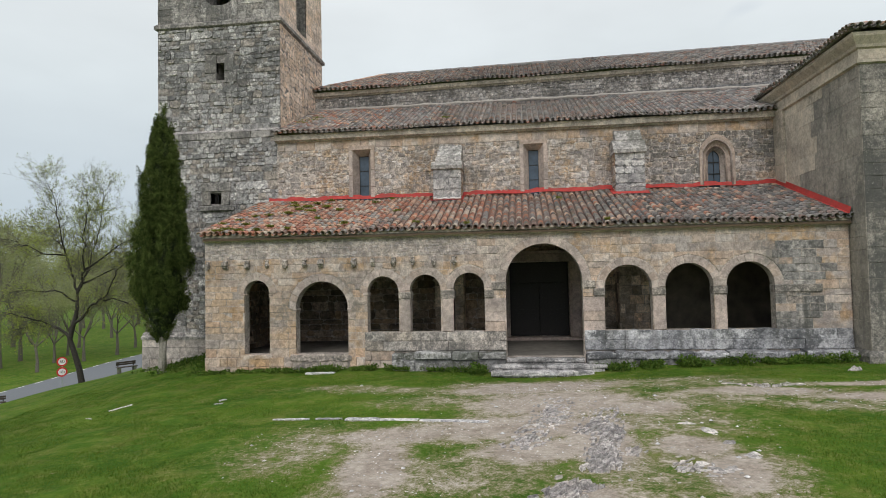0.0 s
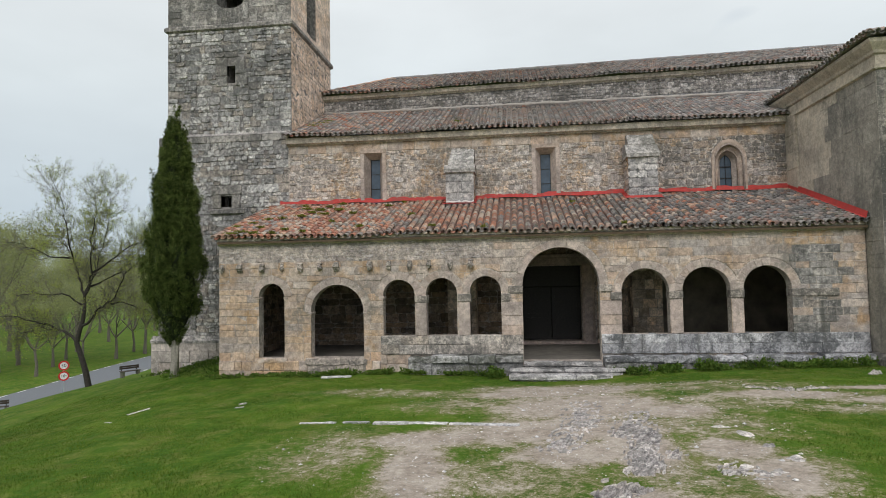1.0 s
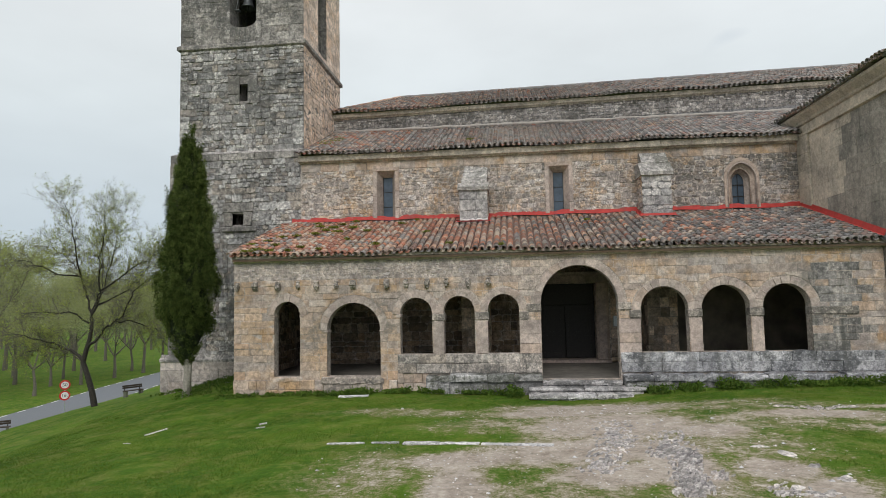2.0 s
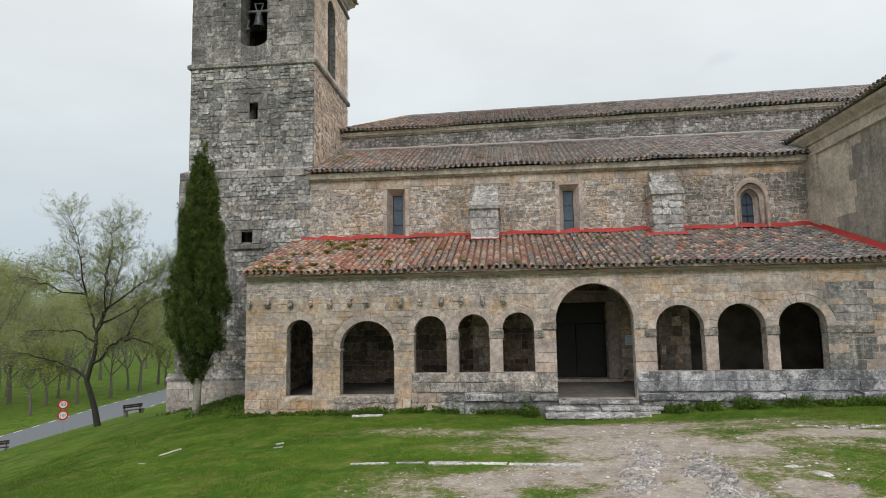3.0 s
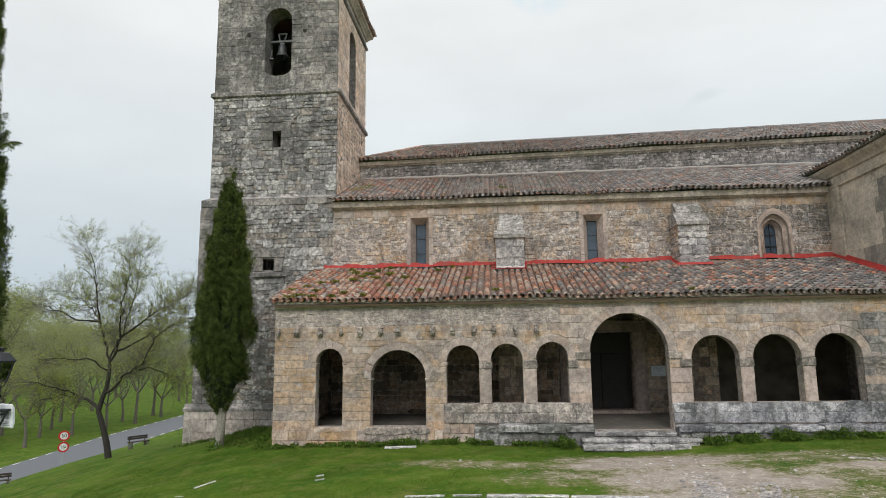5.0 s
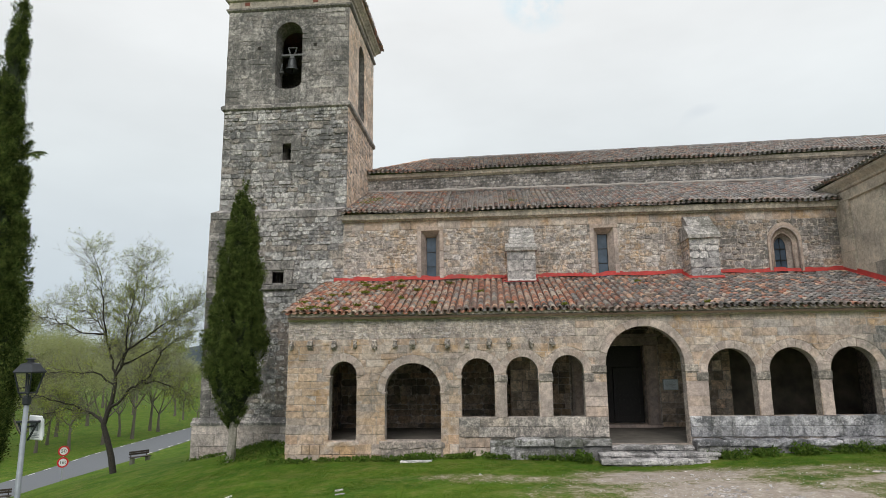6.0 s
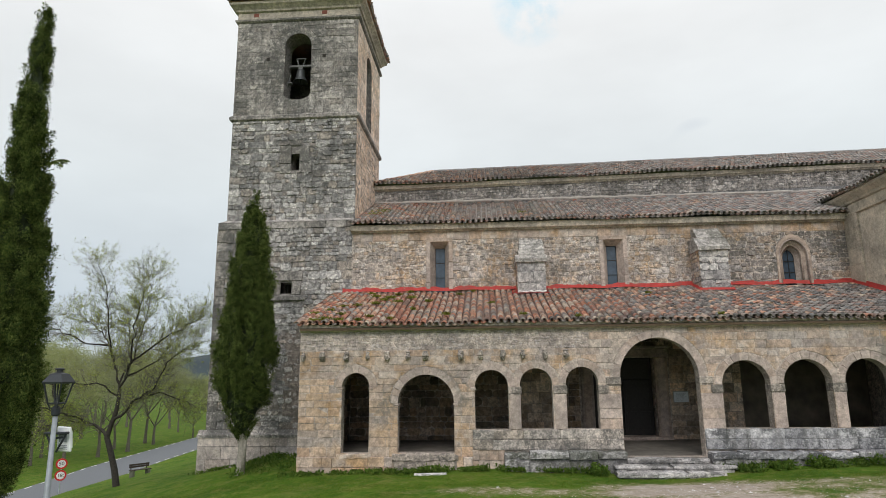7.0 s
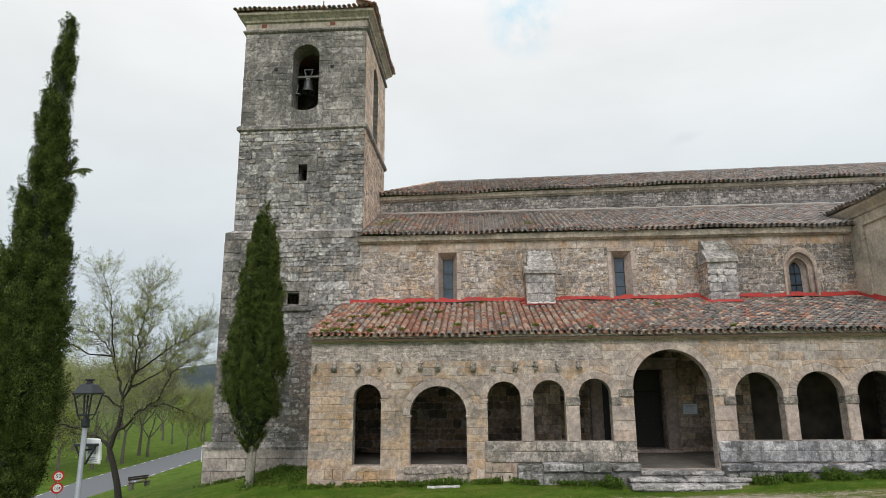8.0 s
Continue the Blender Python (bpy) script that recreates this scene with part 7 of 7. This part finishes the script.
def disc(r0, r1, z, off, mat, name):
    """A ring or disc facing the meadow."""
    n, g = 24, Geo()
    dx, dy = -math.cos(toward), -math.sin(toward)
    ux, uy = -dy, dx
    for r in (r0, r1):
        for k in range(n):
            w = 2 * math.pi * k / n
            for o in (off, off - 0.012):
                g.v.append((sx + ux * r * math.cos(w) + dx * o, sy + uy * r * math.cos(w) + dy * o, z + r * math.sin(w)))
    for k in range(n):
        m = (k + 1) % n
        a, b, c, d = 2 * k, 2 * m, 2 * n + 2 * k, 2 * n + 2 * m
        g.f += [(a, c, d, b), (c, c + 1, d + 1, d), (a + 1, b + 1, d + 1, c + 1)]
    part(name, g, mat, sign)


def lettering(text, z, size):
    cu = bpy.data.curves.new("digits", "FONT")
    cu.body, cu.size, cu.align_x, cu.align_y, cu.extrude = text, size, "CENTER", "CENTER", 0.003
    ob = new("digits", cu)
    dep = bpy.context.evaluated_depsgraph_get()
    me = bpy.data.meshes.new_from_object(ob.evaluated_get(dep))
    bpy.data.objects.remove(ob)
    me.materials.clear()
    me.materials.append(SIGNBLACK)
    o = new("digits", me)
    dx, dy = -math.cos(toward), -math.sin(toward)
    o.matrix_basis = Matrix.Translation((sx + dx * 0.062, sy + dy * 0.062, z)) @ Matrix(((-dy, 0, dx, 0), (dx, 0, dy, 0), (0, 1, 0, 0), (0, 0, 0, 1)))
    o.parent = sign
    o.matrix_parent_inverse = Matrix.Translation(sign.location).inverted()


for z, txt, size in ((-2.03, "50", 0.32), (-2.74, "16t", 0.28)):
    disc(0.0, 0.235, z, 0.05, WHITE, "sign_face")
    disc(0.232, 0.33, z, 0.056, SIGNRED, "sign_border")
    lettering(txt, z, size)


def bench_at(x, y, turn, label):
    z = gz(x, y)
    t = thing("park_bench", (0, 0, 0), label, "bench", "benches by the road")
    for s in (-0.62, 0.62):
        part("support", Geo().add(*box(s - 0.09, s + 0.09, -0.2, 0.26, -0.2, 0.40, 0.015)), CONCRETE, t, "mossy concrete support")
        part("back_post", Geo().add(*box(s - 0.03, s + 0.03, 0.22, 0.28, 0.38, 0.86, 0.01)), IRON, t)
    for i in range(3):
        part("seat_plank", Geo().add(*box(-0.8, 0.8, -0.2 + i * 0.155, -0.06 + i * 0.155, 0.405, 0.45, 0.008)), BENCHWOOD, t)
    for i in range(2):
        part("back_plank", Geo().add(*box(-0.8, 0.8, 0.19, 0.225, 0.58 + i * 0.15, 0.71 + i * 0.15, 0.008)), BENCHWOOD, t)
    t.matrix_basis = pose(x, y, z, 0, 0, turn)
    t.scale = (0.76, 0.76, 0.76)


bench_at(-25.5, 37.0, 58, "dark plank bench on mossy concrete supports facing the road")
bench_at(-29.9, 31.6, 40, "dark plank bench on the grass bank above the road")

# a thin marker post beside the road
mx, my = -34.6, 66.0
marker = thing("marker_post", (mx, my, gz(mx, my)), "thin white marker post at the roadside", "post")
part("post", Geo().add(*tube([(mx, my, gz(mx, my) - 0.2), (mx, my, gz(mx, my) + 1.7)], 0.045, 8)), WHITE, marker)

# the lantern on the meadow
lx, ly = -11.50, 9.06
lz = gz(lx, ly)
lamp = thing("street_lamp", (lx, ly, lz), "black four-sided lantern on a galvanised steel post", "street lamp")
part("post", Geo().add(*tube([(lx, ly, lz - 0.2), (lx, ly, lz + 0.9), (lx, ly, 2.86)], [0.048, 0.044, 0.034], 12)), POST, lamp, "galvanised tapering steel post", smooth=True)
part("base_flange", Geo().add(*lathe([(0.0, lz - 0.1), (0.13, lz - 0.1), (0.13, lz + 0.04), (0.06, lz + 0.07), (0.0, lz + 0.07)], lx, ly, 16)), GALV, lamp)
part("collar", Geo().add(*lathe([(0.045, 2.82), (0.06, 2.84), (0.06, 2.93), (0.04, 2.96), (0.0, 2.96)], lx, ly, 14)), BLACKPAINT, lamp)
fr = Geo()
cor = []
for z, h in ((3.0, 0.080), (3.30, 0.135)):
    cor.append([(lx + sx_ * h, ly + sy_ * h, z) for sx_, sy_ in ((-1, -1), (1, -1), (1, 1), (-1, 1))])
for k in range(4):
    fr.add(*tube([cor[0][k], cor[1][k]], 0.013, 6))
    for row in cor:
        fr.add(*tube([row[k], row[(k + 1) % 4]], 0.014, 6))
    fr.add(*tube([cor[0][k], (lx + (cor[0][k][0] - lx) * 0.7, ly + (cor[0][k][1] - ly) * 0.7, 2.93), (lx, ly, 2.91)], 0.01, 6))
part("lantern_frame", fr, BLACKPAINT, lamp)
for k in range(4):
    a, b, c, d = cor[0][k], cor[0][(k + 1) % 4], cor[1][(k + 1) % 4], cor[1][k]
    pane = part("pane", Geo().add([a, b, c, d], [(0, 1, 2, 3)]), LAMPGLASS, lamp)
    pane.visible_shadow = False
hood = Geo()
prof = [(0.152, 3.290), (0.156, 3.312), (0.135, 3.345), (0.088, 3.43), (0.058, 3.440), (0.034, 3.45), (0.03, 3.485), (0.050, 3.495), (0.050, 3.508), (0.0, 3.52)]
for h, z in prof:
    hood.v += [(lx + s_ * h, ly + t_ * h, z) for s_, t_ in ((-1, -1), (1, -1), (1, 1), (-1, 1))]
for i in range(len(prof) - 1):
    for k in range(4):
        n = (k + 1) % 4
        hood.f.append((i * 4 + k, i * 4 + n, i * 4 + 4 + n, i * 4 + 4 + k))
part("hood", hood, BLACKPAINT, lamp)
part("lamp_holder", Geo().add(*tube([(lx, ly, 2.95), (lx, ly, 3.12), (lx, ly, 3.28)], [0.016, 0.010, 0.016], 8)), BLACKPAINT, lamp)
br = Geo().add(*box(lx - 0.17, lx + 0.17, ly + 0.03, ly + 0.12, 2.55, 2.585, 0.006))
br.add(*tube([(lx - 0.15, ly + 0.07, 2.55), (lx - 0.02, ly + 0.07, 2.30)], 0.016, 6)).add(*tube([(lx + 0.15, ly + 0.07, 2.55), (lx + 0.02, ly + 0.07, 2.30)], 0.016, 6))
part("bracket", br, BLACKPAINT, lamp, "dark bracket with two struts")
pan = thing("notice_panel", (lx + 0.17, ly + 0.2, 2.35), "small white printed panel fixed behind the lamp bracket", "sign")
face = Geo().add(*box(lx - 0.02, lx + 0.19, ly + 0.14, ly + 0.19, 2.30, 2.66, 0.015))
face.add(*box(lx + 0.0, lx + 0.175, ly + 0.19, ly + 0.24, 2.34, 2.62, 0.02))
face.v = [(x + (z - 2.30) * -0.10, y, z + (x - lx) * -0.08) for x, y, z in face.v]
part("panel", face, WHITE, pan)
pg = Geo().add(*box(lx + 0.02, lx + 0.14, ly + 0.132, ly + 0.137, 2.44, 2.56))
for i in range(3):
    pg.add(*box(lx + 0.01, lx + 0.15, ly + 0.132, ly + 0.137, 2.34 + i * 0.024, 2.348 + i * 0.024))
pg.v = [(x + (z - 2.30) * -0.10, y, z + (x - lx) * -0.08) for x, y, z in pg.v]
part("printed_picture", pg, GREYINK, pan)
part("fixing", Geo().add(*tube([(lx, ly + 0.03, 2.5), (lx + 0.06, ly + 0.15, 2.5)], 0.015, 6)), BLACKPAINT, pan)

# flat stone strips and bedrock in the grass
def kerb(pts, w, label, h=0.02):
    rng = random.Random(int(pts[0][0] * 100))
    g = Geo()
    n = 10
    (x0, y0), (x1, y1) = pts
    d = Vector((x1 - x0, y1 - y0, 0))
    s = d.normalized().cross(Vector((0, 0, 1)))
    for i in range(n + 1):
        p = Vector((x0, y0, 0)) + d * (i / n)
        a, b = w * rng.uniform(0.34, 0.56), w * rng.uniform(0.34, 0.56)
        for o, z in ((a, -0.1), (a * 0.95, h * 0.7), (a * 0.75, h), (-b * 0.75, h), (-b * 0.95, h * 0.7), (-b, -0.1)):
            q = p + s * o
            g.v.append((q.x, q.y, gz(p.x, p.y) + z + rng.uniform(-0.004, 0.004)))
    for i in range(n):
        for k in range(5):
            g.f.append((i * 6 + k, i * 6 + 6 + k, i * 6 + 7 + k, i * 6 + 1 + k))
    g.f += [tuple(range(6)), tuple(range(n * 6 + 5, n * 6 - 1, -1))]
    solo("stone_slab", g, SLAB, label, "stone slab", group="stone strips in the grass")


for a, b, w in (((-5.78, 12.86), (-4.98, 12.80), 0.10), ((-4.82, 12.78), (-4.24, 12.72), 0.09), ((-4.14, 12.70), (-2.60, 12.44), 0.20), ((-2.55, 12.42), (-1.18, 12.16), 0.15)):
    kerb((a, b), w, "flat white stone strip set flush in the trodden grass", 0.028)
kerb(((-7.32, 19.16), (-6.38, 19.12)), 0.18, "pale flat slab lying in the grass by the porch wall", 0.05)
kerb(((-11.43, 15.5), (-11.15, 16.05)), 0.06, "thin white stone edging in the grass")
kerb(((-11.5, 14.7), (-11.25, 14.58)), 0.05, "thin white stone edging in the grass")
kerb(((-8.25, 15.05), (-8.05, 15.12)), 0.12, "small white flat stone in the grass")
kerb(((-8.38, 15.55), (-8.22, 15.65)), 0.10, "small white flat stone in the grass")


def outcrop(cx, cy, rx, ry, turn, h, seed, label="grey layered bedrock breaking through the trodden earth"):
    """Low broken crests of layered rock."""
    g, n = Geo(), 64
    ca, sa = math.cos(radians(turn)), math.sin(radians(turn))
    for j in range(n + 1):
        for i in range(n + 1):
            u, v = -1 + 2 * i / n, -1 + 2 * j / n
            lx_, ly_ = u * rx, v * ry
            edge = 1 - math.hypot(u, v) + 0.55 * noise.noise((lx_ * 2.6 + seed, ly_ * 3.4, 1.0))
            lay_ = abs(noise.noise((lx_ * 1.6 + seed * 3, ly_ * 9.0 + 1.2 * noise.noise((lx_ * 3, ly_ * 3, seed)), 3.0)))
            chip = noise.noise((lx_ * 9 + seed, ly_ * 16, 7.0))
            z = h * (1.5 * (0.42 - lay_) + 0.55 * chip + 0.35) * min(1.0, max(0.0, edge * 2.2)) - 0.012
            if edge < 0.02:
                z = -0.08
            x, y = cx + lx_ * ca - ly_ * sa, cy + lx_ * sa + ly_ * ca
            g.v.append((x, y, gz(x, y) + z))
    for j in range(n):
        for i in range(n):
            k = j * (n + 1) + i
            g.f.append((k, k + 1, k + n + 2, k + n + 1))
    solo("rock_outcrop", g, ROCK, label, "rock")


def ledge(pts, wide, count, seed, h=0.05, label="grey layered bedrock breaking through the trodden earth"):
    """A worn ledge of thin upturned rock layers along a line on the ground."""
    rng, g = random.Random(seed), Geo()
    P = [Vector((*p, 0)) for p in pts]
    for _ in range(count):
        i = rng.randrange(len(P) - 1)
        d = P[i + 1] - P[i]
        u = d.normalized()
        s = Vector((-u.y, u.x, 0))
        f = rng.random()
        c = P[i] + d * f + s * (rng.gauss(0, 0.42) * wide)
        ln, w, z = rng.uniform(0.05, 0.24), rng.uniform(0.015, 0.055), rng.uniform(0.2, 1.0) * h
        w1 = rng.uniform(-0.25, 0.25)
        uu = (u * math.cos(w1) + s * math.sin(w1))
        ss = Vector((-uu.y, uu.x, 0))
        z0, tip = gz(c.x, c.y), rng.uniform(-0.4, 0.4)
        k = len(g.v)
        for zz, q in ((-0.04, 1.15), (z, 0.8)):
            for a, b_ in ((-1, -0.6), (-0.3, -1), (0.7, -0.8), (1, 0.4), (0.2, 1), (-0.8, 0.7)):
                p = c + uu * (a * ln / 2 * q) + ss * (b_ * w * q)
                g.v.append((p.x, p.y, z0 + zz * (1 + tip * a * (1 if zz > 0 else 0) + 0.35 * b_)))
        for j in range(6):
            g.f.append((k + j, k + (j + 1) % 6, k + 6 + (j + 1) % 6, k + 6 + j))
        g.f.append(tuple(range(k + 6, k + 12)))
    solo("rock_outcrop", g, ROCK, label, "rock", kind="stuff")


ledge([(0.42, 14.4), (0.2, 13.0), (-0.12, 11.95), (-0.55, 10.3)], 0.42, 380, 1, 0.024)
ledge([(1.15, 13.1), (0.95, 12.1), (0.5, 11.1)], 0.34, 220, 2, 0.028)
ledge([(1.05, 11.6), (0.76, 10.2), (0.54, 9.1)], 0.27, 380, 3, 0.042)
ledge([(0.3, 8.6), (0.0, 8.2), (-0.3, 7.7)], 0.28, 230, 4, 0.055)
ledge([(1.25, 10.1), (1.05, 9.8)], 0.12, 22, 5, 0.05)
ledge([(5.9, 15.5), (5.3, 15.6), (4.7, 15.4), (4.2, 15.9)], 0.25, 60, 6, 0.03)
ledge([(2.0, 9.6), (1.6, 9.2), (2.4, 9.1)], 0.35, 50, 7, 0.03)
outcrop(8.1, 17.8, 0.17, 0.13, 10, 0.11, 5, "grey boulder lying by the porch wall")
outcrop(2.3, 11.72, 0.27, 0.12, -6, 0.04, 7, "flat pale stone lying on the bare earth")
outcrop(2.6, 11.15, 0.12, 0.3, 12, 0.06, 8, "pale stones lying on the bare earth")
outcrop(2.68, 10.4, 0.16, 0.11, 20, 0.05, 14, "small pale stone lying on the bare earth")
outcrop(2.78, 9.68, 0.18, 0.16, 0, 0.06, 15, "small pale stone lying on the bare earth")

rs = random.Random(31)
peb = Geo()
for _ in range(9000):
    x, y = rs.uniform(-6.5, 10), rs.uniform(5.5, 17.8)
    if rs.random() > float(bare(np.array(x), np.array(y))) * 1.1 - 0.08:
        continue
    r = rs.uniform(0.006, 0.020) * (1.0 if rs.random() > 0.03 else 2.6)
    z = gz(x, y) + r * 0.25
    ring = [(x + r * rs.uniform(0.7, 1.2) * math.cos(k * 1.257), y + r * rs.uniform(0.7, 1.2) * math.sin(k * 1.257), z) for k in range(5)]
    peb.add(ring + [(x + rs.uniform(-0.3, 0.3) * r, y, z + r * 0.6)], [(k, (k + 1) % 5, 5) for k in range(5)])
solo("pebbles", peb, SLAB, "scattered pale pebbles on the bare earth", "pebbles", kind="stuff")

# grass and weeds
gr = Geo()
rg2, rgn = random.Random(12), np.random.default_rng(12)
bx_, by_ = rgn.uniform(-16, 10, 190000), 7.6 + 12.2 * rgn.random(190000) ** 1.35
keep = ((by_ < 19.4) | (bx_ < -11.3)) & (rgn.random(190000) > bare(bx_, by_) * 2.6)
bx_, by_ = bx_[keep], by_[keep]
tuft = np.array([noise.noise((x * 1.3, y * 1.3, 2.0)) + 0.6 * noise.noise((x * 4.0, y * 4.0, 6.0)) for x, y in zip(bx_, by_)])
blade = rgn.uniform(0.016, 0.036, len(bx_)) * (1 + 0.7 * np.clip(tuft, -0.6, 1.0))
leaf_cloud(gr, np.stack([bx_, by_, ground_z(bx_, by_) - 0.005], 1), np.stack([rgn.uniform(-0.8, 0.8, len(bx_)), rgn.uniform(-0.8, 0.8, len(bx_)), np.ones(len(bx_))], 1), blade * 1.3, np.full(len(bx_), 0.006), rgn)
solo("grass", gr, BLADE, "short green grass blades on the meadow", "grass", kind="stuff")

wd = Geo()


def weeds(x0, x1, y0, y1, n, h):
    for _ in range(n):
        x, y = rg2.uniform(x0, x1), y1 - (y1 - y0) * rg2.random() ** 1.6
        if noise.noise((x * 1.7, 3.0, 8.0)) + 0.5 * noise.noise((x * 5.0, 1.0, 2.0)) < rg2.uniform(-0.25, 0.2):
            continue
        tall_ = h * (0.35 + 0.65 * max(0.0, 0.5 + 0.9 * noise.noise((x * 1.1, 0.0, 4.0)))) * rg2.uniform(0.5, 1.0)
        for _ in range(4):
            leaf_quads(wd, (x + rg2.uniform(-0.04, 0.04), y + rg2.uniform(-0.04, 0.04), gz(x, y) + rg2.uniform(0, tall_ * 0.8)), (rg2.uniform(-1, 1), rg2.uniform(-1, 0.4), rg2.uniform(0.2, 1.2)), rg2.uniform(0.05, 0.11), rg2.uniform(0.012, 0.03), rg2)


weeds(2.0, 9.0, 19.0, 19.55, 2600, 0.42)
weeds(-8.6, -1.5, 19.32, 19.75, 2300, 0.24)
weeds(-11.6, -8.6, 19.5, 19.95, 500, 0.14)
weeds(-13.5, -11.1, 20.2, 24.6, 1600, 0.35)
weeds(-2.1, -1.5, 19.0, 19.6, 260, 0.5)
weeds(1.4, 2.4, 19.35, 19.6, 200, 0.35)
weeds(-16.5, -13.0, 23.8, 24.8, 500, 0.2)
solo("wall_weeds", wd, WEED, "leafy green weeds along the foot of the walls", "weeds", kind="stuff")

tufts = random.Random(9)
for x, f, s in ((-10.35, 0.06, 1.3), (-10.9, 0.22, 0.8), (-10.2, 0.42, 1.0), (-9.7, 0.44, 0.9), (-9.3, 0.75, 0.9), (-8.9, 0.62, 1.0), (-8.5, 0.80, 0.8), (-8.3, 0.55, 1.0), (-8.9, 0.10, 0.8), (-6.4, 0.14, 0.7), (-3.9, 0.10, 0.7), (-4.9, 0.45, 0.7), (-6.1, 0.78, 0.6), (-7.6, 0.3, 0.6), (0.9, 0.7, 0.5), (-9.6, 0.86, 0.7), (-10.6, 0.02, 1.2), (-9.9, 0.03, 1.0), (-9.2, 0.02, 0.8), (-10.5, 0.3, 0.9), (-9.95, 0.18, 0.7), (-8.2, 0.04, 0.6), (-9.1, 0.5, 1.1), (-8.7, 0.7, 1.2), (-7.9, 0.68, 1.0), (-7.2, 0.55, 0.8), (-5.6, 0.9, 0.6), (2.2, 0.03, 0.5), (-2.2, 0.03, 0.5), (-8.1, 0.9, 0.8)):
    y = 19.74 + 5.30 * f
    z = 4.93 + 1.67 * f + 0.10
    g = Geo()
    for _ in range(int(140 * s)):
        p = Vector((x + tufts.gauss(0, 0.08 * s), y + tufts.gauss(0, 0.08 * s), z + tufts.uniform(0, 0.05)))
        leaf_quads(g, p, (tufts.uniform(-1, 1), tufts.uniform(-1, 1), tufts.uniform(0.3, 1.2)), tufts.uniform(0.05, 0.10), tufts.uniform(0.014, 0.026), tufts)
    solo("moss_tuft", g, MOSS, "cushion of green moss growing on the roof tiles", "moss", group="moss on the porch roof", kind="stuff")
for x, f, s in ((-9.9, 0.30, 1.2), (-9.5, 0.5, 1.0), (-9.7, 0.42, 1.2), (-3.5, 0.2, 0.6)):
    y, z = 24.72 + 5.35 * f, 9.46 + 2.25 * f + 0.11
    g = Geo()
    for _ in range(int(110 * s)):
        p = Vector((x + tufts.gauss(0, 0.15 * s), y + tufts.gauss(0, 0.15 * s), z + tufts.uniform(0, 0.05)))
        leaf_quads(g, p, (tufts.uniform(-1, 1), tufts.uniform(-1, 1), tufts.uniform(0.3, 1.2)), tufts.uniform(0.04, 0.09), tufts.uniform(0.01, 0.02), tufts)
    solo("moss_tuft", g, MOSS, "patch of green moss on the aisle roof tiles", "moss", group="moss on the aisle roof", kind="stuff")
